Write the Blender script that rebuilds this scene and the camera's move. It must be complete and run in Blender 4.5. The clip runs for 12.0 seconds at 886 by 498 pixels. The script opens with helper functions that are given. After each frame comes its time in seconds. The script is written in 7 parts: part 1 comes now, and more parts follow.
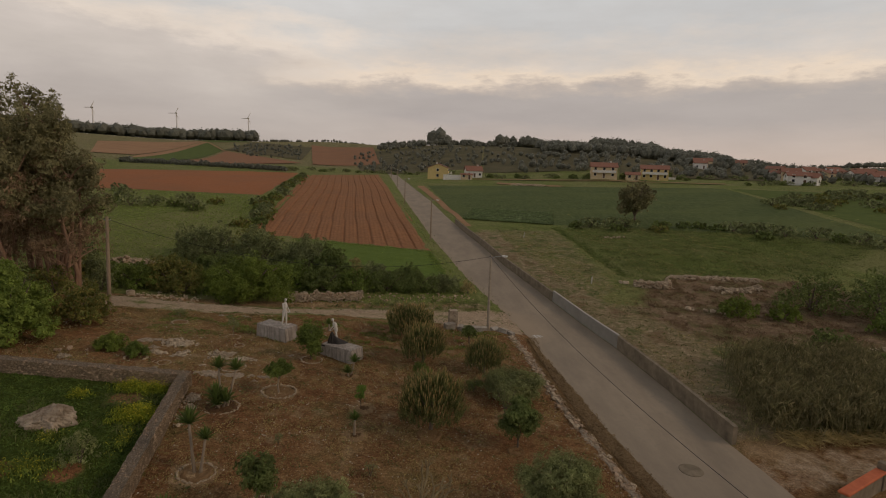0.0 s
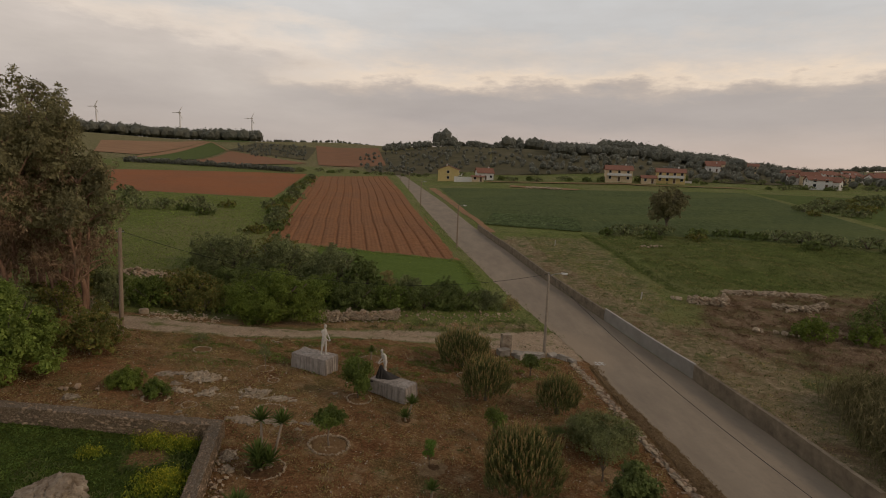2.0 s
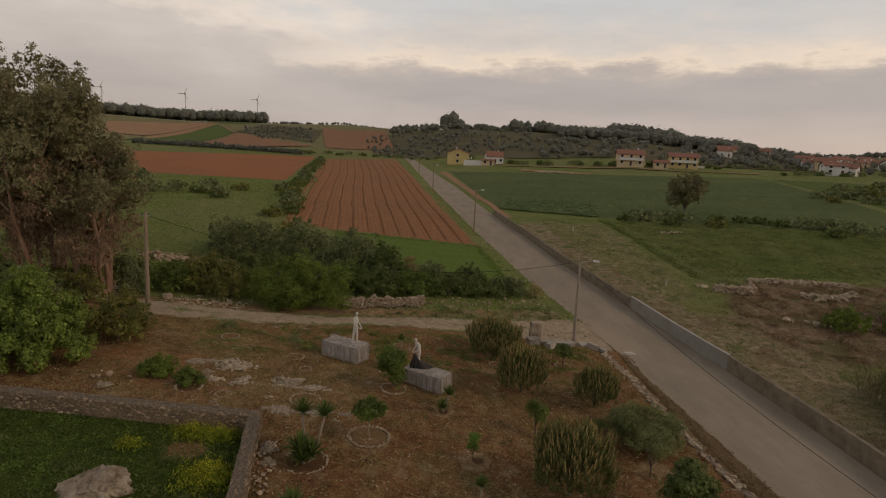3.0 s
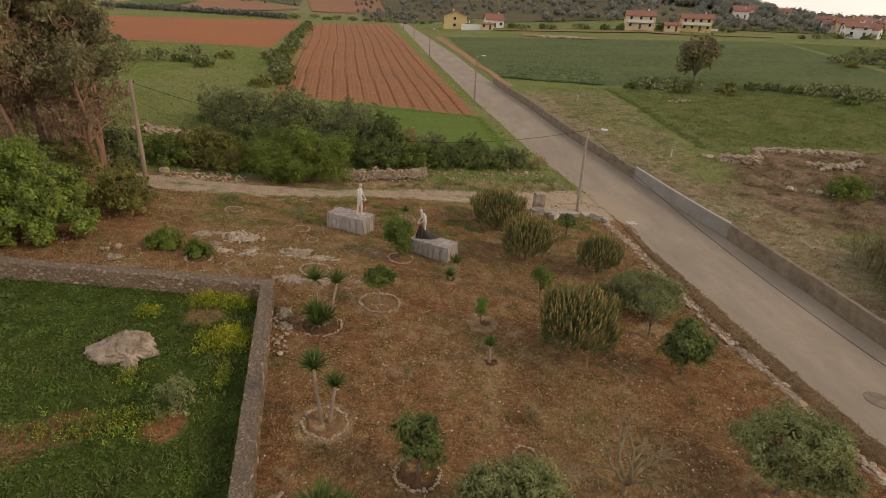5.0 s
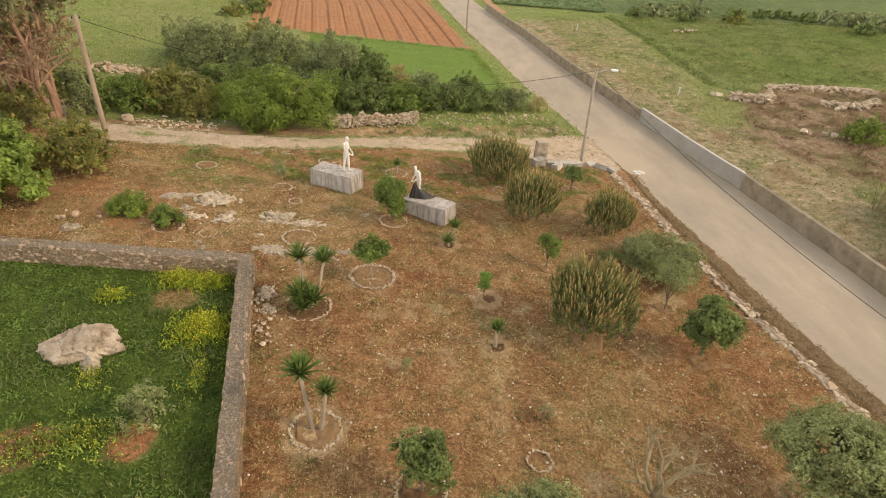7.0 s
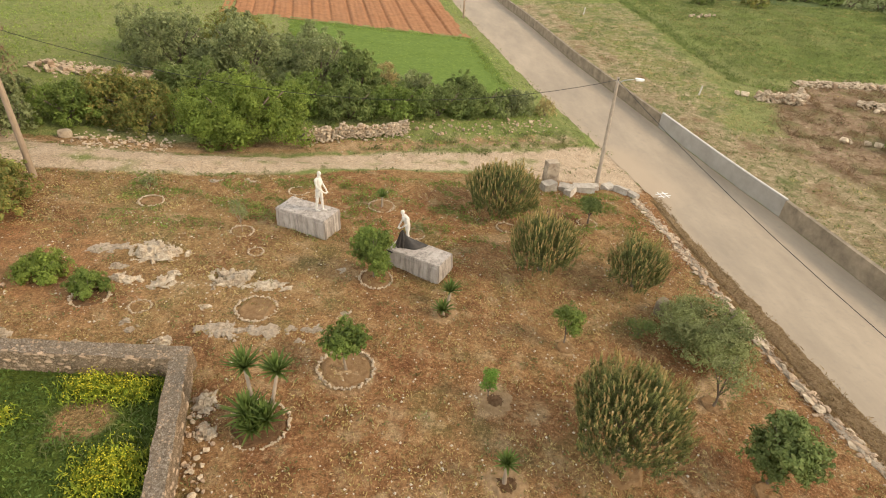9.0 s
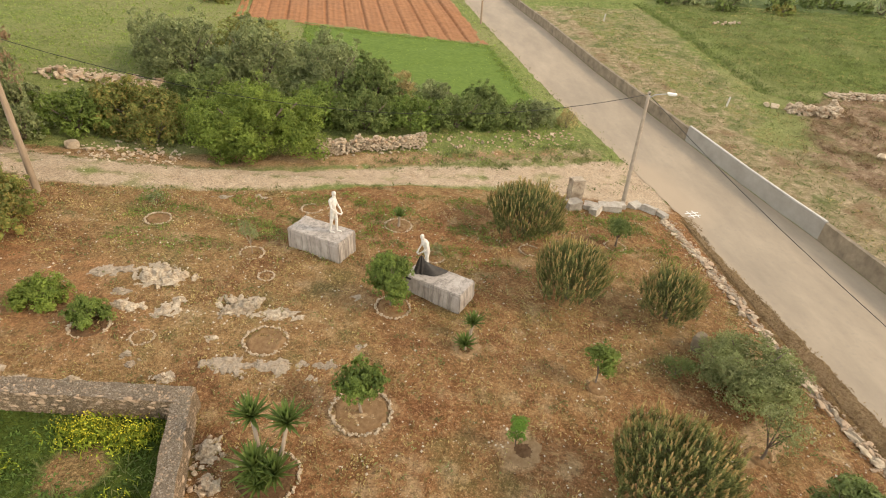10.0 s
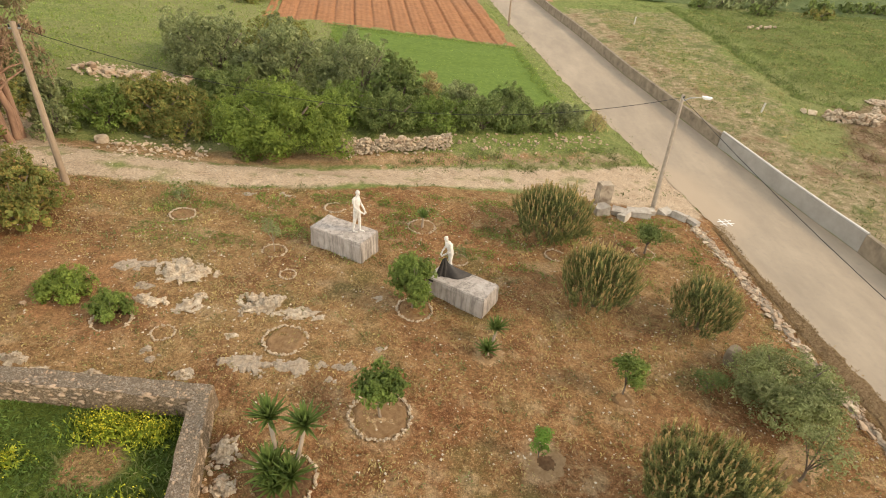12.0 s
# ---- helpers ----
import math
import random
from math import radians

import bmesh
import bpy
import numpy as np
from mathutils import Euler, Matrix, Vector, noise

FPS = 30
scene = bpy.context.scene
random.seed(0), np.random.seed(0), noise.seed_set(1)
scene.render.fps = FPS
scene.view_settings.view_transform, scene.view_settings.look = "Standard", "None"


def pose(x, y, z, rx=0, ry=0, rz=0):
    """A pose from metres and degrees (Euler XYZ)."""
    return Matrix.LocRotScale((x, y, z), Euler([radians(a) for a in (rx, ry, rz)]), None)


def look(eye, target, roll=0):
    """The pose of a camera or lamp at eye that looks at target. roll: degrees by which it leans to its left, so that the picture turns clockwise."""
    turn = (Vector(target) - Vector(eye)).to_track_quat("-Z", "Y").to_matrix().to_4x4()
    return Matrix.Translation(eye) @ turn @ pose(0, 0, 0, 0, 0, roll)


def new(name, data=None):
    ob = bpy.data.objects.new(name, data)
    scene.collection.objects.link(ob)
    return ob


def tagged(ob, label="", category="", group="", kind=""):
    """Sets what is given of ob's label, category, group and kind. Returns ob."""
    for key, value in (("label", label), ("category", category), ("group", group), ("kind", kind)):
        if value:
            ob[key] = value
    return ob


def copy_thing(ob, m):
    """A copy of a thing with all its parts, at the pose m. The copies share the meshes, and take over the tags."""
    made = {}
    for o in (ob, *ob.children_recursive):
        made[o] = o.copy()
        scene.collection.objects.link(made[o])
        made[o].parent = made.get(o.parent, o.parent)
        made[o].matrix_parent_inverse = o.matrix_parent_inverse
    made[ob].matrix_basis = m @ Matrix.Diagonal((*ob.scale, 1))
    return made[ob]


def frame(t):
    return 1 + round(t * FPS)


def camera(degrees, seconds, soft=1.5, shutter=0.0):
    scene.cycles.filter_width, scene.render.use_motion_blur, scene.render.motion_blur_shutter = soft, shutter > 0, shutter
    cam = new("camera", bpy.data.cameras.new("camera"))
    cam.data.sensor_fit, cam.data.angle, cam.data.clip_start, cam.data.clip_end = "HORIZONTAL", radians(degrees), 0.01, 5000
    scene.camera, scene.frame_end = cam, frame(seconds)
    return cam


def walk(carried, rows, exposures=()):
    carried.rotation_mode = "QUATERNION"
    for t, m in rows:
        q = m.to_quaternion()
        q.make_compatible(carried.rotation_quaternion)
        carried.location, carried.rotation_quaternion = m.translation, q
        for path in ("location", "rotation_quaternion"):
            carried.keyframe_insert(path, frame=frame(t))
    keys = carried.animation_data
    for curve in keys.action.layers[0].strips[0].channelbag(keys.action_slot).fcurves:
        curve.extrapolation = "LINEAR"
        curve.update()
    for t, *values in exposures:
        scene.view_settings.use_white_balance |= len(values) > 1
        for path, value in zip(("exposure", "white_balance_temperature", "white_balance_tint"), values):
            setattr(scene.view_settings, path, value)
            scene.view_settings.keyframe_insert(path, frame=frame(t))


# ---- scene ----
cam = camera(79.8, 12.0, soft=1.0)
EXPOSURES = [(0, -0.27, 7050, 15), (2.7, -0.27, 7050, 15), (4.3, 0.42, 7100, 17), (5.0, 0.82, 7050, 17), (5.5, 1.14, 7100, 15), (6.5, 1.69, 7050, 11), (8.3, 1.98, 7050, 9), (12, 1.98, 7100, 9)]
PATH = [
    (0.0, (0.852, -0.347, 14.582), (1.567, 19.391, 11.438), 2.01),
    (0.5, (0.584, 1.270, 14.718), (1.315, 21.007, 11.570), 2.05),
    (1.0, (-0.174, 2.839, 14.801), (0.560, 22.580, 11.674), 2.04),
    (1.5, (-1.434, 4.110, 14.875), (-0.732, 23.852, 11.749), 2.20),
    (2.0, (-3.133, 5.251, 14.778), (-2.475, 24.997, 11.671), 2.36),
    (2.5, (-4.544, 6.071, 14.680), (-4.044, 25.820, 11.561), 2.33),
    (2.7, (-4.783, 6.179, 14.773), (-4.325, 25.900, 11.478), 2.62),
    (4.3, (-5.415, 6.542, 14.350), (-4.686, 25.488, 7.985), 2.54),
    (4.5, (-5.394, 6.580, 14.314), (-4.672, 25.343, 7.427), 2.32),
    (5.0, (-5.538, 6.678, 14.253), (-4.748, 24.922, 6.097), 2.46),
    (5.5, (-5.676, 6.863, 14.199), (-4.817, 24.737, 5.268), 2.60),
    (6.0, (-5.823, 7.492, 14.229), (-4.785, 25.146, 4.889), 2.57),
    (6.5, (-5.956, 8.535, 14.352), (-4.700, 25.890, 4.492), 2.68),
    (6.7, (-5.967, 9.039, 14.418), (-4.698, 26.272, 4.347), 2.73),
    (8.3, (-5.598, 14.377, 14.980), (-4.223, 30.899, 3.793), 2.92),
    (8.5, (-5.591, 15.075, 15.013), (-4.181, 31.600, 3.835), 3.01),
    (9.0, (-5.549, 16.477, 15.107), (-4.095, 33.017, 3.957), 3.18),
    (9.5, (-5.793, 17.564, 15.133), (-4.514, 34.129, 4.000), 3.23),
    (10.0, (-5.972, 18.326, 15.125), (-4.879, 34.929, 4.028), 3.28),
    (10.5, (-6.080, 18.548, 15.052), (-5.100, 35.168, 3.970), 3.25),
    (11.0, (-6.100, 18.557, 14.954), (-5.247, 35.195, 3.889), 3.25),
    (11.5, (-6.115, 18.598, 14.878), (-5.515, 35.256, 3.827), 3.27),
    (12.0, (-6.099, 18.719, 14.832), (-5.779, 35.390, 3.787), 3.25),
]
walk(cam, [(t, look(eye, target, roll)) for t, eye, target, roll in PATH], EXPOSURES)

# ---- sky, sun ----
world = bpy.data.worlds.new("evening_sky")
scene.world = world
world.use_nodes = True
wn, wl = world.node_tree.nodes, world.node_tree.links
wn.clear()
w_out = wn.new("ShaderNodeOutputWorld")
w_bg = wn.new("ShaderNodeBackground")
w_tc = wn.new("ShaderNodeTexCoord")
w_sep = wn.new("ShaderNodeSeparateXYZ")
wl.new(w_tc.outputs["Generated"], w_sep.inputs[0])


def w_math(op, a, b=None, clamp=False):
    n = wn.new("ShaderNodeMath")
    n.operation, n.use_clamp = op, clamp
    for i, v in enumerate((a, b)):
        if v is None:
            continue
        if isinstance(v, (int, float)):
            n.inputs[i].default_value = v
        else:
            wl.new(v, n.inputs[i])
    return n.outputs[0]


def w_noise(scale, detail, rough, squash):
    m = wn.new("ShaderNodeMapping")
    m.inputs["Scale"].default_value = squash
    n = wn.new("ShaderNodeTexNoise")
    n.inputs["Scale"].default_value, n.inputs["Detail"].default_value, n.inputs["Roughness"].default_value = scale, detail, rough
    wl.new(w_tc.outputs["Generated"], m.inputs[0])
    wl.new(m.outputs[0], n.inputs["Vector"])
    return n.outputs["Fac"]


def w_ramp(fac, stops):
    n = wn.new("ShaderNodeValToRGB")
    while len(n.color_ramp.elements) < len(stops):
        n.color_ramp.elements.new(0.5)
    for e, (p, c) in zip(n.color_ramp.elements, stops):
        e.position, e.color = p, (*c, 1)
    wl.new(fac, n.inputs[0])
    return n.outputs[0]


def w_mix(fac, a, b):
    n = wn.new("ShaderNodeMix")
    n.data_type = "RGBA"
    if isinstance(fac, float):
        n.inputs["Factor"].default_value = fac
    else:
        wl.new(fac, n.inputs["Factor"])
    wl.new(a, n.inputs["A"])
    wl.new(b, n.inputs["B"])
    return n.outputs["Result"]


# height above the horizon, stirred by large and small cloud shapes
big = w_noise(1.7, 3, 0.5, (1, 1, 5))
fine = w_noise(9.0, 6, 0.62, (1, 1, 3.2))
lift = w_math("ADD", w_math("MULTIPLY", w_math("SUBTRACT", big, 0.5), 0.07), w_math("MULTIPLY", w_math("SUBTRACT", fine, 0.5), 0.115))
high = w_math("ADD", w_sep.outputs["Z"], w_math("MULTIPLY", lift, w_math("MULTIPLY", w_sep.outputs["Z"], 6.0, True)))
bank = w_ramp(high, [(0.0, (0.54, 0.465, 0.425)), (0.05, (0.485, 0.435, 0.415)), (0.09, (0.415, 0.392, 0.39)), (0.125, (0.43, 0.408, 0.40)),
                     (0.143, (0.52, 0.47, 0.43)), (0.160, (0.82, 0.72, 0.60)), (0.185, (0.68, 0.64, 0.59)), (0.24, (0.56, 0.585, 0.595)), (0.30, (0.58, 0.62, 0.64)), (0.46, (0.42, 0.435, 0.45)), (1.0, (0.14, 0.155, 0.18))])
tilted = w_math("ADD", high, w_math("MULTIPLY", w_math("ADD", w_sep.outputs["X"], 0.33), 0.12))
plain = w_ramp(tilted, [(0.0, (0.45, 0.41, 0.39)), (0.07, (0.48, 0.45, 0.435)), (0.13, (0.56, 0.53, 0.50)), (0.175, (0.62, 0.585, 0.55)), (0.205, (0.80, 0.74, 0.665)), (0.25, (0.62, 0.645, 0.65)),
                        (0.34, (0.66, 0.70, 0.72)), (0.46, (0.42, 0.435, 0.45)), (1.0, (0.14, 0.155, 0.18))])
side = w_math("MULTIPLY", w_math("ADD", w_math("ADD", w_sep.outputs["X"], 0.22), w_math("MULTIPLY", w_math("SUBTRACT", big, 0.5), 0.8)), 3.0, True)
mottle = wn.new("ShaderNodeVectorMath")
mottle.operation = "SCALE"
wl.new(w_mix(side, plain, bank), mottle.inputs[0])
wl.new(w_math("ADD", w_math("MULTIPLY", w_noise(4.0, 5, 0.6, (1, 1, 4.5)), 0.34), 0.88), mottle.inputs["Scale"])
clouds = mottle.outputs[0]
w_sky = wn.new("ShaderNodeTexSky")
w_sky.sky_type, w_sky.sun_disc = "NISHITA", False
w_sky.sun_elevation, w_sky.sun_rotation = radians(14), radians(75)
w_dim = wn.new("ShaderNodeVectorMath")
w_dim.operation = "SCALE"
w_dim.inputs["Scale"].default_value = 0.06
wl.new(w_sky.outputs[0], w_dim.inputs[0])
wl.new(w_mix(0.9, w_dim.outputs[0], clouds), w_bg.inputs["Color"])
w_bg.inputs["Strength"].default_value = 1.16
wl.new(w_bg.outputs[0], w_out.inputs[0])

sun = new("sun", bpy.data.lights.new("sun", "SUN"))
sun.data.energy, sun.data.angle, sun.data.color = 0.75, radians(12), (1.0, 0.80, 0.58)
sun.matrix_world = look((60, 20, 40), (0, 35, 0))

# ---- materials ----
def mat(name):
    m = bpy.data.materials.new(name)
    m.use_nodes = True
    m.node_tree.nodes.clear()
    return m, m.node_tree.nodes, m.node_tree.links


class Kit:
    """Short names for the nodes of one material."""

    def __init__(self, name):
        self.m, self.n, self.l = mat(name)
        self.tc = self.n.new("ShaderNodeTexCoord")
        self.out = self.n.new("ShaderNodeOutputMaterial")

    def put(self, socket, v):
        if isinstance(v, (int, float)):
            socket.default_value = v
        elif isinstance(v, tuple):
            socket.default_value = (*v, 1) if len(v) == 3 and socket.type == "RGBA" else v
        else:
            self.l.new(v, socket)

    def math(self, op, a, b=0.0, clamp=False):
        n = self.n.new("ShaderNodeMath")
        n.operation, n.use_clamp = op, clamp
        self.put(n.inputs[0], a)
        self.put(n.inputs[1], b)
        return n.outputs[0]

    def noise(self, scale, detail=4, rough=0.6, squash=None, where="Object"):
        n = self.n.new("ShaderNodeTexNoise")
        n.inputs["Scale"].default_value, n.inputs["Detail"].default_value, n.inputs["Roughness"].default_value = scale, detail, rough
        src = self.tc.outputs[where]
        if squash:
            mp = self.n.new("ShaderNodeMapping")
            mp.inputs["Scale"].default_value = squash
            self.l.new(src, mp.inputs[0])
            src = mp.outputs[0]
        self.l.new(src, n.inputs["Vector"])
        return n.outputs["Fac"]

    def ramp(self, fac, *stops):
        n = self.n.new("ShaderNodeValToRGB")
        while len(n.color_ramp.elements) < len(stops):
            n.color_ramp.elements.new(0.5)
        for e, (p, c) in zip(n.color_ramp.elements, stops):
            e.position = p
            e.color = (*c, 1) if isinstance(c, tuple) else (c, c, c, 1)
        self.put(n.inputs[0], fac)
        return n.outputs[0]

    def mix(self, fac, a, b, blend="MIX"):
        n = self.n.new("ShaderNodeMix")
        n.data_type, n.blend_type = "RGBA", blend
        self.put(n.inputs["Factor"], fac)
        self.put(n.inputs["A"], a)
        self.put(n.inputs["B"], b)
        return n.outputs["Result"]

    def attr(self, name):
        n = self.n.new("ShaderNodeAttribute")
        n.attribute_name = name
        s = self.n.new("ShaderNodeSeparateColor")
        self.l.new(n.outputs["Color"], s.inputs[0])
        return s.outputs

    def island(self):
        return self.n.new("ShaderNodeNewGeometry").outputs["Random Per Island"]

    def each(self):
        return self.n.new("ShaderNodeObjectInfo").outputs["Random"]

    def bump(self, height, strength, distance=0.02):
        n = self.n.new("ShaderNodeBump")
        n.inputs["Strength"].default_value, n.inputs["Distance"].default_value = strength, distance
        self.put(n.inputs["Height"], height)
        return n.outputs[0]

    def done(self, colour, rough=0.9, metal=0.0, bump=None, spec=0.25):
        b = self.n.new("ShaderNodeBsdfPrincipled")
        self.put(b.inputs["Base Color"], colour)
        self.put(b.inputs["Roughness"], rough)
        b.inputs["Metallic"].default_value = metal
        b.inputs["Specular IOR Level"].default_value = spec
        if bump is not None:
            self.l.new(bump, b.inputs["Normal"])
        self.l.new(b.outputs[0], self.out.inputs[0])
        self.bsdf = b
        return self.m

    def leaf(self, colour, see_through=0.4):
        b = self.n.new("ShaderNodeBsdfPrincipled")
        t = self.n.new("ShaderNodeBsdfTranslucent")
        s = self.n.new("ShaderNodeMixShader")
        self.put(b.inputs["Base Color"], colour)
        self.put(t.inputs["Color"], colour)
        b.inputs["Roughness"].default_value, b.inputs["Specular IOR Level"].default_value = 0.6, 0.2
        s.inputs[0].default_value = see_through
        for i, sh in enumerate((b, t)):
            self.l.new(sh.outputs[0], s.inputs[i + 1])
        self.l.new(s.outputs[0], self.out.inputs[0])
        return self.m


def leaf_mat(name, *tones, grain=1.3, depth=0.42, thin=0.34):
    """tones: from the darkest leaves to the lightest, mixed leaf by leaf and sprig by sprig."""
    k = Kit(name)
    step = 1.0 / max(1, len(tones) - 1)
    pick = k.math("ADD", k.math("MULTIPLY", k.island(), 0.55), k.math("MULTIPLY", k.ramp(k.noise(grain * 2.6, 3), (0.3, 0.0), (0.7, 1.0)), 0.45))
    c = k.ramp(pick, *[(i * step, t) for i, t in enumerate(tones)])
    # Blotches in the colour stand in for clumps' highlights and shaded hollows.
    clump_shade = k.ramp(k.noise(grain * 0.6, 3), (0.34, 1 - depth * 0.75), (0.66, 1.45))
    return k.leaf(k.mix(1.0, c, clump_shade, "MULTIPLY"), thin)


def stone_mat(name, dark, light, lichen_crevice, scale=1.0, bump=0.5):
    k = Kit(name)
    c = k.ramp(k.noise(2.2 * scale, 6, 0.65), (0.3, dark), (0.68, light))
    # patches of a further tone: lichen, and on limestone the painted crevice shade
    c = k.mix(k.ramp(k.noise(7 * scale, 5, 0.7), (0.55, 0.0), (0.72, 0.8)), c, lichen_crevice)
    tone = k.math("ADD", k.math("MULTIPLY", k.each(), 0.35), 0.82)
    n = k.n.new("ShaderNodeVectorMath")
    n.operation = "SCALE"
    k.put(n.inputs[0], c)
    k.put(n.inputs["Scale"], tone)
    return k.done(n.outputs[0], 0.92, bump=k.bump(k.noise(16 * scale, 6, 0.7), bump, 0.03))


def ground_mat():
    """One earth for the whole sheet: bare soil, meadow, lush weeds, track, straw, red clay."""
    k = Kit("earth_and_meadow")
    a, b = k.attr("zone_a"), k.attr("zone_b")
    n1, n2, n3 = k.noise(0.35, 5, 0.6), k.noise(1.7, 6, 0.65), k.noise(9.0, 5, 0.7)

    def edge(mask, strength=0.55):
        stir = k.math("MULTIPLY", k.math("SUBTRACT", k.math("ADD", k.math("MULTIPLY", n1, 0.45), k.math("MULTIPLY", n2, 0.55)), 0.5), strength * 2.6)
        return k.ramp(k.math("ADD", mask, stir), (0.34, 0.0), (0.66, 1.0))

    n0, n4 = k.noise(0.075, 3, 0.5), k.noise(30.0, 3, 0.7)
    meadow = k.ramp(n2, (0.3, (0.102, 0.128, 0.037)), (0.5, (0.146, 0.174, 0.052)), (0.72, (0.215, 0.210, 0.084)))
    meadow = k.mix(k.ramp(n0, (0.42, 0.0), (0.62, 0.6)), meadow, (0.205, 0.190, 0.088))
    meadow = k.mix(k.ramp(n1, (0.54, 0.0), (0.7, 0.45)), meadow, (0.085, 0.098, 0.034))
    soil = k.ramp(n2, (0.28, (0.116, 0.052, 0.022)), (0.5, (0.186, 0.090, 0.039)), (0.72, (0.272, 0.156, 0.075)))
    soil = k.mix(k.ramp(n0, (0.42, 0.0), (0.57, 0.7)), soil, k.ramp(n2, (0.3, (0.168, 0.100, 0.043)), (0.7, (0.278, 0.184, 0.088))))
    soil = k.mix(k.ramp(n1, (0.55, 0.0), (0.66, 0.65)), soil, (0.105, 0.092, 0.034))
    soil = k.mix(k.ramp(n1, (0.35, 0.7), (0.46, 0.0)), soil, k.ramp(n2, (0.3, (0.090, 0.036, 0.017)), (0.7, (0.178, 0.078, 0.036))))
    n6 = k.noise(0.8, 4, 0.6)
    soil = k.mix(k.ramp(n6, (0.56, 0.0), (0.66, 0.65)), soil, (0.285, 0.200, 0.112))
    n5 = k.noise(3.6, 5, 0.7)
    soil = k.mix(k.ramp(n5, (0.55, 0.0), (0.66, 0.6)), soil, (0.32, 0.225, 0.115))
    soil = k.mix(k.ramp(n5, (0.33, 0.55), (0.44, 0.0)), soil, (0.105, 0.100, 0.036))
    soil = k.mix(k.ramp(n3, (0.56, 0.0), (0.70, 0.6)), soil, (0.29, 0.19, 0.108))
    soil = k.mix(k.ramp(n3, (0.30, 0.55), (0.42, 0.0)), soil, (0.085, 0.048, 0.026))
    soil = k.mix(k.ramp(n4, (0.60, 0.0), (0.68, 0.55)), soil, (0.36, 0.26, 0.16))
    soil = k.mix(k.ramp(n4, (0.33, 0.5), (0.42, 0.0)), soil, (0.075, 0.045, 0.024))
    lush = k.ramp(n2, (0.3, (0.045, 0.065, 0.014)), (0.7, (0.085, 0.112, 0.024)))
    track = k.ramp(n2, (0.3, (0.315, 0.230, 0.155)), (0.7, (0.435, 0.338, 0.240)))
    track = k.mix(k.ramp(n3, (0.55, 0.0), (0.7, 0.5)), track, (0.27, 0.17, 0.09))
    straw = k.ramp(n2, (0.3, (0.125, 0.122, 0.055)), (0.48, (0.222, 0.174, 0.098)), (0.7, (0.35, 0.272, 0.178)))
    straw = k.mix(k.ramp(n1, (0.53, 0.0), (0.64, 0.8)), straw, (0.088, 0.110, 0.036))
    straw = k.mix(k.ramp(n1, (0.36, 0.75), (0.47, 0.0)), straw, (0.165, 0.105, 0.060))
    clay = k.ramp(n2, (0.3, (0.20, 0.088, 0.042)), (0.7, (0.31, 0.155, 0.075)))
    ruin = k.ramp(n2, (0.3, (0.135, 0.088, 0.055)), (0.5, (0.20, 0.135, 0.085)), (0.7, (0.30, 0.225, 0.15)))
    ruin = k.mix(k.ramp(n1, (0.48, 0.0), (0.6, 0.7)), ruin, (0.11, 0.105, 0.042))
    c = k.mix(edge(b[0]), meadow, straw)
    c = k.mix(edge(b[2]), c, ruin)
    c = k.mix(edge(a[0]), c, soil)
    c = k.mix(edge(b[1]), c, clay)
    spoil = k.math('MULTIPLY', edge(b[0]), a[0])
    c = k.mix(spoil, c, k.ramp(n2, (0.3, (0.235, 0.150, 0.080)), (0.7, (0.36, 0.25, 0.145))))
    c = k.mix(edge(a[1], 0.3), c, lush)
    c = k.mix(edge(a[2], 0.4), c, track)
    c = k.mix(1.0, c, k.ramp(n3, (0.3, 0.58), (0.7, 1.42)), "MULTIPLY")
    c = k.mix(1.0, c, k.ramp(n4, (0.35, 0.68), (0.65, 1.34)), "MULTIPLY")
    h = k.math("ADD", k.math("ADD", k.math("MULTIPLY", n2, 0.5), k.math("MULTIPLY", n3, 0.5)), k.math("MULTIPLY", n4, 0.25))
    return k.done(c, 0.95, bump=k.bump(h, 0.9, 0.12), spec=0.03)


def simple(name, dark, light, scale=3.0, rough=0.85, bump=0.3, metal=0.0, depth=0.02, spec=0.25):
    k = Kit(name)
    n = k.noise(scale, 6, 0.65)
    c = k.ramp(n, (0.3, dark), (0.7, light))
    return k.done(c, rough, metal, k.bump(k.noise(scale * 6, 5, 0.7), bump, depth), spec)


def road_mat():
    k = Kit("worn_dusty_asphalt")
    c = k.ramp(k.noise(0.5, 6, 0.65, (1, 0.35, 1)), (0.3, (0.230, 0.184, 0.137)), (0.55, (0.290, 0.231, 0.169)), (0.75, (0.348, 0.277, 0.202)))
    c = k.mix(k.ramp(k.noise(3.0, 5, 0.7), (0.52, 0.0), (0.75, 0.4)), c, (0.20, 0.172, 0.138))
    c = k.mix(k.ramp(k.attr("zone_a")[0], (0.2, 0.0), (0.8, 0.8)), c, (0.35, 0.268, 0.188))
    return k.done(c, 0.88, bump=k.bump(k.noise(60, 3, 0.7), 0.25, 0.01))


def plough_mat(name, dark, light):
    k = Kit(name)
    c = k.ramp(k.noise(1.2, 7, 0.7), (0.3, dark), (0.7, light))
    c = k.mix(k.ramp(k.noise(0.06, 3, 0.5), (0.4, 0.0), (0.7, 0.35)), c, (0.20, 0.115, 0.07))
    return k.done(c, 0.97, bump=k.bump(k.noise(3.5, 6, 0.75), 0.9, 0.12), spec=0.08)


def bark_mat(name, dark, light):
    k = Kit(name)
    c = k.ramp(k.noise(5, 6, 0.7, (1, 1, 0.2)), (0.3, dark), (0.7, light))
    return k.done(c, 0.9, bump=k.bump(k.noise(18, 5, 0.7, (1, 1, 0.15)), 0.6, 0.02))


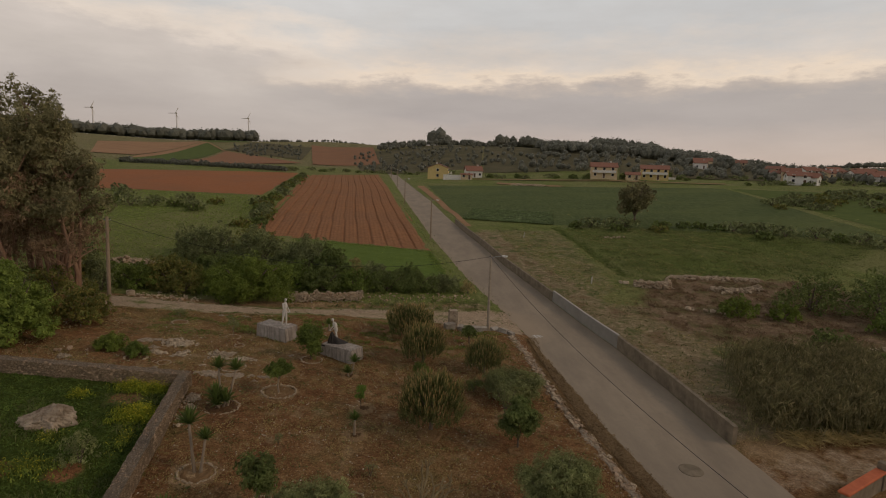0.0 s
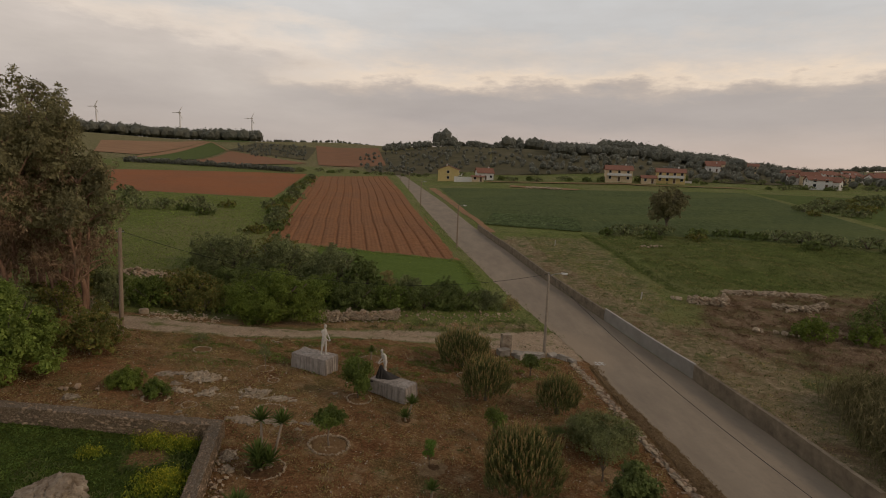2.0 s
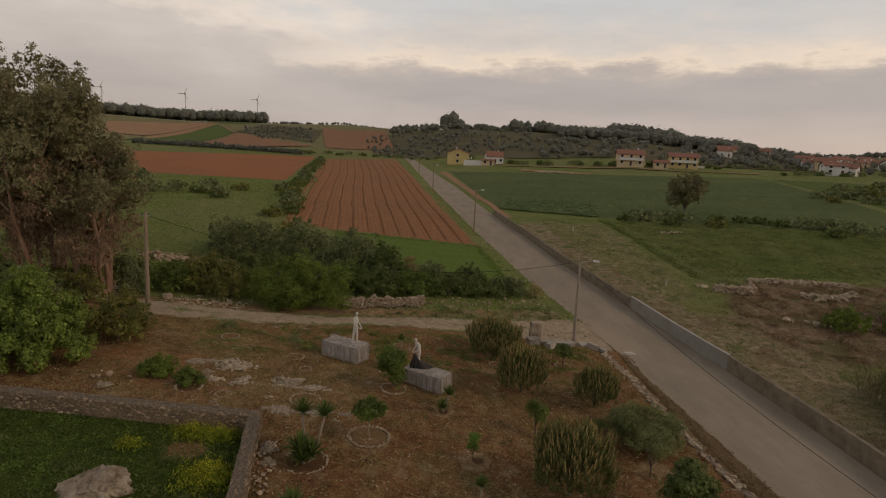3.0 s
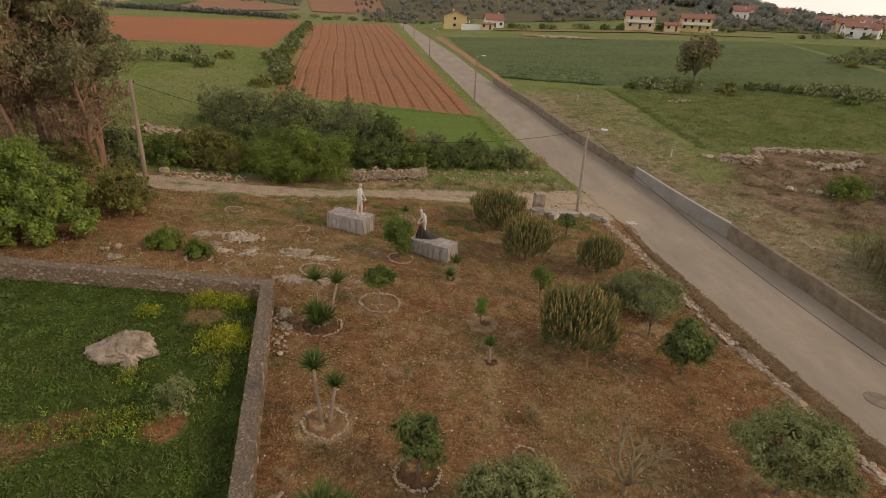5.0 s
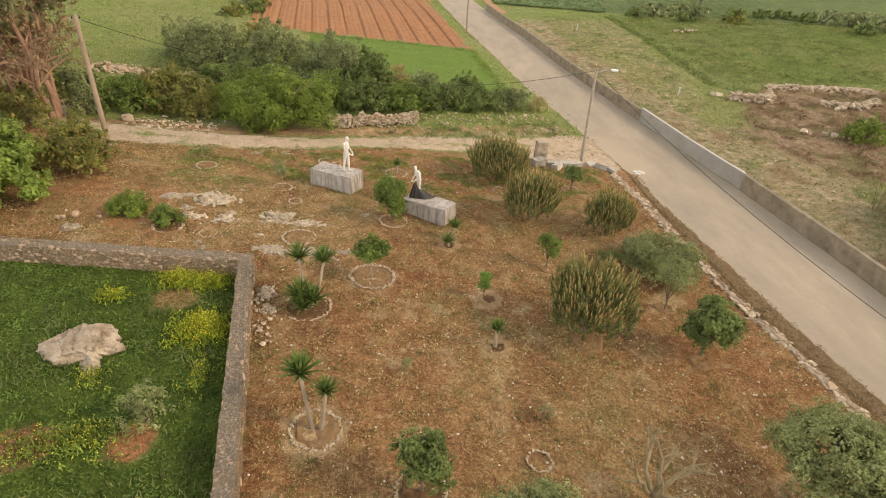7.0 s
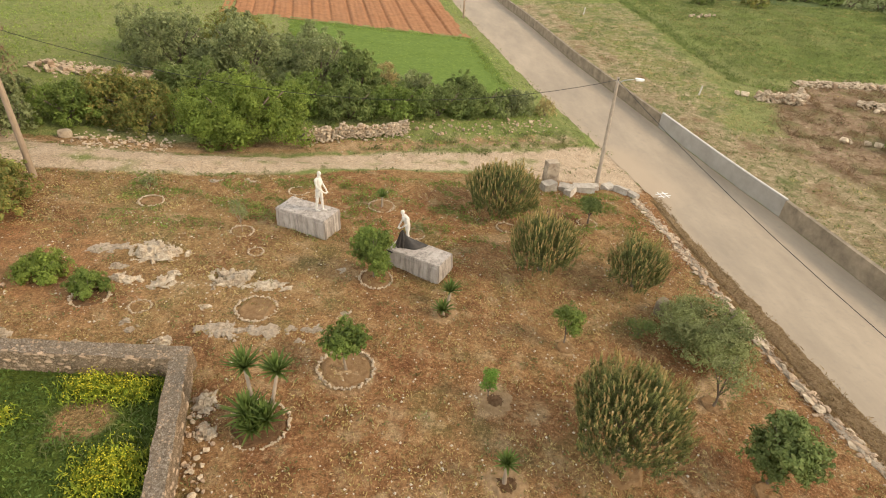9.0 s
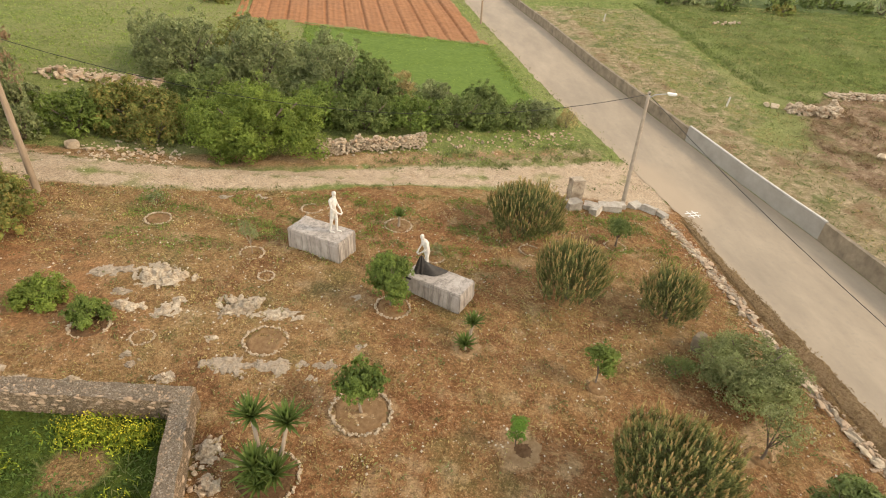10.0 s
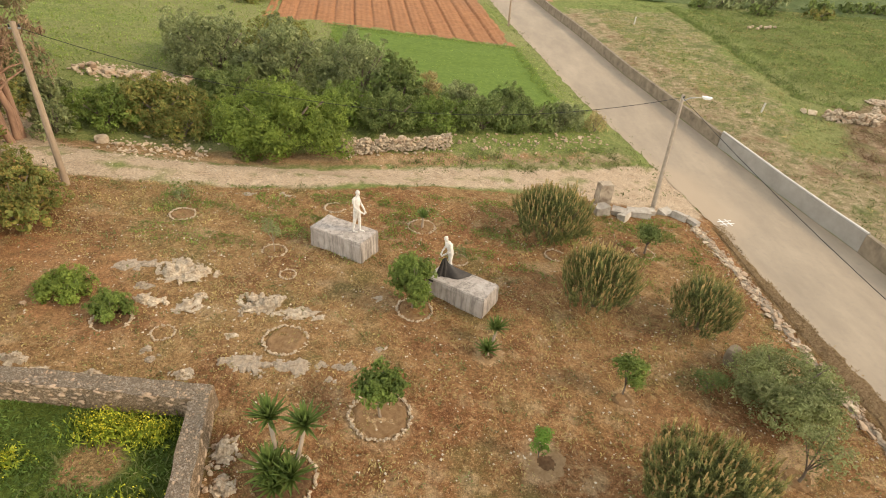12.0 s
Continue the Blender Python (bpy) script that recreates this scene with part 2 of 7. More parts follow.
def rubble_mat(name, red=1.0, green=1.0, blue=1.0):
    """Mortar full of small stones, each cell its own tone, dark joints between."""
    k = Kit(name)
    cells = []
    for feature in ("F1", "DISTANCE_TO_EDGE"):
        v = k.n.new("ShaderNodeTexVoronoi")
        v.feature = feature
        v.inputs["Scale"].default_value = 20.0
        k.l.new(k.tc.outputs["Object"], v.inputs["Vector"])
        cells.append(v)
    sep = k.n.new("ShaderNodeSeparateColor")
    k.l.new(cells[0].outputs["Color"], sep.inputs[0])
    c = k.ramp(sep.outputs[0], (0.0, (0.235, 0.160, 0.100)), (0.5, (0.345, 0.245, 0.158)), (1.0, (0.49, 0.37, 0.255)))
    c = k.mix(1.0, c, (red, green, blue), "MULTIPLY")
    c = k.mix(k.ramp(cells[1].outputs["Distance"], (0.02, 0.85), (0.12, 0.0)), c, (0.12, 0.088, 0.058))
    c = k.mix(k.ramp(k.noise(1.3, 5, 0.65), (0.45, 0.0), (0.68, 0.6)), c, (0.155, 0.125, 0.088))
    c = k.mix(k.ramp(k.noise(24, 4, 0.7), (0.55, 0.0), (0.7, 0.6)), c, (0.42, 0.34, 0.25))
    h = k.math("ADD", k.math("MULTIPLY", k.ramp(cells[1].outputs["Distance"], (0.0, 0.0), (0.2, 1.0)), 0.6), k.math("MULTIPLY", k.noise(22, 5, 0.7), 0.5))
    return k.done(c, 0.95, bump=k.bump(h, 1.0, 0.05), spec=0.08)


def crop_mat(name):
    """Leafy rows with wet and dry patches."""
    k = Kit(name)
    c = k.ramp(k.noise(0.9, 6, 0.75, (2.5, 0.4, 1)), (0.32, (0.050, 0.066, 0.026)), (0.5, (0.090, 0.116, 0.044)), (0.7, (0.150, 0.176, 0.078)))
    c = k.mix(k.ramp(k.noise(0.035, 4, 0.6, (1, 2, 1)), (0.45, 0.0), (0.65, 0.5)), c, (0.135, 0.155, 0.055))
    return k.done(c, 0.9, bump=k.bump(k.noise(1.8, 5, 0.7), 0.8, 0.2), spec=0.03)


M_GROUND = ground_mat()
M_ROAD = road_mat()
M_PLOUGH = plough_mat("ploughed_red_earth", (0.225, 0.099, 0.045), (0.365, 0.176, 0.086))
M_REDFAR = plough_mat("bare_red_field", (0.275, 0.105, 0.045), (0.38, 0.152, 0.068))
M_OCHRE = plough_mat("bare_ochre_field", (0.29, 0.165, 0.090), (0.40, 0.235, 0.13))
M_DULLRED = plough_mat("dull_red_field", (0.235, 0.115, 0.062), (0.32, 0.165, 0.092))
M_GREENF = simple("young_green_crop", (0.082, 0.128, 0.028), (0.138, 0.190, 0.044), 2.5, 0.9, 0.6, depth=0.08, spec=0.03)
M_PALEGREEN = simple("pale_green_field", (0.075, 0.105, 0.030), (0.115, 0.145, 0.040), 0.4, 0.9, 0.4, depth=0.1, spec=0.03)
M_CROP = crop_mat("green_crop_ground")
M_SCRUBLAND = simple("olive_scrubland", (0.085, 0.080, 0.046), (0.150, 0.128, 0.074), 0.05, 0.95, 0.6, depth=0.5, spec=0.03)
M_CABBAGE = leaf_mat("cabbage_leaf", (0.11, 0.15, 0.06), (0.16, 0.21, 0.09), (0.25, 0.30, 0.16))
M_WALL = stone_mat("rubble_wall_stone", (0.28, 0.190, 0.125), (0.45, 0.33, 0.225), (0.21, 0.155, 0.105), 1.6)
M_FRESH = leaf_mat("fresh_yellow_green_leaf", (0.110, 0.160, 0.032), (0.195, 0.258, 0.052), (0.30, 0.36, 0.085))
M_BOULDER = stone_mat("brown_and_pale_rock", (0.165, 0.118, 0.080), (0.47, 0.385, 0.29), (0.10, 0.068, 0.044), 0.8, 1.0)
M_WALLCORE = rubble_mat("gritty_wall_mortar")
# Grey of lichen, and darkened against the faces to paint how light falls.
M_WALLTOP = rubble_mat("lichen_and_unlit_wall_top", 0.72, 0.80, 0.92)
M_PALE = stone_mat("pale_limestone", (0.31, 0.232, 0.155), (0.56, 0.455, 0.33), (0.22, 0.155, 0.095), 1.0)
# The dark brown last tone paints shade in the rock's crevices.
M_ROCK = stone_mat("weathered_limestone", (0.235, 0.172, 0.115), (0.54, 0.45, 0.335), (0.115, 0.078, 0.048), 3.2, 1.0)
M_SCREE = stone_mat("gritty_grey_bedrock", (0.225, 0.172, 0.122), (0.40, 0.33, 0.25), (0.17, 0.122, 0.08), 5.0, 1.0)
M_CHALK = stone_mat("chalky_pebble", (0.42, 0.345, 0.255), (0.72, 0.63, 0.50), (0.36, 0.27, 0.18), 1.0)
M_SPOIL = simple("pale_dug_soil", (0.225, 0.136, 0.070), (0.36, 0.245, 0.140), 6.0, 0.95, 0.9, depth=0.06, spec=0.03)
M_CONCRETE = simple("stained_concrete", (0.125, 0.098, 0.068), (0.27, 0.215, 0.152), 1.3, 0.9, 0.4)
M_RENDER = simple("grey_render", (0.225, 0.205, 0.178), (0.315, 0.29, 0.255), 0.8, 0.85, 0.15)
M_CAP = simple("whitened_cap", (0.44, 0.41, 0.37), (0.56, 0.53, 0.48), 2.0, 0.8, 0.2)
M_WOODPOLE = bark_mat("weathered_pole_wood", (0.19, 0.135, 0.09), (0.34, 0.255, 0.18))
M_CONCPOLE = simple("concrete_pole", (0.255, 0.205, 0.155), (0.36, 0.30, 0.235), 3.0, 0.85, 0.2)
M_METAL = simple("galvanised_metal", (0.30, 0.30, 0.30), (0.42, 0.42, 0.41), 8.0, 0.45, 0.05, 0.9)
M_LAMPGLASS = simple("lamp_diffuser", (0.72, 0.72, 0.70), (0.82, 0.82, 0.80), 4.0, 0.3, 0.02)
M_CABLE = simple("black_cable", (0.015, 0.015, 0.016), (0.025, 0.025, 0.026), 5.0, 0.6, 0.05)
M_STATUE = simple("white_statue_stone", (0.44, 0.40, 0.355), (0.72, 0.68, 0.62), 6.0, 0.6, 0.1)
M_DRAPE = simple("dark_bronze_drape", (0.022, 0.019, 0.017), (0.05, 0.042, 0.036), 7.0, 0.55, 0.25)
M_BARK = bark_mat("grey_bark", (0.09, 0.068, 0.05), (0.20, 0.155, 0.115))
M_PALEBARK = bark_mat("pale_yucca_bark", (0.21, 0.16, 0.115), (0.34, 0.27, 0.20))
M_FIGBARK = bark_mat("olive_brown_bark", (0.15, 0.115, 0.062), (0.31, 0.24, 0.135))
M_EUCBARK = bark_mat("peeling_red_brown_bark", (0.16, 0.088, 0.058), (0.37, 0.225, 0.15))
M_OLIVE = leaf_mat("olive_leaf", (0.122, 0.146, 0.052), (0.212, 0.232, 0.090), (0.345, 0.35, 0.165))
M_GREEN = leaf_mat("fresh_green_leaf", (0.085, 0.125, 0.028), (0.150, 0.202, 0.044), (0.225, 0.280, 0.066))
M_DEEP = leaf_mat("deep_green_leaf", (0.088, 0.122, 0.036), (0.150, 0.188, 0.056), (0.225, 0.255, 0.086))
M_LIMEWEED = leaf_mat("lime_weed_leaf", (0.10, 0.145, 0.018), (0.20, 0.25, 0.028), (0.36, 0.37, 0.05), grain=3.0, depth=0.4)
M_LIME = leaf_mat("lime_green_leaf", (0.10, 0.19, 0.03), (0.17, 0.29, 0.05))
M_BRIGHT = leaf_mat("lentisk_leaf", (0.096, 0.140, 0.027), (0.168, 0.220, 0.041), (0.255, 0.300, 0.064))
M_SCRUB = leaf_mat("scrub_leaf", (0.122, 0.148, 0.062), (0.200, 0.225, 0.096), (0.31, 0.315, 0.150))
M_RUST = leaf_mat("rusty_scrub_leaf", (0.105, 0.138, 0.034), (0.185, 0.195, 0.052), (0.34, 0.225, 0.070))
M_EUC = leaf_mat("eucalyptus_leaf", (0.145, 0.138, 0.068), (0.225, 0.205, 0.100), (0.33, 0.29, 0.15), grain=0.7)
M_DEADLEAF = leaf_mat("dry_brown_leaf", (0.105, 0.066, 0.036), (0.175, 0.112, 0.062), (0.24, 0.165, 0.095))
M_EUCDRY = leaf_mat("dry_eucalyptus_leaf", (0.185, 0.122, 0.072), (0.27, 0.182, 0.108), (0.36, 0.255, 0.155))
M_VERGE = leaf_mat("dry_verge_blade", (0.15, 0.10, 0.052), (0.24, 0.165, 0.085), (0.33, 0.245, 0.13))
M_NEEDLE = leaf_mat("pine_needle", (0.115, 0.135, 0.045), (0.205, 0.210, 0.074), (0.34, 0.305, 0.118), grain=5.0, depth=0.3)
# Lower and inner needles: the shade between brushes put into a darker colour.
M_NEEDLE_SHADED = leaf_mat("shade_dark_pine_needle", (0.060, 0.074, 0.027), (0.105, 0.120, 0.042), (0.155, 0.165, 0.058), grain=5.0, depth=0.35)
M_SHOOT = leaf_mat("tan_pine_shoot", (0.27, 0.19, 0.072), (0.40, 0.29, 0.125), (0.52, 0.41, 0.21))
M_YUCCA = leaf_mat("yucca_leaf", (0.060, 0.098, 0.022), (0.110, 0.160, 0.038), (0.21, 0.24, 0.075))
M_WEED = leaf_mat("lush_weed_leaf", (0.043, 0.076, 0.017), (0.094, 0.146, 0.030), (0.175, 0.230, 0.052), grain=2.2, depth=0.4)
M_FLOWER = leaf_mat("yellow_flower", (0.46, 0.41, 0.03), (0.72, 0.64, 0.06))
M_STRAW = leaf_mat("dry_grass_blade", (0.22, 0.165, 0.062), (0.35, 0.27, 0.115), (0.46, 0.36, 0.18))
M_MEADOW = leaf_mat("meadow_blade", (0.088, 0.112, 0.038), (0.145, 0.165, 0.056), (0.235, 0.228, 0.100))
M_CANE = leaf_mat("cane_leaf", (0.080, 0.080, 0.034), (0.170, 0.150, 0.068), (0.34, 0.285, 0.155))
# Greyer, bluer and lighter than near leaves: distance haze put into the colour.
M_FARWOOD_HAZED = leaf_mat("hazed_far_wood_leaf", (0.140, 0.143, 0.115), (0.178, 0.180, 0.142), (0.218, 0.218, 0.170))
M_WHITEWALL = simple("whitewashed_wall", (0.60, 0.57, 0.53), (0.76, 0.74, 0.70), 1.5, 0.85, 0.1)
M_CREAM = simple("cream_wall", (0.55, 0.42, 0.26), (0.66, 0.52, 0.34), 1.5, 0.85, 0.1)
M_YELLOW = simple("yellow_wall", (0.56, 0.42, 0.17), (0.66, 0.51, 0.24), 1.5, 0.85, 0.1)
M_ROOF = simple("red_roof_tile", (0.215, 0.098, 0.068), (0.30, 0.145, 0.10), 3.0, 0.9, 0.5)
M_BRICKRED = simple("orange_red_tile", (0.42, 0.10, 0.045), (0.55, 0.15, 0.065), 3.0, 0.8, 0.3)
M_GLASS = simple("dark_window_glass", (0.012, 0.014, 0.017), (0.022, 0.025, 0.03), 2.0, 0.12, 0.0)
M_SHUTTER = simple("brown_shutter", (0.10, 0.06, 0.035), (0.15, 0.09, 0.055), 6.0, 0.7, 0.2)
M_PAINT = simple("white_road_paint", (0.58, 0.57, 0.54), (0.74, 0.73, 0.70), 6.0, 0.7, 0.2)
M_RING_SOIL = simple("dug_tree_pit_soil", (0.165, 0.094, 0.046), (0.285, 0.180, 0.096), 5.0, 0.95, 0.8, depth=0.06, spec=0.03)
M_BANK = simple("dry_earth_bank", (0.125, 0.078, 0.042), (0.285, 0.200, 0.115), 7.0, 0.95, 1.0, depth=0.08, spec=0.03)
# Darker than the ring soil: shadow inside a dug dish put into the colour.
M_PIT_DARK = simple("shade_dark_pit_soil", (0.085, 0.046, 0.024), (0.195, 0.115, 0.062), 7.0, 0.95, 0.9, depth=0.08, spec=0.03)


def block_mat():
    """Quarried stone with drill grooves running down its faces."""
    k = Kit("quarried_stone")
    c = k.ramp(k.noise(2.5, 6, 0.65), (0.3, (0.30, 0.256, 0.222)), (0.7, (0.43, 0.378, 0.333)))
    # Dark upright streaks paint the shade inside the grooves.
    c = k.mix(k.ramp(k.noise(6, 6, 0.7, (1, 1, 0.08)), (0.47, 0.0), (0.60, 0.75)), c, (0.165, 0.140, 0.118))
    return k.done(c, 0.9, bump=k.bump(k.noise(14, 5, 0.7, (1, 1, 0.15)), 0.7, 0.03))


M_BLOCK = block_mat()
M_CUTSTONE = stone_mat('grey_cut_stone', (0.25, 0.212, 0.172), (0.43, 0.382, 0.322), (0.19, 0.158, 0.125), 1.2, 0.7)

# ---- lie of the land ----
ROAD_L = [(-80, 24), (0, 16.6), (23.5, 12.6), (30, 11.6), (37, 11.2), (45.4, 11.0), (54.6, 9.4), (66, 6.6), (92, 2.3), (153, -4.5), (292, -19), (420, -33)]
ROAD_R = [(-80, 30.4), (0, 21.8), (29, 19.2), (35.7, 18.95), (44.5, 18.2), (57, 15.75), (74, 12.4), (98, 8.8), (125, 5.7), (163, 2.0), (295, -14.3), (420, -28)]
VALLEY = [(-400, -6), (-20, -1.6), (25, -1.2), (47, -1.08), (60, -0.25), (90, 1.6), (300, 7.6), (700, 10)]
CREST = [(-180, 0.6, 900), (-60, 1.5, 900), (-35, 1.7, 900), (-25, 1.4, 950), (-17, 1.6, 950), (-10, 1.85, 1000), (-4, 1.7, 800), (2, 2.0, 650),
         (10, 2.0, 600), (19, 1.6, 520), (27, 1.3, 650), (35, 0.7, 900), (41, 0.95, 1600), (60, 0.9, 1600), (180, 0.6, 900)]


def table(v, rows, k=1):
    return np.interp(v, [r[0] for r in rows], [r[k] for r in rows])


def ease(a, b, v):
    f = np.clip((np.asarray(v, float) - a) / (b - a), 0, 1)
    return f * f * (3 - 2 * f)


def road_left(y):
    return table(y, ROAD_L)


def road_right(y):
    return table(y, ROAD_R)


def land(x, y):
    """Height of the ground at (x, y), numbers or arrays."""
    x, y = np.asarray(x, float), np.asarray(y, float)
    v = (table(y - 4, VALLEY) + table(y, VALLEY) + table(y + 4, VALLEY)) / 3
    xl, xr = road_left(y), road_right(y)
    west, east = np.maximum(xl - x, 0), np.maximum(x - xr, 0)
    bank = (0.5 - 0.2 * ease(45, 49, y)) * (1 - 0.92 * ease(46, 48, y) * (1 - ease(52.5, 55, y)))
    sw = 0.077 - 0.027 * ease(50, 80, y)
    se = 0.015 + 0.032 * ease(58, 90, y)
    z = v + bank * ease(0.2, 1.3, west) + sw * 70 * np.tanh(west / 70) + 0.12 * ease(0.1, 0.8, east) + se * 160 * np.tanh(east / 160)
    r, az = np.hypot(x, y), np.degrees(np.arctan2(x, y))
    far, rise = table(az, CREST, 2), table(az, CREST, 1)
    top = 14.6 + far * np.tan(np.radians(rise))
    return z + (top - z) * ease(0.42, 1.0, r / far)

# ---- making meshes ----
rng = np.random.default_rng(7)


def mesh_np(name, verts, faces, material, smooth=False):
    """A mesh from arrays: verts (n, 3), faces (m, 3 or 4)."""
    me = bpy.data.meshes.new(name)
    verts, faces = np.asarray(verts, np.float32), np.asarray(faces, np.int32)
    k = faces.shape[1]
    me.vertices.add(len(verts))
    me.vertices.foreach_set("co", verts.ravel())
    me.loops.add(faces.size)
    me.loops.foreach_set("vertex_index", faces.ravel())
    me.polygons.add(len(faces))
    me.polygons.foreach_set("loop_start", np.arange(0, faces.size, k, dtype=np.int32))
    me.polygons.foreach_set("loop_total", np.full(len(faces), k, np.int32))
    me.polygons.foreach_set("use_smooth", np.full(len(faces), smooth))
    me.materials.append(material)
    me.update(calc_edges=True)
    return me


def mesh_bm(name, bm, material, smooth=False):
    me = bpy.data.meshes.new(name)
    bmesh.ops.recalc_face_normals(bm, faces=bm.faces[:])
    bm.to_mesh(me)
    bm.free()
    me.materials.append(material)
    if smooth:
        me.polygons.foreach_set("use_smooth", np.full(len(me.polygons), True))
    return me


def thing(name, place=(0, 0, 0), rz=0.0, label="", category="", group="", kind=""):
    ob = new(name)
    ob.empty_display_size = 0.2
    ob.matrix_basis = pose(*place, 0, 0, rz)
    return tagged(ob, label, category, group, kind)


def part(name, me, parent, label="", m=None):
    ob = new(name, me)
    ob.parent = parent
    if m is not None:
        ob.matrix_basis = m
    return tagged(ob, label)


def grid_np(xs, ys, zf):
    """Verts and quads of a sheet over xs, ys."""
    gx, gy = np.meshgrid(xs, ys)
    v = np.stack([gx, gy, zf(gx, gy)], -1).reshape(-1, 3)
    nx, ny = len(xs), len(ys)
    i = (np.arange(ny - 1)[:, None] * nx + np.arange(nx - 1)[None, :]).ravel()
    return v, np.stack([i, i + 1, i + nx + 1, i + nx], 1)


def box_bm(sx, sy, sz, bevel=0.0, base=True, seg=1):
    bm = bmesh.new()
    bmesh.ops.create_cube(bm, size=1.0)
    bmesh.ops.scale(bm, vec=(sx, sy, sz), verts=bm.verts)
    if base:
        bmesh.ops.translate(bm, vec=(0, 0, sz / 2), verts=bm.verts)
    if bevel:
        bmesh.ops.bevel(bm, geom=bm.edges[:], offset=bevel, segments=seg, affect="EDGES", profile=0.7)
    return bm


def tube_np(points, radii, sides=7):
    """A tapered tube along points."""
    pts = [Vector(p) for p in points]
    verts, faces = [], []
    for i, p in enumerate(pts):
        d = (pts[min(i + 1, len(pts) - 1)] - pts[max(i - 1, 0)]).normalized()
        a = d.cross(Vector((0.31, 0.95, 0.05))).normalized()
        b = d.cross(a)
        for s in range(sides):
            t = 2 * math.pi * s / sides
            verts.append(p + (a * math.cos(t) + b * math.sin(t)) * radii[i])
    for i in range(len(pts) - 1):
        for s in range(sides):
            q = (s + 1) % sides
            faces.append((i * sides + s, i * sides + q, (i + 1) * sides + q, (i + 1) * sides + s))
    verts.append(pts[-1])
    top = len(verts) - 1
    for s in range(sides):
        faces.append(((len(pts) - 1) * sides + s, (len(pts) - 1) * sides + (s + 1) % sides, top, top))
    return [tuple(v) for v in verts], faces


def join_np(pieces):
    v, f, n = [], [], 0
    for pv, pf in pieces:
        v.extend(pv)
        f.extend([tuple(i + n for i in q) for q in pf])
        n += len(pv)
    return v, f


def pieces_mesh(name, pieces, material, smooth=True):
    v, f = join_np(pieces)
    me = bpy.data.meshes.new(name)
    me.from_pydata(v, [], [q if q[2] != q[3] else q[:3] for q in f])
    me.materials.append(material)
    me.polygons.foreach_set("use_smooth", np.full(len(me.polygons), smooth))
    me.update()
    return me


def leaves_np(centres, ways, length, width, droop=0.0, faces=None):
    """Small rhombic leaves at centres, each along its way, turned to face faces if given. Sizes are numbers or arrays."""
    n = len(centres)
    c = np.asarray(centres, float)
    d = np.asarray(ways, float)
    d = d / np.maximum(np.linalg.norm(d, axis=1, keepdims=True), 1e-6)
    r = rng.normal(size=(n, 3))
    s = np.cross(d, r if faces is None else np.asarray(faces, float) + r * 0.35)
    s /= np.maximum(np.linalg.norm(s, axis=1, keepdims=True), 1e-6)
    ln = np.broadcast_to(np.asarray(length, float), (n,))[:, None]
    wd = np.broadcast_to(np.asarray(width, float), (n,))[:, None]
    up = np.cross(s, d)
    tip = c + d * ln * 0.5 - np.array([0, 0, 1.0]) * droop * ln
    v = np.stack([c - d * ln * 0.5, c + s * wd * 0.5 + up * wd * 0.12, tip, c - s * wd * 0.5 + up * wd * 0.12], 1).reshape(-1, 3)
    f = np.arange(4 * n).reshape(n, 4)
    return v, f


def rough_stone(name, material, seed, flat=0.6, sub=2, jag=0.28):
    """A stone about 1 across, resting on z = 0."""
    bm = bmesh.new()
    bmesh.ops.create_icosphere(bm, subdivisions=sub, radius=0.5)
    for v in bm.verts:
        o = noise.noise(v.co * 2.1 + Vector((seed * 7.3, seed * 1.7, 0))) * jag + noise.noise(v.co * 5.0 + Vector((0, seed * 3.1, 4))) * jag * 0.35
        v.co *= 1 + o
        v.co.x, v.co.y = max(-0.44, min(0.44, v.co.x)), max(-0.42, min(0.42, v.co.y))
        v.co.z = max(-0.28, min(0.36, v.co.z)) * flat
    low = min(v.co.z for v in bm.verts)
    bmesh.ops.translate(bm, vec=(0, 0, -low), verts=bm.verts)
    return mesh_bm(name, bm, material)


def chunk_bm(bm, g2, at, size, n=13):
    """Adds an angular chunk, the hull of random points."""
    p = g2.normal(size=(n, 3))
    p /= np.linalg.norm(p, axis=1, keepdims=True)
    p = np.clip(p * g2.uniform(0.8, 1.15, (n, 1)), -0.85, 0.85) * np.array(size) * 0.6
    t = g2.uniform(0, 6.283)
    c, s = math.cos(t), math.sin(t)
    vs = [bm.verts.new((at[0] + c * x - s * y, at[1] + s * x + c * y, at[2] + z)) for x, y, z in p]
    r = bmesh.ops.convex_hull(bm, input=vs)
    bmesh.ops.delete(bm, geom=[v for v in r["geom_interior"] if isinstance(v, bmesh.types.BMVert)], context="VERTS")


def angular_stone(name, material, seed, flat=0.7):
    """An angular stone about 1 across, resting on z = 0."""
    bm = bmesh.new()
    chunk_bm(bm, np.random.default_rng(seed), (0, 0, 0), (1, 0.9, flat), 16)
    low = min(v.co.z for v in bm.verts)
    bmesh.ops.translate(bm, vec=(0, 0, -low), verts=bm.verts)
    return mesh_bm(name, bm, material)


ico = bmesh.new()
bmesh.ops.create_icosphere(ico, subdivisions=1, radius=1.0)
ICO_V = np.array([v.co[:] for v in ico.verts])
ICO_F = np.array([[v.index for v in f.verts] for f in ico.faces])
ico.free()


# ---- the ground: one sheet to the horizon ----
def steps(a, b, fine, lo, hi, grow):
    """Coordinates every fine metres from a to b, then widening out to lo and hi."""
    out = list(np.arange(a, b, fine))
    s, v = fine, b
    while v < hi:
        out.append(v)
        s *= grow
        v += s
    s, v = fine * grow, a - fine
    while v > lo:
        out.insert(0, v)
        s *= grow
        v -= s
    return np.array(out)


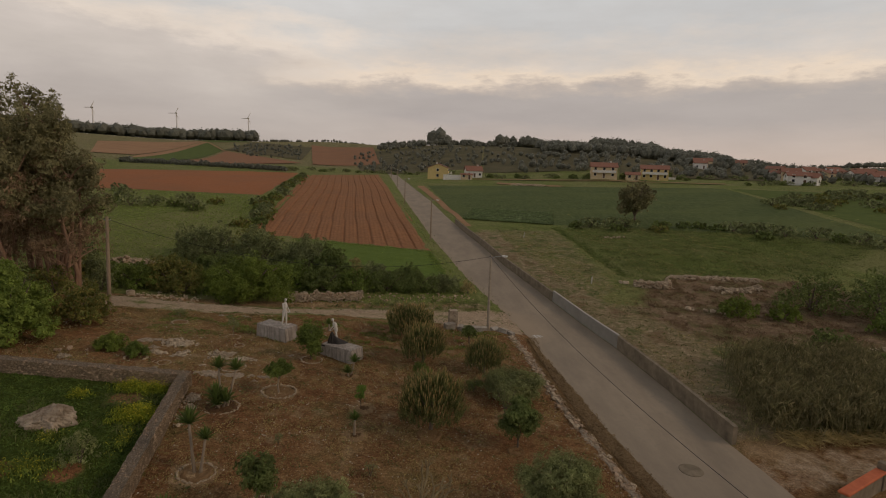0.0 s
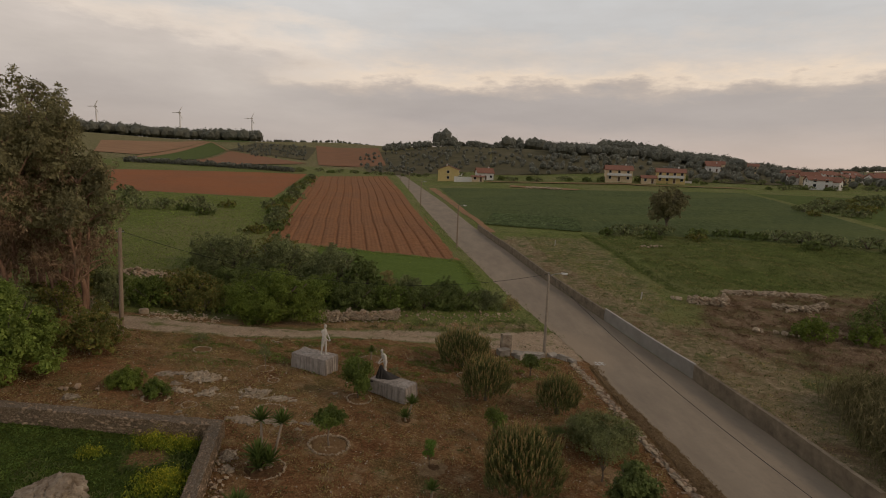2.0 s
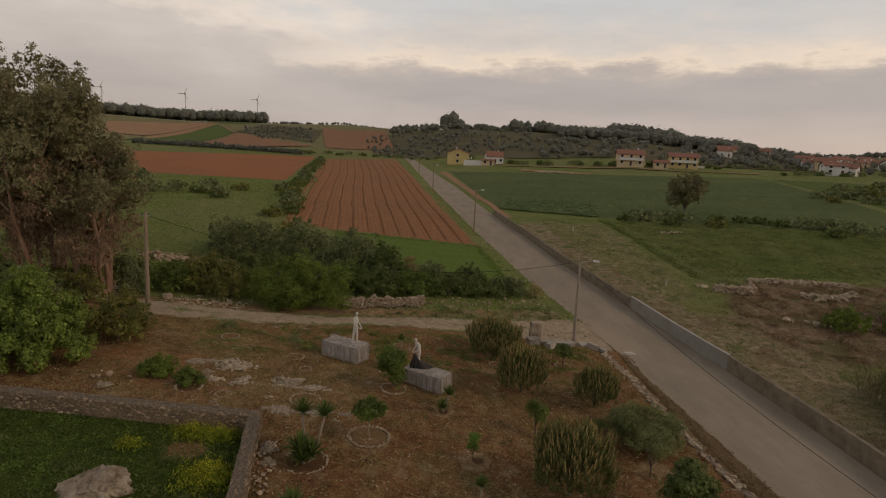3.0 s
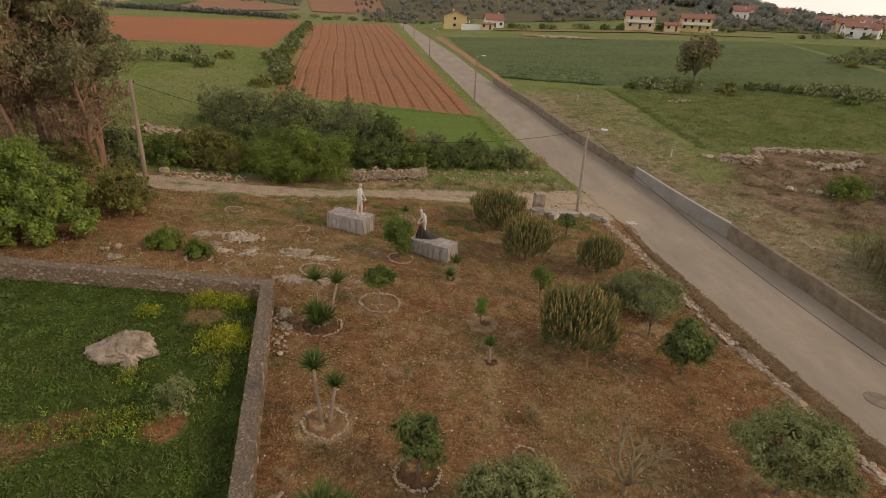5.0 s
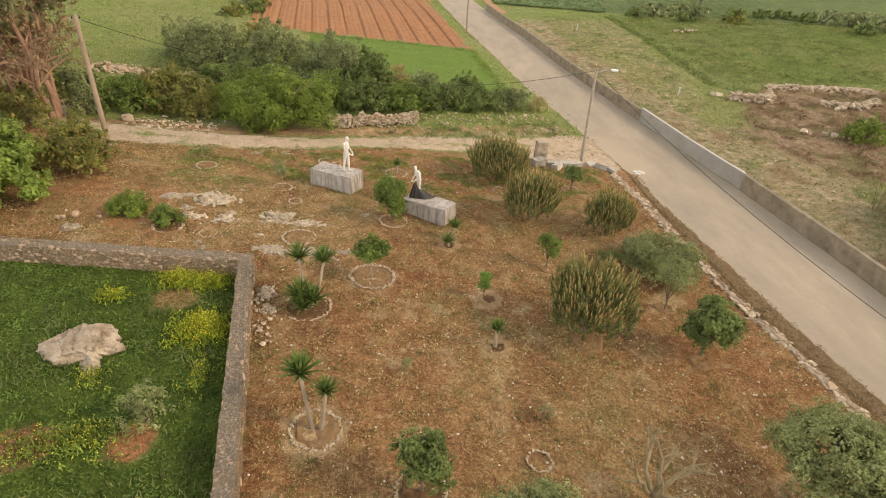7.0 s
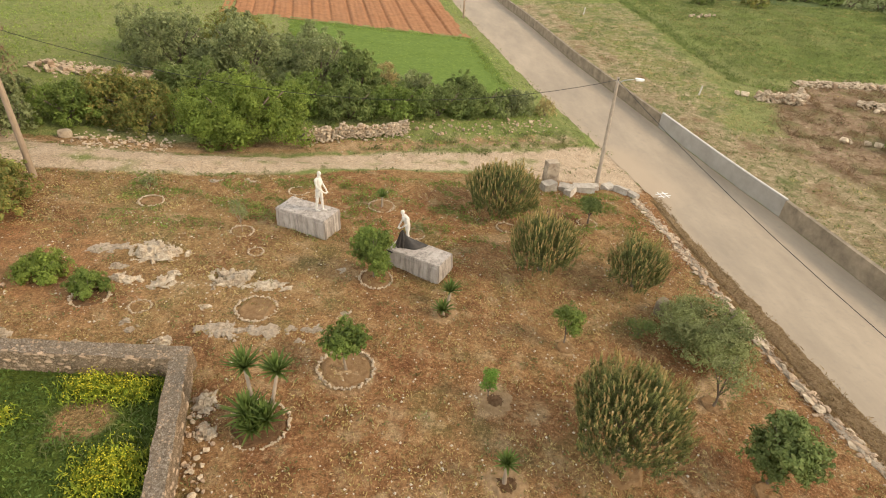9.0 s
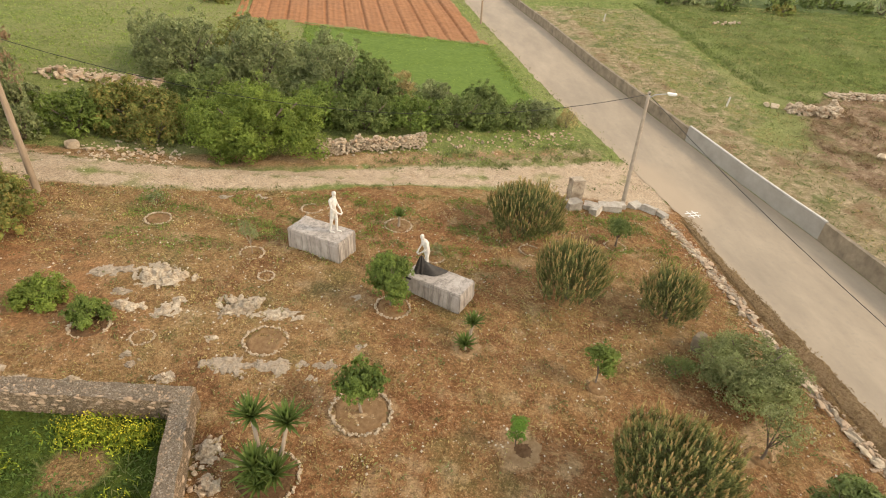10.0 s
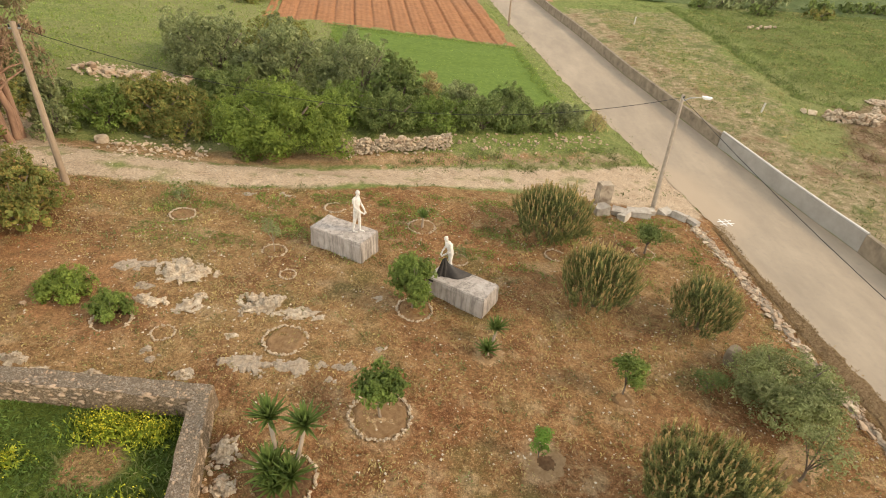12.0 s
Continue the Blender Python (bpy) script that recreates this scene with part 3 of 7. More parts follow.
def inside(x, y, poly, soft, shrink=0.0):
    """About 1 inside a polygon (counter-clockwise), 0 outside, with a soft edge that many metres wide; convex only."""
    m = np.full(np.shape(x), 1e9)
    for (ax, ay), (bx, by) in zip(poly, poly[1:] + poly[:1]):
        ln = math.hypot(bx - ax, by - ay)
        m = np.minimum(m, ((bx - ax) * (y - ay) - (by - ay) * (x - ax)) / ln)
    return ease(-soft / 2, soft / 2, m - shrink)


def near_line(x, y, line, half, soft):
    """1 on a line that is half wide to each side, easing to 0."""
    best = np.full(np.shape(x), 1e9)
    for (ax, ay), (bx, by) in zip(line, line[1:]):
        t = np.clip(((x - ax) * (bx - ax) + (y - ay) * (by - ay)) / ((bx - ax) ** 2 + (by - ay) ** 2), 0, 1)
        best = np.minimum(best, np.hypot(x - ax - t * (bx - ax), y - ay - t * (by - ay)))
    return 1 - ease(half - soft / 2, half + soft / 2, best)


TRACK = [(-33.5, 51), (-31, 48), (-28.6, 46.2), (-25.2, 45.0), (-20.2, 44.9), (-14.8, 45.9), (-8.7, 47.8), (-1.6, 49.5), (4.3, 50.8), (9, 52.0), (14, 52.4)]
SIDE_TRACK = [(18, 24.5), (24, 26.0), (31, 26.5), (44, 28), (70, 30)]
YARD = [(-46, -10), (-4.7, -10), (-12.9, 29.6), (-46, 30.2)]
RUIN = [(24, 54), (27.5, 45.5), (44, 43.5), (52, 52), (54, 66), (36, 68.5), (30, 66)]


def wild(x, y, scale, seed):
    """Smooth random field between about -1 and 1."""
    a = np.zeros(np.shape(x))
    g = np.random.default_rng(seed)
    for _ in range(18):
        t, f, p = g.uniform(0, 6.283), g.uniform(0.35, 2.4) / scale, g.uniform(0, 6.283)
        a += np.sin((x * np.cos(t) + y * np.sin(t)) * f * 6.283 + p)
    return a / 5.0


BEDS = [([(-26.5, 82.5), (2.0, 80.2), (-24.5, 292), (-52, 240)], 0.35, 1.2), ([(-16.5, 63), (4.6, 61.5), (2.0, 79.9), (-18.5, 81.5)], 0.12, 1.2), ([(-93, 131), (-42, 140), (-58, 250), (-125, 204)], 0.5, 8),
        ([(8.6, 122), (27.5, 107), (62, 205), (1.5, 222)], 0.4, 4), ([(27.5, 107), (80, 84), (112, 194), (62, 205)], 0.4, 4), ([(83, 82), (160, 60), (190, 150), (114, 193)], 0.4, 6)]


def land_fine(x, y):
    z = land(x, y)
    for poly, deep, soft in BEDS:
        z = z - deep * inside(x, y, poly, soft, soft)
    z = z - 0.3 * near_line(x, y, [(26.8, 103), (27.2, 80), (27.8, 69), (31, 66.5)], 0.7, 1.6)
    on_road = (x > road_left(y) - 0.1) & (x < road_right(y) + 0.1)
    near = (1 - ease(120, 200, np.hypot(x, y))) * np.maximum(ease(0.0, 1.6, road_left(y) - x), ease(0.0, 1.0, x - road_right(y)))
    return z + np.where(on_road, 0, 1) * near * (0.035 * wild(x, y, 1.9, 3) + 0.05 * wild(x, y, 6, 5)) - 0.02 * on_road


xs = steps(-40, 54, 0.64, -3500, 3500, 1.06)
ys = steps(9, 92, 0.62, -1200, 4200, 1.05)
gv, gf = grid_np(xs, ys, land_fine)
ground = new("ground", mesh_np("ground", gv, gf, M_GROUND, True))
tagged(ground, "rolling farmland of bare brown soil and green meadow", "ground", kind="structure")
gx, gy = gv[:, 0], gv[:, 1]
yard = inside(gx, gy, YARD[:], 1.0)
garden = np.maximum(near_line(gx, gy, [(11.0, -20), (11.2, 20), (10.4, 32), (9.2, 45)], 1.2, 2), 0)
track_y = np.interp(gx, [-40, -31, -25.5, -19.7, -11.5, -5.8, 3.8, 9.5], [47, 45.8, 43.8, 43.6, 44.9, 47.0, 48.4, 48.2])
garden = np.maximum(garden, ease(-0.6, 0.6, track_y - gy) * ease(-38, -34, gx) * ease(-1.6, -0.8, road_left(gy) - gx) * ease(-14, -8, gy))
garden = np.maximum(garden, inside(gx, gy, [(17.5, 14), (44, 14), (46, 29.2), (19.5, 28.4)], 2.0))
track = np.maximum(near_line(gx, gy, TRACK, 1.5, 1.4), near_line(gx, gy, SIDE_TRACK, 1.8, 1.6) * 0.62)
track = np.maximum(track, inside(gx, gy, [(1.5, 48.4), (10.6, 46.4), (10.2, 54.4), (7.5, 53.6), (2.2, 51.8)], 1.2))
track *= 0.80 + 0.2 * wild(gx, gy, 2.5, 21) - 0.28 * near_line(gx, gy, TRACK, 0.2, 0.5) * (gx < 5)
strip = near_line(gx, gy, [(21.6, 28), (21.4, 44), (19.4, 58), (16, 74), (12, 98)], 2.2, 3.5)
straw = np.maximum(strip * 0.9, inside(gx, gy, [(20, 36), (31, 36), (27, 56), (19, 58)], 6) * 0.85)
straw = np.maximum(straw, inside(gx, gy, [(19, 56), (25.5, 62), (26.6, 100), (10.5, 104)], 3) * 0.52)
straw = np.maximum(straw, near_line(gx, gy, [(-30, 47.5), (-20, 47.2), (-12, 49.6), (-2, 52), (7, 54)], 1.2, 3.0) * 0.7)
clay = np.maximum(near_line(gx, gy, [(-30, 41.5), (-25, 39), (-21, 36), (-18, 33.5)], 3.0, 5) * 0.5, near_line(gx, gy, [(-12, 47.5), (-6, 51), (4, 54)], 1.0, 2.0) * 0.45)
for cx, cy, r in ((-14.0, 20.7, 0.7),):
    clay = np.maximum(clay, (1 - ease(r * 0.5, r * 1.4, np.hypot(gx - cx, gy - cy))) * 0.85)
ruin = inside(gx, gy, RUIN, 5) * 0.9
for cx, cy, r in ((-2.5, 28.9, 1.0), (-2.5, 25.6, 0.95), (0.9, 31.7, 0.7), (-7.6, 30.0, 1.5), (-3.9, 33.3, 0.8), (6.5, 19.3, 1.3), (5.9, 29.0, 0.8), (6.6, 29.9, 0.9), (-8.8, 21.3, 1.3), (-2.6, 28.4, 0.6)):
    straw = np.maximum(straw, (1 - ease(r * 0.45, r * 1.25, np.hypot(gx - cx, gy - cy))) * 0.8)
straw = np.maximum(straw, 0.55 * ease(230, 420, np.hypot(gx, gy)))
yard_bare = np.zeros(len(gx))
for cx, cy, r in ((-14.0, 20.7, 0.8), (-15.3, 27.5, 1.0), (-16.9, 20.4, 1.0), (-18.4, 19.2, 1.3), (-20.2, 17.6, 1.2)):
    yard_bare = np.maximum(yard_bare, 1 - ease(r * 0.5, r * 1.4, np.hypot(gx - cx, gy - cy)))
bare_edge = near_line(gx, gy, [(-31, 47.6), (-20, 47.7), (-13, 49.5), (-5.5, 51.4)], 0.9, 1.6) * 0.85
garden = np.maximum(garden, bare_edge)
for name, cols in (("zone_a", (np.maximum(garden * (1 - yard), yard_bare), np.maximum(yard * (1 - yard_bare), np.maximum(inside(gx, gy, [(28.2, 68.5), (56, 68), (74, 82), (50, 99), (28, 102)], 3) * 0.47, inside(gx, gy, [(18, 55.5), (24, 60), (23, 66), (16, 70)], 4) * 0.25)), track)), ("zone_b", (straw, clay, ruin))):
    at = ground.data.color_attributes.new(name, "FLOAT_COLOR", "POINT")
    at.data.foreach_set("color", np.stack([*cols, np.ones(len(gx))], 1).astype(np.float32).ravel())


def ribbon(name, ya, yb, n, across, lift, material, dusty=True):
    ry = np.linspace(ya, yb, n) if n else np.concatenate([np.arange(ya, 110, 0.5), np.geomspace(110, yb, 120)])
    u = np.linspace(0, 1, across)
    xl, xr = road_left(ry)[:, None], road_right(ry)[:, None]
    wob = (0.10 * wild(ry, ry * 0, 3.0, 9) + 0.06 * wild(ry, ry * 0, 0.9, 8))[:, None]
    x = xl + wob * (1 - u) + (xr - xl - wob * (1 - u)) * u
    y = np.repeat(ry[:, None], across, 1)
    v = (table(y - 4, VALLEY) + table(y, VALLEY) + table(y + 4, VALLEY)) / 3
    z = v + lift + 0.05 * (1 - (2 * u - 1) ** 2)
    vv = np.stack([x, y, z], -1).reshape(-1, 3)
    i = (np.arange(len(ry) - 1)[:, None] * across + np.arange(across - 1)[None, :]).ravel()
    me = mesh_np(name, vv, np.stack([i, i + 1, i + across + 1, i + across], 1), material, True)
    at = me.color_attributes.new("zone_a", "FLOAT_COLOR", "POINT")
    dust = np.clip(1 - u * 6, 0, 1)[None, :] * 0.6 + ease(44, 48, y) * (1 - ease(52, 56, y)) * np.clip(1 - u * 1.6, 0, 1)[None, :] + np.clip(u * 8 - 7, 0, 1)[None, :] * 0.4
    col = np.zeros((len(vv), 4), np.float32)
    col[:, 0], col[:, 3] = np.clip(dust, 0, 1).ravel(), 1
    at.data.foreach_set("color", col.ravel())
    return new(name, me)


road = ribbon("road", -75, 415, 0, 9, 0.02, M_ROAD)
tagged(road, "long straight dusty asphalt country lane", "road", kind="structure")


def field(name, corners, nu, nv, lift, material, label, relief=None, category="field"):
    """A draped patch: corners near left, near right, far right, far left."""
    u, w = np.meshgrid(np.linspace(0, 1, nu), np.linspace(0, 1, nv))
    a, b, c, d = [np.array(p, float) for p in corners]
    e = 0.012 * (wild(w * 9, w * 0, 1.0, 31)) * (np.abs(u - 0.5) > 0.499)
    p = (a * (1 - u)[..., None] + b * u[..., None]) * (1 - w)[..., None] + (d * (1 - u)[..., None] + c * u[..., None]) * w[..., None]
    x, y = p[..., 0] + e * 20, p[..., 1] + 0.35 * wild(p[..., 0], p[..., 1] * 0, 5, 33) * (w < 0.001)
    z = land(x, y) + lift + (relief(u, w) if relief is not None else 0.05 * wild(x, y, 6, 5))
    v = np.stack([x, y, z], -1).reshape(-1, 3)
    i = (np.arange(nv - 1)[:, None] * nu + np.arange(nu - 1)[None, :]).ravel()
    ob = new(name, mesh_np(name, v, np.stack([i, i + 1, i + nu + 1, i + nu], 1), material, True))
    return tagged(ob, label, category, kind="structure")


def furrows(u, w):
    x = u * 27
    fade = ease(0.0, 0.012, w)
    fine = 0.022 * np.sin(x * 2 * math.pi / 0.62)
    x2 = x + 0.25 * np.sin(w * 9) + 0.15 * wild(w * 30, w * 0, 4, 12)
    cut = np.exp(-(((x2 / 2.15) % 1 - 0.5) / 0.085) ** 2)
    return fade * (fine - 0.24 * cut + 0.03 * wild(u * 90, w * 400, 3, 6))


field("ploughed_field", [(-26.5, 82.5), (2.0, 80.2), (-24.5, 292), (-52, 240)], 420, 70, 0.02, M_PLOUGH, "ploughed red earth field with straight furrows", furrows)
field("grass_strip", [(-16.5, 63), (4.6, 61.5), (2.0, 79.9), (-18.5, 81.5)], 60, 50, 0.02, M_GREENF, "bright green strip of young grass below ploughed earth")
field("red_field", [(-93, 131), (-42, 140), (-58, 250), (-125, 204)], 40, 40, 0.05, M_REDFAR, "bare red earth field beyond green meadow")
field("crop_field", [(8.6, 122), (27.5, 107), (62, 205), (1.5, 222)], 40, 50, 0.05, M_CROP, "dark blue-green cabbage field beside the lane")
field("crop_field", [(27.5, 107), (80, 84), (112, 194), (62, 205)], 50, 50, 0.05, M_CROP, "wide green crop field behind scrubby hedge")
field("green_field", [(83, 82), (160, 60), (190, 150), (114, 193)], 40, 40, 0.05, M_PALEGREEN, "pale green field sloping towards village")
field("bare_strip", [(9.2, 107), (10.4, 107), (0.2, 219), (-2.6, 219)], 6, 40, 0.08, M_OCHRE, "bare brown strip beside lane")
for c, m, lab in (
        ([(-252, 412), (-221, 416), (-296, 735), (-332, 556)], M_OCHRE, "distant ochre field on hillside"),
        ([(-181, 316), (-141, 285), (-214, 580), (-277, 692)], M_PALEGREEN, "distant green field on hillside"),
        ([(-135, 281), (-101, 273), (-101, 440), (-203, 552)], M_DULLRED, "distant bare reddish field on hillside"),
        ([(-220, 422), (-183, 322), (-279, 697), (-294, 734)], M_OCHRE, "distant strip of ochre earth on hillside"),
        ([(-211, 570), (-112, 488), (-145, 691), (-238, 751)], M_SCRUBLAND, "dark scrubland between far fields"),
        ([(-87, 417), (-38, 449), (-66, 675), (-156, 739)], M_DULLRED, "distant reddish field below ridge"),
        ([(-330, 770), (-280, 705), (-245, 765), (-300, 850)], M_PALEGREEN, "distant pale green field under wood")):
    field("far_field", c, 24, 24, 0.45, m, lab)
field("far_track", [(-205, 549), (-202, 549), (-277, 699), (-281, 699)], 3, 24, 0.9, M_SPOIL, "pale farm track climbing a far hillside", category="track")
field("far_track", [(24, 252), (124, 214), (125, 218), (24, 257)], 40, 3, 0.4, M_SPOIL, "pale farm lane beyond the crop fields", category="track")
field("bare_patch", [(30, 222), (52, 203), (56, 208), (32, 231)], 20, 6, 0.25, M_SPOIL, "bare tan ground strewn with rubble", category="ground")

for a0, a1, d0, d1, lab in ((-7, 6, 330, 610, "dark olive scrubland below wooded ridge"), (6.2, 20, 300, 560, "dark olive scrubland behind houses"), (20.2, 33, 290, 560, "dark scrubby slope below wood")):
    pts = [(d * math.sin(math.radians(a)), d * math.cos(math.radians(a))) for a, d in ((a0, d0), (a1, d0), (a1, d1), (a0, d1))]
    field("far_scrubland", pts, 24, 30, 0.3, M_SCRUBLAND, lab)


# ---- walls ----
def wall_run(name, line, height, thick, material, label, cap=None, lumpy=0.0, step=0.5, sink=0.25, parent=None):
    """A wall along a line of plan points, its foot on the ground."""
    pts = []
    for (ax, ay), (bx, by) in zip(line, line[1:]):
        n = max(1, int(math.hypot(bx - ax, by - ay) / step))
        pts += [(ax + (bx - ax) * i / n, ay + (by - ay) * i / n) for i in range(n)]
    pts.append(line[-1])
    p = np.array(pts)
    d = np.gradient(p, axis=0)
    d /= np.linalg.norm(d, axis=1, keepdims=True)
    nrm = np.stack([-d[:, 1], d[:, 0]], 1)
    g = land(p[:, 0], p[:, 1])
    h = height if np.ndim(height) else np.full(len(p), float(height))
    prof = [(-0.5, 0), (-0.5, 0.35), (-0.5, 0.7), (-0.5, 1), (-0.25, 1), (0, 1), (0.25, 1), (0.5, 1), (0.5, 0.7), (0.5, 0.35), (0.5, 0)]
    rows = []
    for i in range(len(p)):
        for s, t in prof:
            jig = (noise.noise((p[i, 0] * 2.2, p[i, 1] * 2.2, s * 4 + t * 5)) * lumpy, noise.noise((p[i, 0] * 2.7, p[i, 1] * 2.7, s * 5 + t * 3 + 9)) * lumpy)
            off = s * thick + (jig[0] if t < 1 or abs(s) == 0.5 else 0)
            z = g[i] - sink + t * (h[i] + sink) + (jig[1] if t == 1 else 0)
            rows.append((p[i, 0] + nrm[i, 0] * off, p[i, 1] + nrm[i, 1] * off, z))
    k = len(prof)
    f = [(i * k + j, i * k + j + 1, (i + 1) * k + j + 1, (i + 1) * k + j) for i in range(len(p) - 1) for j in range(k - 1)]
    f += [tuple(range(k)), tuple((len(p) - 1) * k + j for j in reversed(range(k)))]
    me = bpy.data.meshes.new(name)
    me.from_pydata(rows, [], f)
    me.materials.append(material)
    bm = bmesh.new()
    bm.from_mesh(me)
    bmesh.ops.recalc_face_normals(bm, faces=bm.faces[:])
    bm.to_mesh(me)
    bm.free()
    ob = new(name, me)
    if parent is None:
        tagged(ob, label, "wall", kind="structure")
    else:
        ob.parent = parent
    return ob, p, nrm, g


def by_road(ya, yb, n, off):
    return [(float(road_right(y)) + off, y) for y in np.linspace(ya, yb, n)]


wall_run("wall_roadside_near", by_road(28.2, 44.4, 9, 0.2), 1.16, 0.28, M_CONCRETE, "stained concrete wall along the lane", lumpy=0.02)
wall_run("wall_roadside_middle", by_road(44.45, 58.0, 8, 0.2), 1.18, 0.24, M_RENDER, "grey rendered wall with a whitened cap")
wall_run("wall_roadside_cap", by_road(44.46, 57.99, 8, 0.2), 1.25, 0.12, M_CAP, "thin whitened capping along rendered wall", sink=-1.19)
wall_run("wall_roadside_far", by_road(58.05, 112, 22, 0.2), 1.02, 0.26, M_CONCRETE, "stained concrete wall along the lane", lumpy=0.012)


# ---- utility poles and cables ----
def Z(x, y):
    return float(land(x, y))


def pole(name, x, y, top, r0, r1, material, label, group=""):
    """top: the shift in x and y and the height of the tip."""
    ob = thing(name, (x, y, Z(x, y)), label=label, category="utility pole", group=group)
    n = 8
    pts = [(top[0] * i / n, top[1] * i / n, -0.3 + (top[2] + 0.3) * i / n) for i in range(n + 1)]
    part("shaft", pieces_mesh("shaft", [tube_np(pts, [r0 + (r1 - r0) * i / n for i in range(n + 1)], 12)], material), ob)
    return ob


def lamp_arm(ob, at, reach, rz):
    """A street lamp's arm with its head, fixed to the pole's tip."""
    x, y, z = at
    arm = pieces_mesh("arm", [tube_np([(0, 0, -0.25), (reach * 0.3, 0, -0.02), (reach * 0.8, 0, 0.06)], [0.03, 0.028, 0.025], 8)], M_METAL)
    a = part("arm", arm, ob, "thin metal arm", pose(x, y, z, 0, 0, rz))
    bm = box_bm(0.52, 0.2, 0.12, 0.04, seg=2)
    for v in bm.verts:
        if v.co.x > 0 and v.co.z > 0.06:
            v.co.z -= 0.04
    part("lamp_head", mesh_bm("lamp_head", bm, M_LAMPGLASS), ob, "pale grey lamp head", pose(x, y, z, 0, 0, rz) @ pose(reach * 0.8 + 0.24, 0, 0.02))
    part("diffuser", mesh_bm("diffuser", box_bm(0.40, 0.15, 0.05, 0.02), M_LAMPGLASS), ob, "white lamp cover", pose(x, y, z, 0, 0, rz) @ pose(reach * 0.8 + 0.26, 0, -0.032))
    return a


def insulators(ob, x, y, z, rz):
    bm = box_bm(0.5, 0.06, 0.06, 0.01)
    part("crossarm", mesh_bm("crossarm", bm, M_METAL), ob, "short metal bracket", pose(x, y, z - 0.2, 0, 0, rz))
    for s in (-0.2, 0.2):
        me = pieces_mesh("insulator", [tube_np([(0, 0, 0), (0, 0, 0.05), (0, 0, 0.10), (0, 0, 0.14)], [0.02, 0.04, 0.03, 0.012], 8)], M_CABLE)
        part("insulator", me, ob, "", pose(x, y, z - 0.14, 0, 0, rz) @ pose(s, 0, 0))


PL = (-24.6, 42.3)
PR = (7.0, 47.0)
pole_left = pole("utility_pole", *PL, (0.0, 0.47, 9.55 - Z(*PL)), 0.17, 0.11, M_WOODPOLE, "weathered leaning wooden utility pole beside dirt track", "utility poles")
insulators(pole_left, 0, 0.47, 9.45 - Z(*PL), 10)
pole_right = pole("street_lamp", *PR, (0.0, 0.42, 6.55 - Z(*PR)), 0.14, 0.085, M_CONCPOLE, "concrete lamp pole with a cable beside the lane", "street lamps")
lamp_arm(pole_right, (0, 0.42, 6.42 - Z(*PR)), 1.3, -4)
insulators(pole_right, 0, 0.42, 6.55 - Z(*PR), 80)
far_poles = []
for x, y, h in ((1.9, 90.0, 6.9), (-4.9, 147, 6.9), (-10.2, 205, 6.9), (-16.2, 262, 6.9)):
    q = pole("street_lamp", x, y, (0, 0.3, h), 0.13, 0.08, M_WOODPOLE, "dark slim lamp pole standing along the lane", "street lamps")
    lamp_arm(q, (0, 0.3, h - 0.1), 1.0, -5)
    far_poles.append((x, y, Z(x, y) + h))


def cable(name, a, b, sag, label):
    a, b = Vector(a), Vector(b)
    n = 26
    pts = [a.lerp(b, i / n) - Vector((0, 0, sag * 4 * (i / n) * (1 - i / n))) for i in range(n + 1)]
    ob = new(name, pieces_mesh(name, [tube_np(pts, [0.014] * (n + 1), 5)], M_CABLE))
    return tagged(ob, label, "cable")


TIP_R = (PR[0], PR[1] + 0.42, 6.40)
TIP_L = (PL[0], PL[1] + 0.47, 9.35)
cable("overhead_cable", TIP_L, TIP_R, 2.2, "black sagging cable strung between two poles")
cable("overhead_cable", TIP_R, (23.6, -19.9, 5.8), 4.4, "black cable running low over the lane")
for p, q in zip(far_poles, far_poles[1:]):
    cable("overhead_cable", (p[0], p[1] + 0.3, p[2] - 0.1), (q[0], q[1] + 0.3, q[2] - 0.1), 0.6, "thin black cable along the lane")


# ---- plinths and statues ----
def plinth(x, y, sx, sy, sz, rz, label):
    bm = box_bm(sx, sy, sz + 0.1, 0.0)
    bmesh.ops.subdivide_edges(bm, edges=bm.edges[:], cuts=11, use_grid_fill=True)
    for v in bm.verts:
        q = v.co.copy()
        n1 = noise.noise(q * 1.3 + Vector((x, y, 0))) * 0.05 + noise.noise(q * 5) * 0.02
        groove = 0.042 * math.sin(q.x * 30 + q.y * 26) if 0.15 < q.z < sz else 0
        if abs(q.x) > sx / 2 - 0.01:
            v.co.x += math.copysign(n1 * 0.8 + groove, q.x)
        if abs(q.y) > sy / 2 - 0.01:
            v.co.y += math.copysign(n1 * 0.8 + groove, q.y)
        if q.z > sz:
            v.co.z += n1 * 0.8
    bm.normal_update()
    sharp = [e for e in bm.edges if len(e.link_faces) == 2 and e.link_faces[0].normal.dot(e.link_faces[1].normal) < 0.4]
    bmesh.ops.bevel(bm, geom=sharp, offset=0.035, segments=2, affect="EDGES")
    ob = new("stone_plinth", mesh_bm("stone_plinth", bm, M_BLOCK))
    ob.matrix_basis = pose(x, y, Z(x, y) - 0.1, 0, 0, rz)
    return tagged(ob, label, "plinth", "stone plinths")


def ball_np(c, r, squash=(1, 1, 1), seg=10, rings=7):
    v, f = [], []
    for i in range(rings + 1):
        t = math.pi * i / rings
        for s in range(seg):
            p = 2 * math.pi * s / seg
            v.append((c[0] + r * squash[0] * math.sin(t) * math.cos(p), c[1] + r * squash[1] * math.sin(t) * math.sin(p), c[2] + r * squash[2] * math.cos(t)))
    for i in range(rings):
        for s in range(seg):
            q = (s + 1) % seg
            f.append((i * seg + s, i * seg + q, (i + 1) * seg + q, (i + 1) * seg + s))
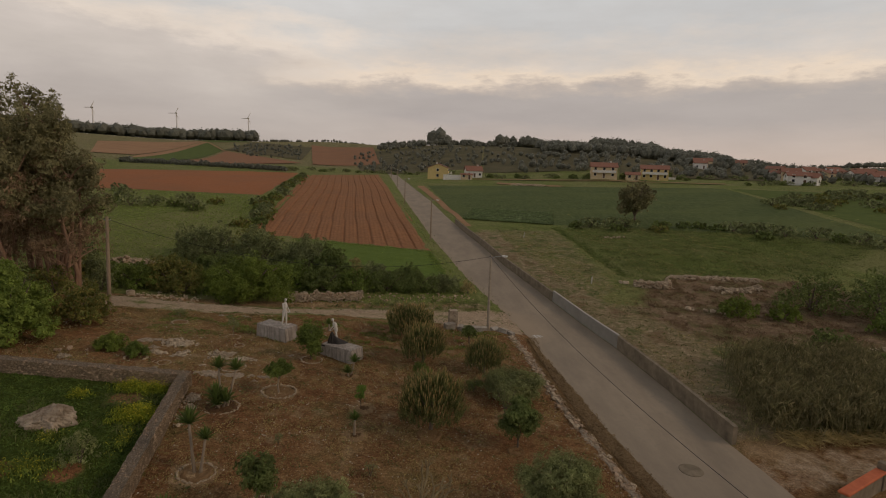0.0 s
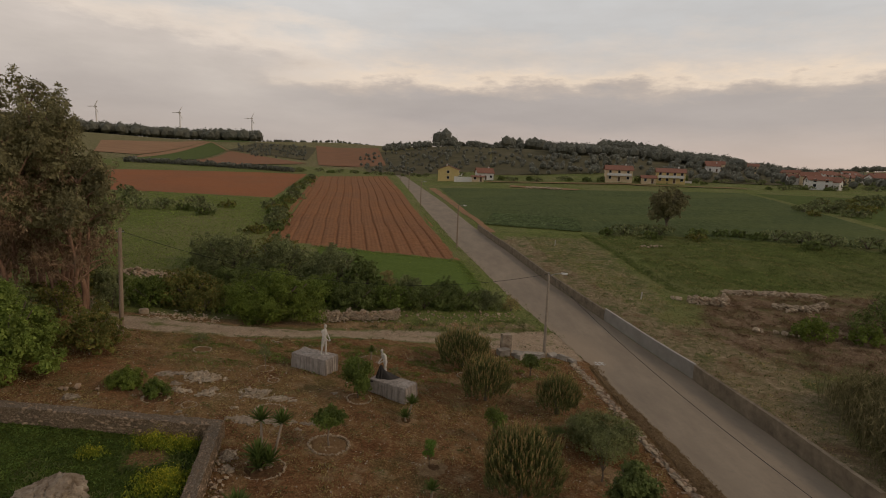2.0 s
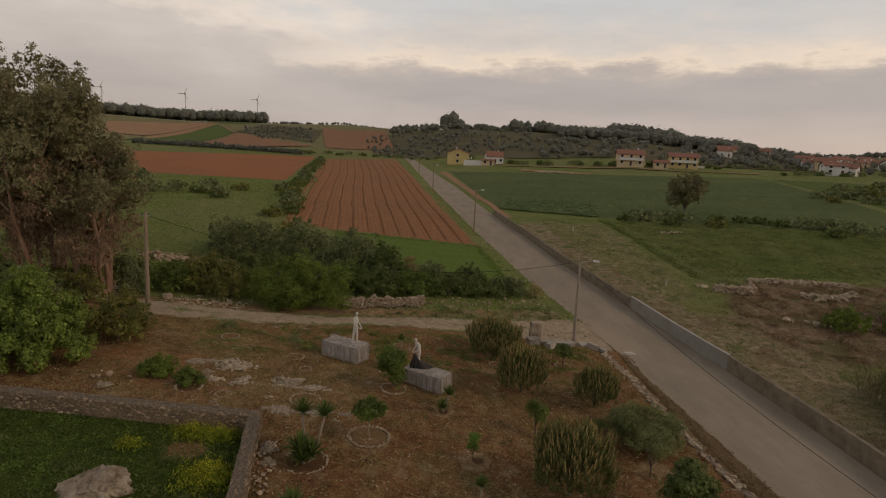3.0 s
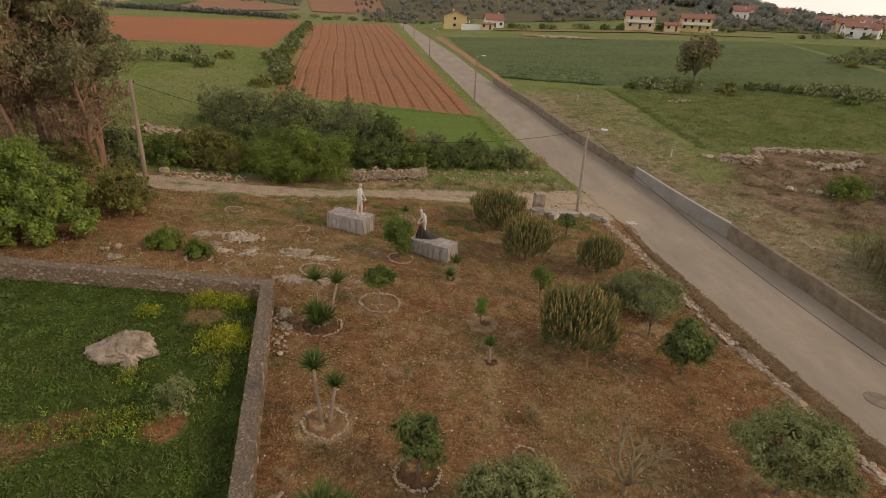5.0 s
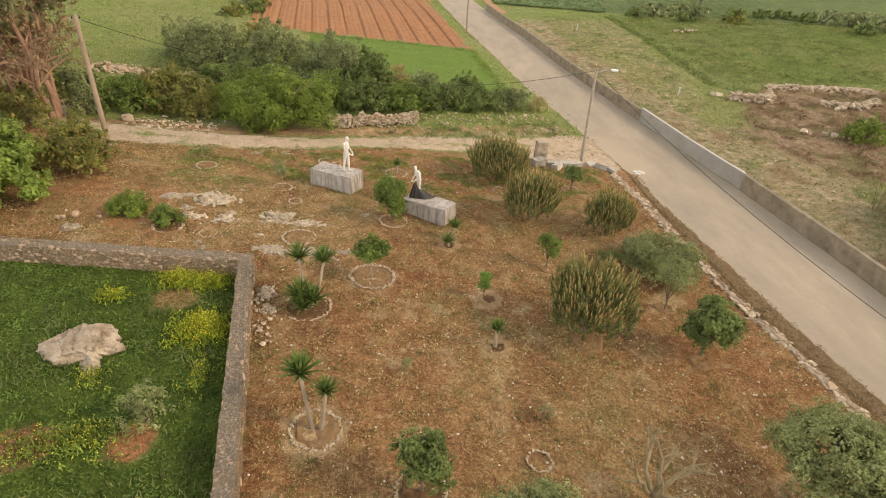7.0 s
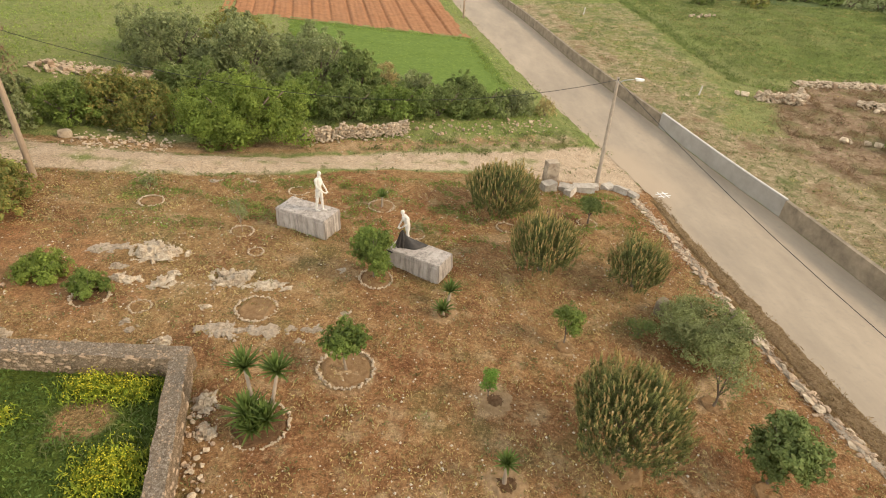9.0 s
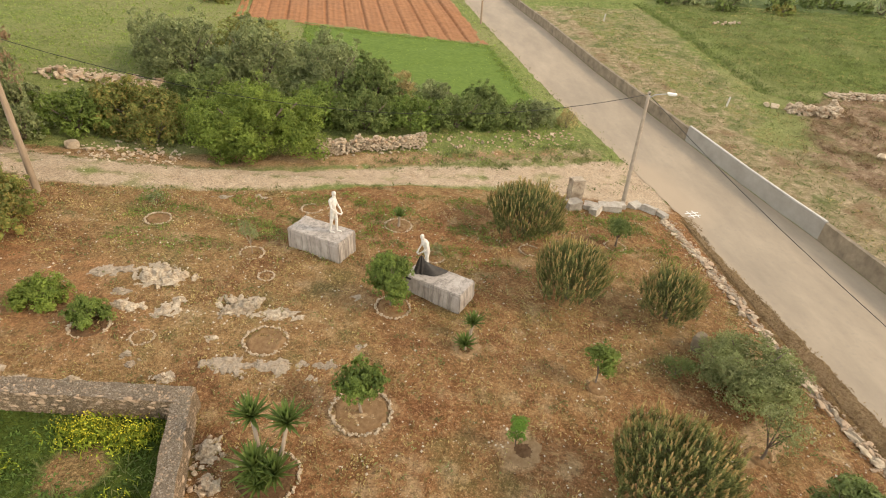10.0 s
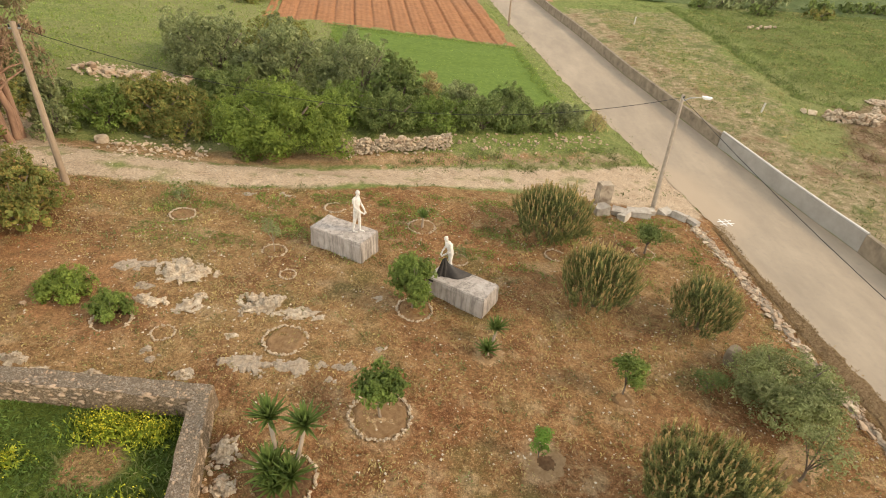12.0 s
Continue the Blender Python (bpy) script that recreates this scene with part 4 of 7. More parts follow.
    return v, f


def figure(bend=0.0):
    """Limbs of a plain standing stone figure 2.2 high, facing -y."""
    b = bend
    hip, chest, neck = (0, 0, 1.10), (0, -0.10 * b, 1.55), (0, -0.28 * b, 1.84)
    out = []
    for s in (-1, 1):
        fy = -0.12 if s > 0 else 0.14
        out.append(tube_np([(s * 0.11, 0, 1.14), (s * 0.13, fy * 0.5, 0.62), (s * 0.12, fy + 0.05, 0.10), (s * 0.12, fy, 0.0)], [0.125, 0.088, 0.05, 0.06], 9))
        out.append(ball_np((s * 0.12, fy - 0.09, 0.045), 0.075, (0.75, 1.9, 0.6)))
        out.append(tube_np([(s * 0.23, neck[1] + 0.06, 1.74), (s * 0.29, chest[1] - 0.06, 1.42), (s * 0.17, chest[1] - 0.33, 1.20), (s * 0.08, chest[1] - 0.42, 1.12)], [0.068, 0.056, 0.042, 0.034], 8))
        out.append(ball_np((s * 0.21, neck[1] + 0.05, 1.75), 0.085))
        out.append(ball_np((s * 0.07, chest[1] - 0.45, 1.11), 0.055))
    out.append(tube_np([(0, 0.01, 1.05), (0, 0.0, 1.16), (0, -0.02 * b, 1.32), (0, chest[1], 1.55), (0, neck[1] + 0.02, 1.76), (0, neck[1], 1.82)], [0.155, 0.175, 0.145, 0.195, 0.16, 0.07], 12))
    out.append(tube_np([neck, (0, neck[1] - 0.03, 1.95)], [0.062, 0.058], 8))
    out.append(ball_np((0, neck[1] - 0.06 - 0.04 * b, 2.06), 0.115, (0.86, 1.0, 1.18), 12, 9))
    return out


plinth(-10.28, 39.33, 2.8, 1.34, 1.06, -27, "large grey quarried stone block under white statue")
plinth(-4.87, 36.55, 2.75, 1.3, 0.90, -32, "large grey quarried stone block with drill grooves")
top_a, top_b = Z(-10.28, 39.33) + 1.05, Z(-4.87, 36.55) + 0.89
statue_a = new("statue", pieces_mesh("statue", figure(0.15), M_STATUE))
statue_a.matrix_basis = pose(-9.62, 39.15, top_a, 0, 0, 66) @ Matrix.Diagonal((0.86, 0.9, 0.97, 1))
tagged(statue_a, "white standing statue on a grey stone block", "statue")
body = figure(0.75)
statue_b = new("statue", pieces_mesh("statue", body, M_STATUE))
statue_b.matrix_basis = pose(-5.42, 37.25, top_b, 0, 0, -62) @ Matrix.Diagonal((0.76, 0.82, 0.82, 1))
tagged(statue_b, "white bowed statue behind a dark bronze drape", "statue")


def drape(x, y, z, rz):
    u, w = np.meshgrid(np.linspace(0, 1, 44), np.linspace(0, 1, 26))
    a = (u - 0.5) * 2.6
    r = 0.10 + 0.24 * w ** 1.2 + 0.035 * np.sin(a * 9 + 2 * w) * (0.4 + w) + 0.85 * w ** 2.0 * np.clip(a - 0.1, 0, 1)
    v = np.stack([r * np.sin(a), -r * np.cos(a) * 0.75, 0.86 * (1 - w) ** 0.85 * (0.75 + 0.25 * np.cos(a)) + 0.025], -1)
    n = 44
    i = (np.arange(25)[:, None] * n + np.arange(n - 1)[None, :]).ravel()
    f = np.stack([i, i + 1, i + n + 1, i + n], 1)
    outer, inner = v.reshape(-1, 3), v.reshape(-1, 3) * np.array([0.9, 0.9, 1]) - np.array([0, 0, 0.02])
    m = len(outer)
    ob = new("bronze_drape", mesh_np("bronze_drape", np.concatenate([outer, inner]), np.concatenate([f, f[:, ::-1] + m]), M_DRAPE, True))
    ob.matrix_basis = pose(x, y, z, 0, 0, rz)
    return tagged(ob, "dark bronze folded drape lying on a stone block", "sculpture")


drape(-5.66, 36.98, top_b, 12)
plaque = new("plaque", mesh_bm("plaque", box_bm(0.36, 0.03, 0.22, 0.008), M_DRAPE))
plaque.matrix_basis = pose(-4.87, 36.55, Z(-4.87, 36.55) + 0.62, 0, 0, -32) @ pose(-1.2, -0.665, 0)
tagged(plaque, "small dark plaque on a stone block", "plaque")


# ---- enclosure wall ----
WALL_EW = [(-46, 30.3), (-24, 29.75), (-12.70, 29.62)]
WALL_NS = [(-12.92, 29.32), (-11.6, 23.0), (-10.41, 17.34), (-8.3, 7.5), (-6.2, -2.5)]
wall_north, *north_run = wall_run("wall_enclosure_north", WALL_EW, 0.86, 0.62, M_WALLCORE, "low rubble stone wall with rough mortared top", lumpy=0.05, step=0.3)
wall_east, *east_run = wall_run("wall_enclosure_east", WALL_NS, 0.88, 0.56, M_WALLCORE, "low rubble stone wall with rough mortared top", lumpy=0.05, step=0.3)
# upward faces take the greyer copy: lichen, plus the sunlit sides' contrast in colour
for w in (wall_north, wall_east):
    w.data.materials.append(M_WALLTOP)
    for q in w.data.polygons:
        q.material_index = 1 if abs(q.normal.z) > 0.7 else 0
STONES = [angular_stone("stone", M_WALL, s, 0.85) for s in range(8)]
PALE_STONES = [angular_stone("stone", M_PALE, s + 20, 0.75) for s in range(8)]


def face_stones(wall, run, side, ya, yb, count, height, half):
    """Stones showing in a wall's face, each a piece of its own."""
    p, nrm, g = run
    g2 = np.random.default_rng(count)
    seg = np.linalg.norm(np.diff(p, axis=0), axis=1)
    ids = [i for i in range(len(p) - 1) if ya <= i / len(p) <= yb]
    rows = 5
    per = max(1, count // rows)
    for r in range(rows):
        for c in range(per):
            i = ids[int((c + g2.uniform(0.1, 0.9)) / per * len(ids)) % len(ids)]
            t = g2.uniform()
            x, y = p[i] + (p[i + 1] - p[i]) * t + nrm[i] * side * (half - 0.045 + g2.uniform(-0.012, 0.012))
            z = g[i] + height * (r + 0.5 + g2.uniform(-0.25, 0.25)) / rows - 0.05
            ob = part("stone", STONES[int(g2.integers(8))], wall)
            ang = math.degrees(math.atan2(p[i + 1][1] - p[i][1], p[i + 1][0] - p[i][0]))
            s = g2.uniform(0.13, 0.27)
            ob.matrix_basis = pose(float(x), float(y), float(z), 0, 0, ang + g2.uniform(-8, 8)) @ Matrix.Diagonal((s * 1.3, 0.13, s * 0.85, 1))


def cap_chips(wall, run, height, thick, per_metre, seed):
    """Small broken stones bedded in the wall's top."""
    p, nrm, g = run
    g2 = np.random.default_rng(seed)
    ln = np.linalg.norm(np.diff(p, axis=0), axis=1)
    i = g2.choice(len(ln), int(per_metre * ln.sum()), p=ln / ln.sum())
    t, off = g2.uniform(size=len(i)), g2.uniform(-0.5, 0.5, len(i)) * thick
    q = p[i] + (p[i + 1] - p[i]) * t[:, None] + nrm[i] * off[:, None]
    z = g[i] + (g[i + 1] - g[i]) * t + height
    s = 0.018 + 0.05 * g2.uniform(size=len(i)) ** 3
    shape = np.array([(1, 0, 0), (0, 1, 0), (-1, 0, 0), (0, -1, 0), (0.25, 0.1, 0.75), (-0.2, -0.2, 0.7)])
    a = g2.uniform(0, 6.283, len(i))
    c, d = np.cos(a)[:, None], np.sin(a)[:, None]
    k = shape[None] * g2.uniform(0.65, 1.3, (len(i), 6, 1))
    v = np.stack([k[..., 0] * c - k[..., 1] * d, k[..., 0] * d + k[..., 1] * c, k[..., 2]], -1) * s[:, None, None] + np.stack([q[:, 0], q[:, 1], z - 0.02], 1)[:, None, :]
    f = np.array([(0, 1, 4), (1, 5, 4), (1, 2, 5), (2, 3, 5), (3, 4, 5), (3, 0, 4)])
    me = mesh_np("cap_rubble", v.reshape(-1, 3), (np.arange(len(i))[:, None, None] * 6 + f[None]).reshape(-1, 3), M_WALL)
    tagged(part("cap_rubble", me, wall, "small broken stones bedded in mortar"), kind="stuff")


cap_chips(wall_north, north_run, 0.86, 0.60, 75, 31)
cap_chips(wall_east, east_run, 0.88, 0.54, 75, 32)
face_stones(wall_north, north_run, -1, 0.42, 1.0, 300, 0.84, 0.31)
face_stones(wall_east, east_run, 1, 0.0, 0.5, 150, 0.84, 0.28)
face_stones(wall_east, east_run, -1, 0.0, 0.5, 150, 0.84, 0.28)


# ---- stones set in rings, kerbs and heaps ----
def lay_stone(parent, meshes, x, y, size, g2, sink=0.25, flat=1.0, lift=0.0):
    """x and y are in the parent's own frame, which is not turned."""
    ob = part("stone", meshes[int(g2.integers(len(meshes)))], parent)
    px, py, pz = parent.matrix_basis.translation
    z = Z(px + x, py + y) - pz + lift
    ob.matrix_basis = pose(x, y, z - sink * size * 0.4, g2.uniform(-9, 9), g2.uniform(-9, 9), g2.uniform(0, 360)) @ Matrix.Diagonal((size * g2.uniform(0.85, 1.25), size * g2.uniform(0.7, 1), size * flat * g2.uniform(0.8, 1.2), 1))
    return ob


def pit(x, y, r, material, name="tree_pit", dip=0.07):
    """A shallow dug dish of loose soil inside a ring."""
    n, k = 7, 26
    v = [(0, 0, -dip)]
    for i in range(1, n + 1):
        for s in range(k):
            t = 2 * math.pi * s / k
            rr = r * i / n * (1 + 0.22 * noise.noise((math.cos(t) * 1.6 + x, math.sin(t) * 1.6 + y, 0)) + 0.10 * noise.noise((math.cos(t) * 5 + x, math.sin(t) * 5 + y, 3)))
            px, py = rr * math.cos(t), rr * math.sin(t)
            f = i / n
            v.append((px, py, float(land_fine(np.array(x + px), np.array(y + py))) - Z(x, y) + 0.035 - dip * 0.35 * (1 - f * f) + 0.05 * math.exp(-((f - 0.85) / 0.12) ** 2) - 0.10 * (f > 0.99) + 0.045 * noise.noise((px * 6, py * 6, x))))
    v[0] = (0, 0, float(land_fine(np.array(x), np.array(y))) - Z(x, y) + 0.035 - dip * 0.35)
    f = [(0, 1 + s, 1 + (s + 1) % k, 1 + (s + 1) % k) for s in range(k)]
    for i in range(n - 1):
        for s in range(k):
            q = (s + 1) % k
            f.append((1 + i * k + s, 1 + (i + 1) * k + s, 1 + (i + 1) * k + q, 1 + i * k + q))
    ob = new(name, pieces_mesh(name, [(v, f)], material))
    ob.matrix_basis = pose(x, y, Z(x, y))
    return tagged(ob, "shallow dish of loose brown soil", "tree pit", "tree pits")


def dug_pit(x, y, r, seed):
    """A flat skirt of pale spoil; its dark middle paints the shaded dug dish."""
    n, k = 12, 40
    v = []
    for i in range(n + 1):
        f = i / n
        for s in range(k):
            t = 2 * math.pi * s / k
            out = 1 + 0.34 * noise.noise((math.cos(t) * 1.3 + seed, math.sin(t) * 1.3, 0)) + 0.16 * noise.noise((math.cos(t) * 4, math.sin(t) * 4, seed))
            px, py = r * out * f * math.cos(t), r * out * f * math.sin(t)
            rim = 0.075 * math.exp(-((f - 0.52) / 0.12) ** 2) * (1 + 0.8 * noise.noise((math.cos(t) * 1.5, math.sin(t) * 1.5, seed + 7)))
            z = float(land_fine(np.array(x + px), np.array(y + py))) - Z(x, y) + 0.022 + rim + 0.025 * noise.noise((px * 6, py * 6, seed)) * (f < 0.95) - 0.10 * f ** 7
            v.append((px, py, z))
    q = [(i * k + s, (i + 1) * k + s, (i + 1) * k + (s + 1) % k, i * k + (s + 1) % k) for i in range(n) for s in range(k)]
    me = pieces_mesh("tree_pit", [(v, q)], M_SPOIL)
    me.materials.append(M_PIT_DARK)
    # middle faces get the dark soil, painting the shadow of a deeper dish
    for p in me.polygons:
        c = p.center
        a = math.atan2(c.y, c.x)
        if math.hypot(c.x, c.y) < r * (0.40 + 0.10 * noise.noise((math.cos(a) * 2, math.sin(a) * 2, seed))):
            p.material_index = 1
    ob = new("tree_pit", me)
    ob.matrix_basis = pose(x, y, Z(x, y))
    return tagged(ob, "small dug pit with a skirt of pale spoil", "tree pit", "tree pits")


def ring(x, y, r, count, seed, gap=0.0, soil=M_RING_SOIL, big=0.17):
    g2 = np.random.default_rng(seed)
    ob = thing("stone_ring", (x, y, Z(x, y)), label="ring of pale fieldstones laid on the soil", category="stone ring", group="stone rings")
    count = int(6.283 * r / (big * 0.78))
    for i in range(count):
        t = 2 * math.pi * (i + g2.uniform(-0.25, 0.25)) / count
        if gap and abs(math.sin(t / 2 + seed)) < gap:
            continue
        rr = r * g2.uniform(0.95, 1.05)
        lay_stone(ob, PALE_STONES, rr * math.cos(t), rr * math.sin(t) * 0.97, big * g2.uniform(0.7, 1.25), g2)
    if soil is not None:
        pit(x, y, r * 0.93, soil)
    return ob


RINGS = [(-18.3, 40.8, 0.58, 16, 0), (-13.3, 38.5, 0.52, 16, 0), (-12.3, 36.9, 0.34, 12, 0), (-11.4, 42.9, 0.5, 12, 0.3), (-6.8, 41.9, 0.68, 20, 0), (-5.0, 39.3, 0.5, 14, 0.2),
         (-6.8, 35.4, 0.72, 24, 0), (-17.7, 33.2, 0.66, 18, 0.25), (-15.7, 32.8, 0.40, 14, 0), (-11.4, 33.0, 0.78, 26, 0), (-7.6, 30.0, 0.98, 30, 0), (-10.1, 27.5, 0.95, 26, 0.3),
         (-8.8, 21.3, 0.78, 30, 0), (-5.5, 19.3, 0.74, 28, 0), (-1.8, 20.4, 0.40, 18, 0), (4.8, 41.7, 0.55, 14, 0), (-0.1, 40.6, 0.5, 8, 0.4)]
for i, (x, y, r, n, gap) in enumerate(RINGS):
    ring(x, y, r, n, i + 3, gap, None if i in (2, 3, 8, 14) else (M_PIT_DARK if i in (7, 11, 13) else M_RING_SOIL), 0.10 if r < 0.6 else 0.12)
for i, (x, y, r) in enumerate(((-3.9, 33.3, 0.62), (-2.35, 28.75, 0.72), (-2.45, 25.55, 0.72))):
    dug_pit(x, y, r, i * 3 + 1)
for x, y, r in ((0.9, 31.6, 0.36), (5.9, 28.95, 0.45), (6.0, 25.4, 0.5), (6.5, 19.2, 0.72), (1.4, 26.2, 0.75)):
    pit(x, y, r, M_RING_SOIL)


def outcrop(x, y, sx, sy, h, rz, seed, label="pale jagged limestone outcrop in brown soil"):
    stone = M_SCREE if h < 0.16 else M_ROCK
    """Jagged layered slabs breaking out of the soil."""
    g2 = np.random.default_rng(seed)
    ob = thing("rock_outcrop", (x, y, Z(x, y)), rz, label, "rock", "rock outcrops")
    nu, nw = int(18 + 12 * sx), int(14 + 12 * sy)
    u, w = np.meshgrid(np.linspace(-0.62, 0.62, nu), np.linspace(-0.62, 0.62, nw))
    hz = np.zeros(u.shape)
    for j in range(nw):
        for i2 in range(nu):
            q = Vector((u[j, i2] * sx, w[j, i2] * sy, seed * 1.7))
            edge = 0.85 - math.hypot(u[j, i2] / 0.5, w[j, i2] / 0.5) + 0.65 * noise.noise(q * 1.8) + 0.55 * noise.noise(q * 4.5)
            layer = math.floor(max(0, edge) * 3.2 + 0.8 * noise.noise(q * 2.4)) / 3.2
            hz[j, i2] = min(1.0, 0.2 * edge + 0.8 * layer) * h * 1.1 + 0.035 * noise.noise(q * 8) * (edge > 0) - 0.10 * (edge <= 0) - 0.02
    u2, w2 = u * sx + 0.02 * g2.normal(size=u.shape), w * sy + 0.02 * g2.normal(size=u.shape)
    k = (np.arange(nw - 1)[:, None] * nu + np.arange(nu - 1)[None, :]).ravel()
    part("bedrock", mesh_np("bedrock", np.stack([u2, w2, hz], -1).reshape(-1, 3), np.stack([k, k + 1, k + nu + 1, k + nu], 1), stone), ob)
    n = int((5 + 5 * sx * sy) * (0.4 if h < 0.16 else 1.6))
    for k in range(n):
        a, r = g2.uniform(0, 6.283), math.sqrt(g2.uniform())
        px, py = math.cos(a) * r * sx * 0.45, math.sin(a) * r * sy * 0.45
        q = (1 - 0.75 * r) * g2.uniform(0.4, 1.15)
        w = g2.uniform(0.10, 0.36) * min(1.2, 0.5 + 0.35 * sx)
        bm = bmesh.new()
        chunk_bm(bm, g2, (px, py, h * q * 0.45 - 0.03), (w * 1.7, w * g2.uniform(0.5, 0.9), max(0.07, h * q * 0.42)), 14)
        part("rock", mesh_bm("rock", bm, stone), ob)
    return ob


for i, q in enumerate([(-16.6, 36.5, 2.7, 1.5, 0.42, -10), (-18.7, 36.6, 2.1, 0.9, 0.14, 10), (-15.5, 34.3, 1.2, 0.9, 0.34, 30), (-17.0, 34.5, 1.6, 0.7, 0.2, -15), (-15.2, 35.0, 0.5, 0.4, 0.25, 0), (-17.6, 35.3, 0.8, 0.4, 0.15, 0),
                       (-13.2, 34.8, 1.7, 1.3, 0.5, 10), (-11.5, 34.45, 2.6, 0.85, 0.28, -4), (-12.5, 35.0, 1.3, 0.7, 0.4, 40), (-13.4, 33.0, 0.45, 0.4, 0.22, 10), (-15.8, 31.9, 0.45, 0.4, 0.3, 0), (-15.5, 31.6, 0.5, 0.3, 0.15, 30),
                       (-12.7, 31.8, 2.6, 1.0, 0.15, -5), (-10.9, 31.75, 2.6, 1.0, 0.15, 5), (-9.2, 32.0, 1.2, 0.5, 0.08, 5), (-14.3, 31.0, 0.8, 0.5, 0.2, 0), (-19.8, 31.0, 1.4, 0.6, 0.25, 0), (-17.2, 30.5, 1.0, 0.4, 0.35, 15), (-18.8, 30.6, 1.3, 0.4, 0.22, -6), (-11.9, 28.3, 0.9, 1.1, 0.34, 0), (-11.6, 27.2, 0.7, 0.9, 0.3, 40),
                       (-21.8, 32.6, 0.9, 0.6, 0.35, 10), (-9.7, 17.9, 0.6, 0.5, 0.2, 60), (-8.2, 35.9, 1.2, 0.5, 0.06, 0), (-8.0, 33.0, 0.8, 0.4, 0.05, 20)]):
    outcrop(*q, i + 900)


def boulder_mesh():
    """A long wedge of rock with flat broken faces and a foot running out in front."""
    g2 = np.random.default_rng(41)
    cuts = [(Vector(v).normalized(), d) for v, d in (((-0.5, -0.3, 0.9), 0.55), ((0.25, -0.55, 0.8), 0.72), ((0.9, 0.1, 0.45), 0.75), ((-0.2, 0.9, 0.4), 0.7), ((0.1, -1.0, 0.1), 0.75), ((-0.9, -0.5, 0.25), 0.8), ((0.7, -0.8, 0.2), 0.74))]
    cuts += [(Vector(g2.normal(size=3)).normalized(), g2.uniform(0.78, 0.92)) for _ in range(7)]
    bm = bmesh.new()
    for size, at, turn in (((1.42, 0.85, 0.95), (0, 0, 0.12), 0.0), ((0.36, 0.85, 0.42), (0.5, -0.8, -0.06), 0.3)):
        made = bmesh.ops.create_icosphere(bm, subdivisions=5, radius=1.0)["verts"]
        for v in made:
            p = v.co.copy()
            for n, d in cuts:
                h = p.dot(n)
                if h > d:
                    p *= d / h
            crack = -0.05 * math.exp(-(noise.noise(p * 1.7 + Vector((3, 1, at[0]))) / 0.05) ** 2)
            p *= 1 + 0.20 * noise.noise(p * 2.4 + Vector((at[0], 0, 0))) + 0.11 * noise.noise(p * 5.5) + 0.05 * noise.noise(p * 14) + 2.6 * crack
            x, y = p.x * size[0], p.y * size[1]
            c, s = math.cos(turn), math.sin(turn)
            v.co = Vector((c * x - s * y + at[0], s * x + c * y + at[1], max(-0.3, p.z * size[2] + at[2])))
    return mesh_bm("boulder", bm, M_BOULDER)


boulder = new("boulder", boulder_mesh())
boulder.matrix_basis = pose(-17.25, 24.35, Z(-17.25, 24.35) - 0.05, 0, 0, 10)
tagged(boulder, "large pale cracked boulder among lush green weeds", "boulder")


def heap(name, place, spots, meshes, seed, label, category, size=(0.2, 0.4), layers=1, tall=0.25):
    g2 = np.random.default_rng(seed)
    ob = thing(name, (place[0], place[1], Z(*place)), label=label, category=category)
    for x, y in spots:
        for k in range(layers):
            s = g2.uniform(*size)
            lay_stone(ob, meshes, x - place[0] + g2.uniform(-0.15, 0.15), y - place[1] + g2.uniform(-0.15, 0.15), s, g2, 0.15, 1.0, k * tall)
    return ob


def along(line, gap, jitter, seed, wide=1, spread=0.3):
    g2 = np.random.default_rng(seed)
    out = []
    for (ax, ay), (bx, by) in zip(line, line[1:]):
        n = max(1, int(math.hypot(bx - ax, by - ay) / gap))
        for i in range(n):
            for w in range(wide):
                t = (i + g2.uniform(0, 1)) / n
                out.append((ax + (bx - ax) * t + g2.uniform(-jitter, jitter), ay + (by - ay) * t + g2.uniform(-jitter, jitter) + (w - wide / 2) * spread))
    return out


def stone_fill(parent, line, count, half, tall, size, seed, material=M_PALE):
    """Many small broken stones packed along a line, rising to a rough crest tall high."""
    g2 = np.random.default_rng(seed)
    p = np.array(line, float)
    ln = np.linalg.norm(np.diff(p, axis=0), axis=1)
    i = g2.choice(len(ln), count, p=ln / ln.sum())
    t, off = g2.uniform(size=count), g2.normal(size=count) * 0.5
    d = (p[i + 1] - p[i]) / ln[i][:, None]
    q = p[i] + (p[i + 1] - p[i]) * t[:, None] + np.stack([-d[:, 1], d[:, 0]], 1) * (off * half)[:, None]
    crest = tall * np.clip(1 - np.abs(off) * 0.75, 0.05, 1) * np.clip(0.8 + 0.35 * wild(q[:, 0], q[:, 1], 2.0, seed), 0.2, 1.2)
    z = land_fine(q[:, 0], q[:, 1]) + crest * np.sqrt(g2.uniform(0.15, 1, count))
    k = ICO_V[None] * g2.uniform(0.7, 1.15, (count, len(ICO_V), 1)) * (g2.uniform(*size, count)[:, None] * 0.5 * np.stack([g2.uniform(0.9, 1.4, count), g2.uniform(0.7, 1.1, count), g2.uniform(0.45, 0.8, count)], 1))[:, None, :]
    a = g2.uniform(0, 6.283, count)[:, None]
    k = np.stack([k[..., 0] * np.cos(a) - k[..., 1] * np.sin(a), k[..., 0] * np.sin(a) + k[..., 1] * np.cos(a), k[..., 2]], -1)
    v = k + (np.stack([q[:, 0], q[:, 1], z], 1) - np.array(parent.matrix_basis.translation))[:, None, :]
    f = np.arange(count)[:, None, None] * len(ICO_V) + ICO_F[None]
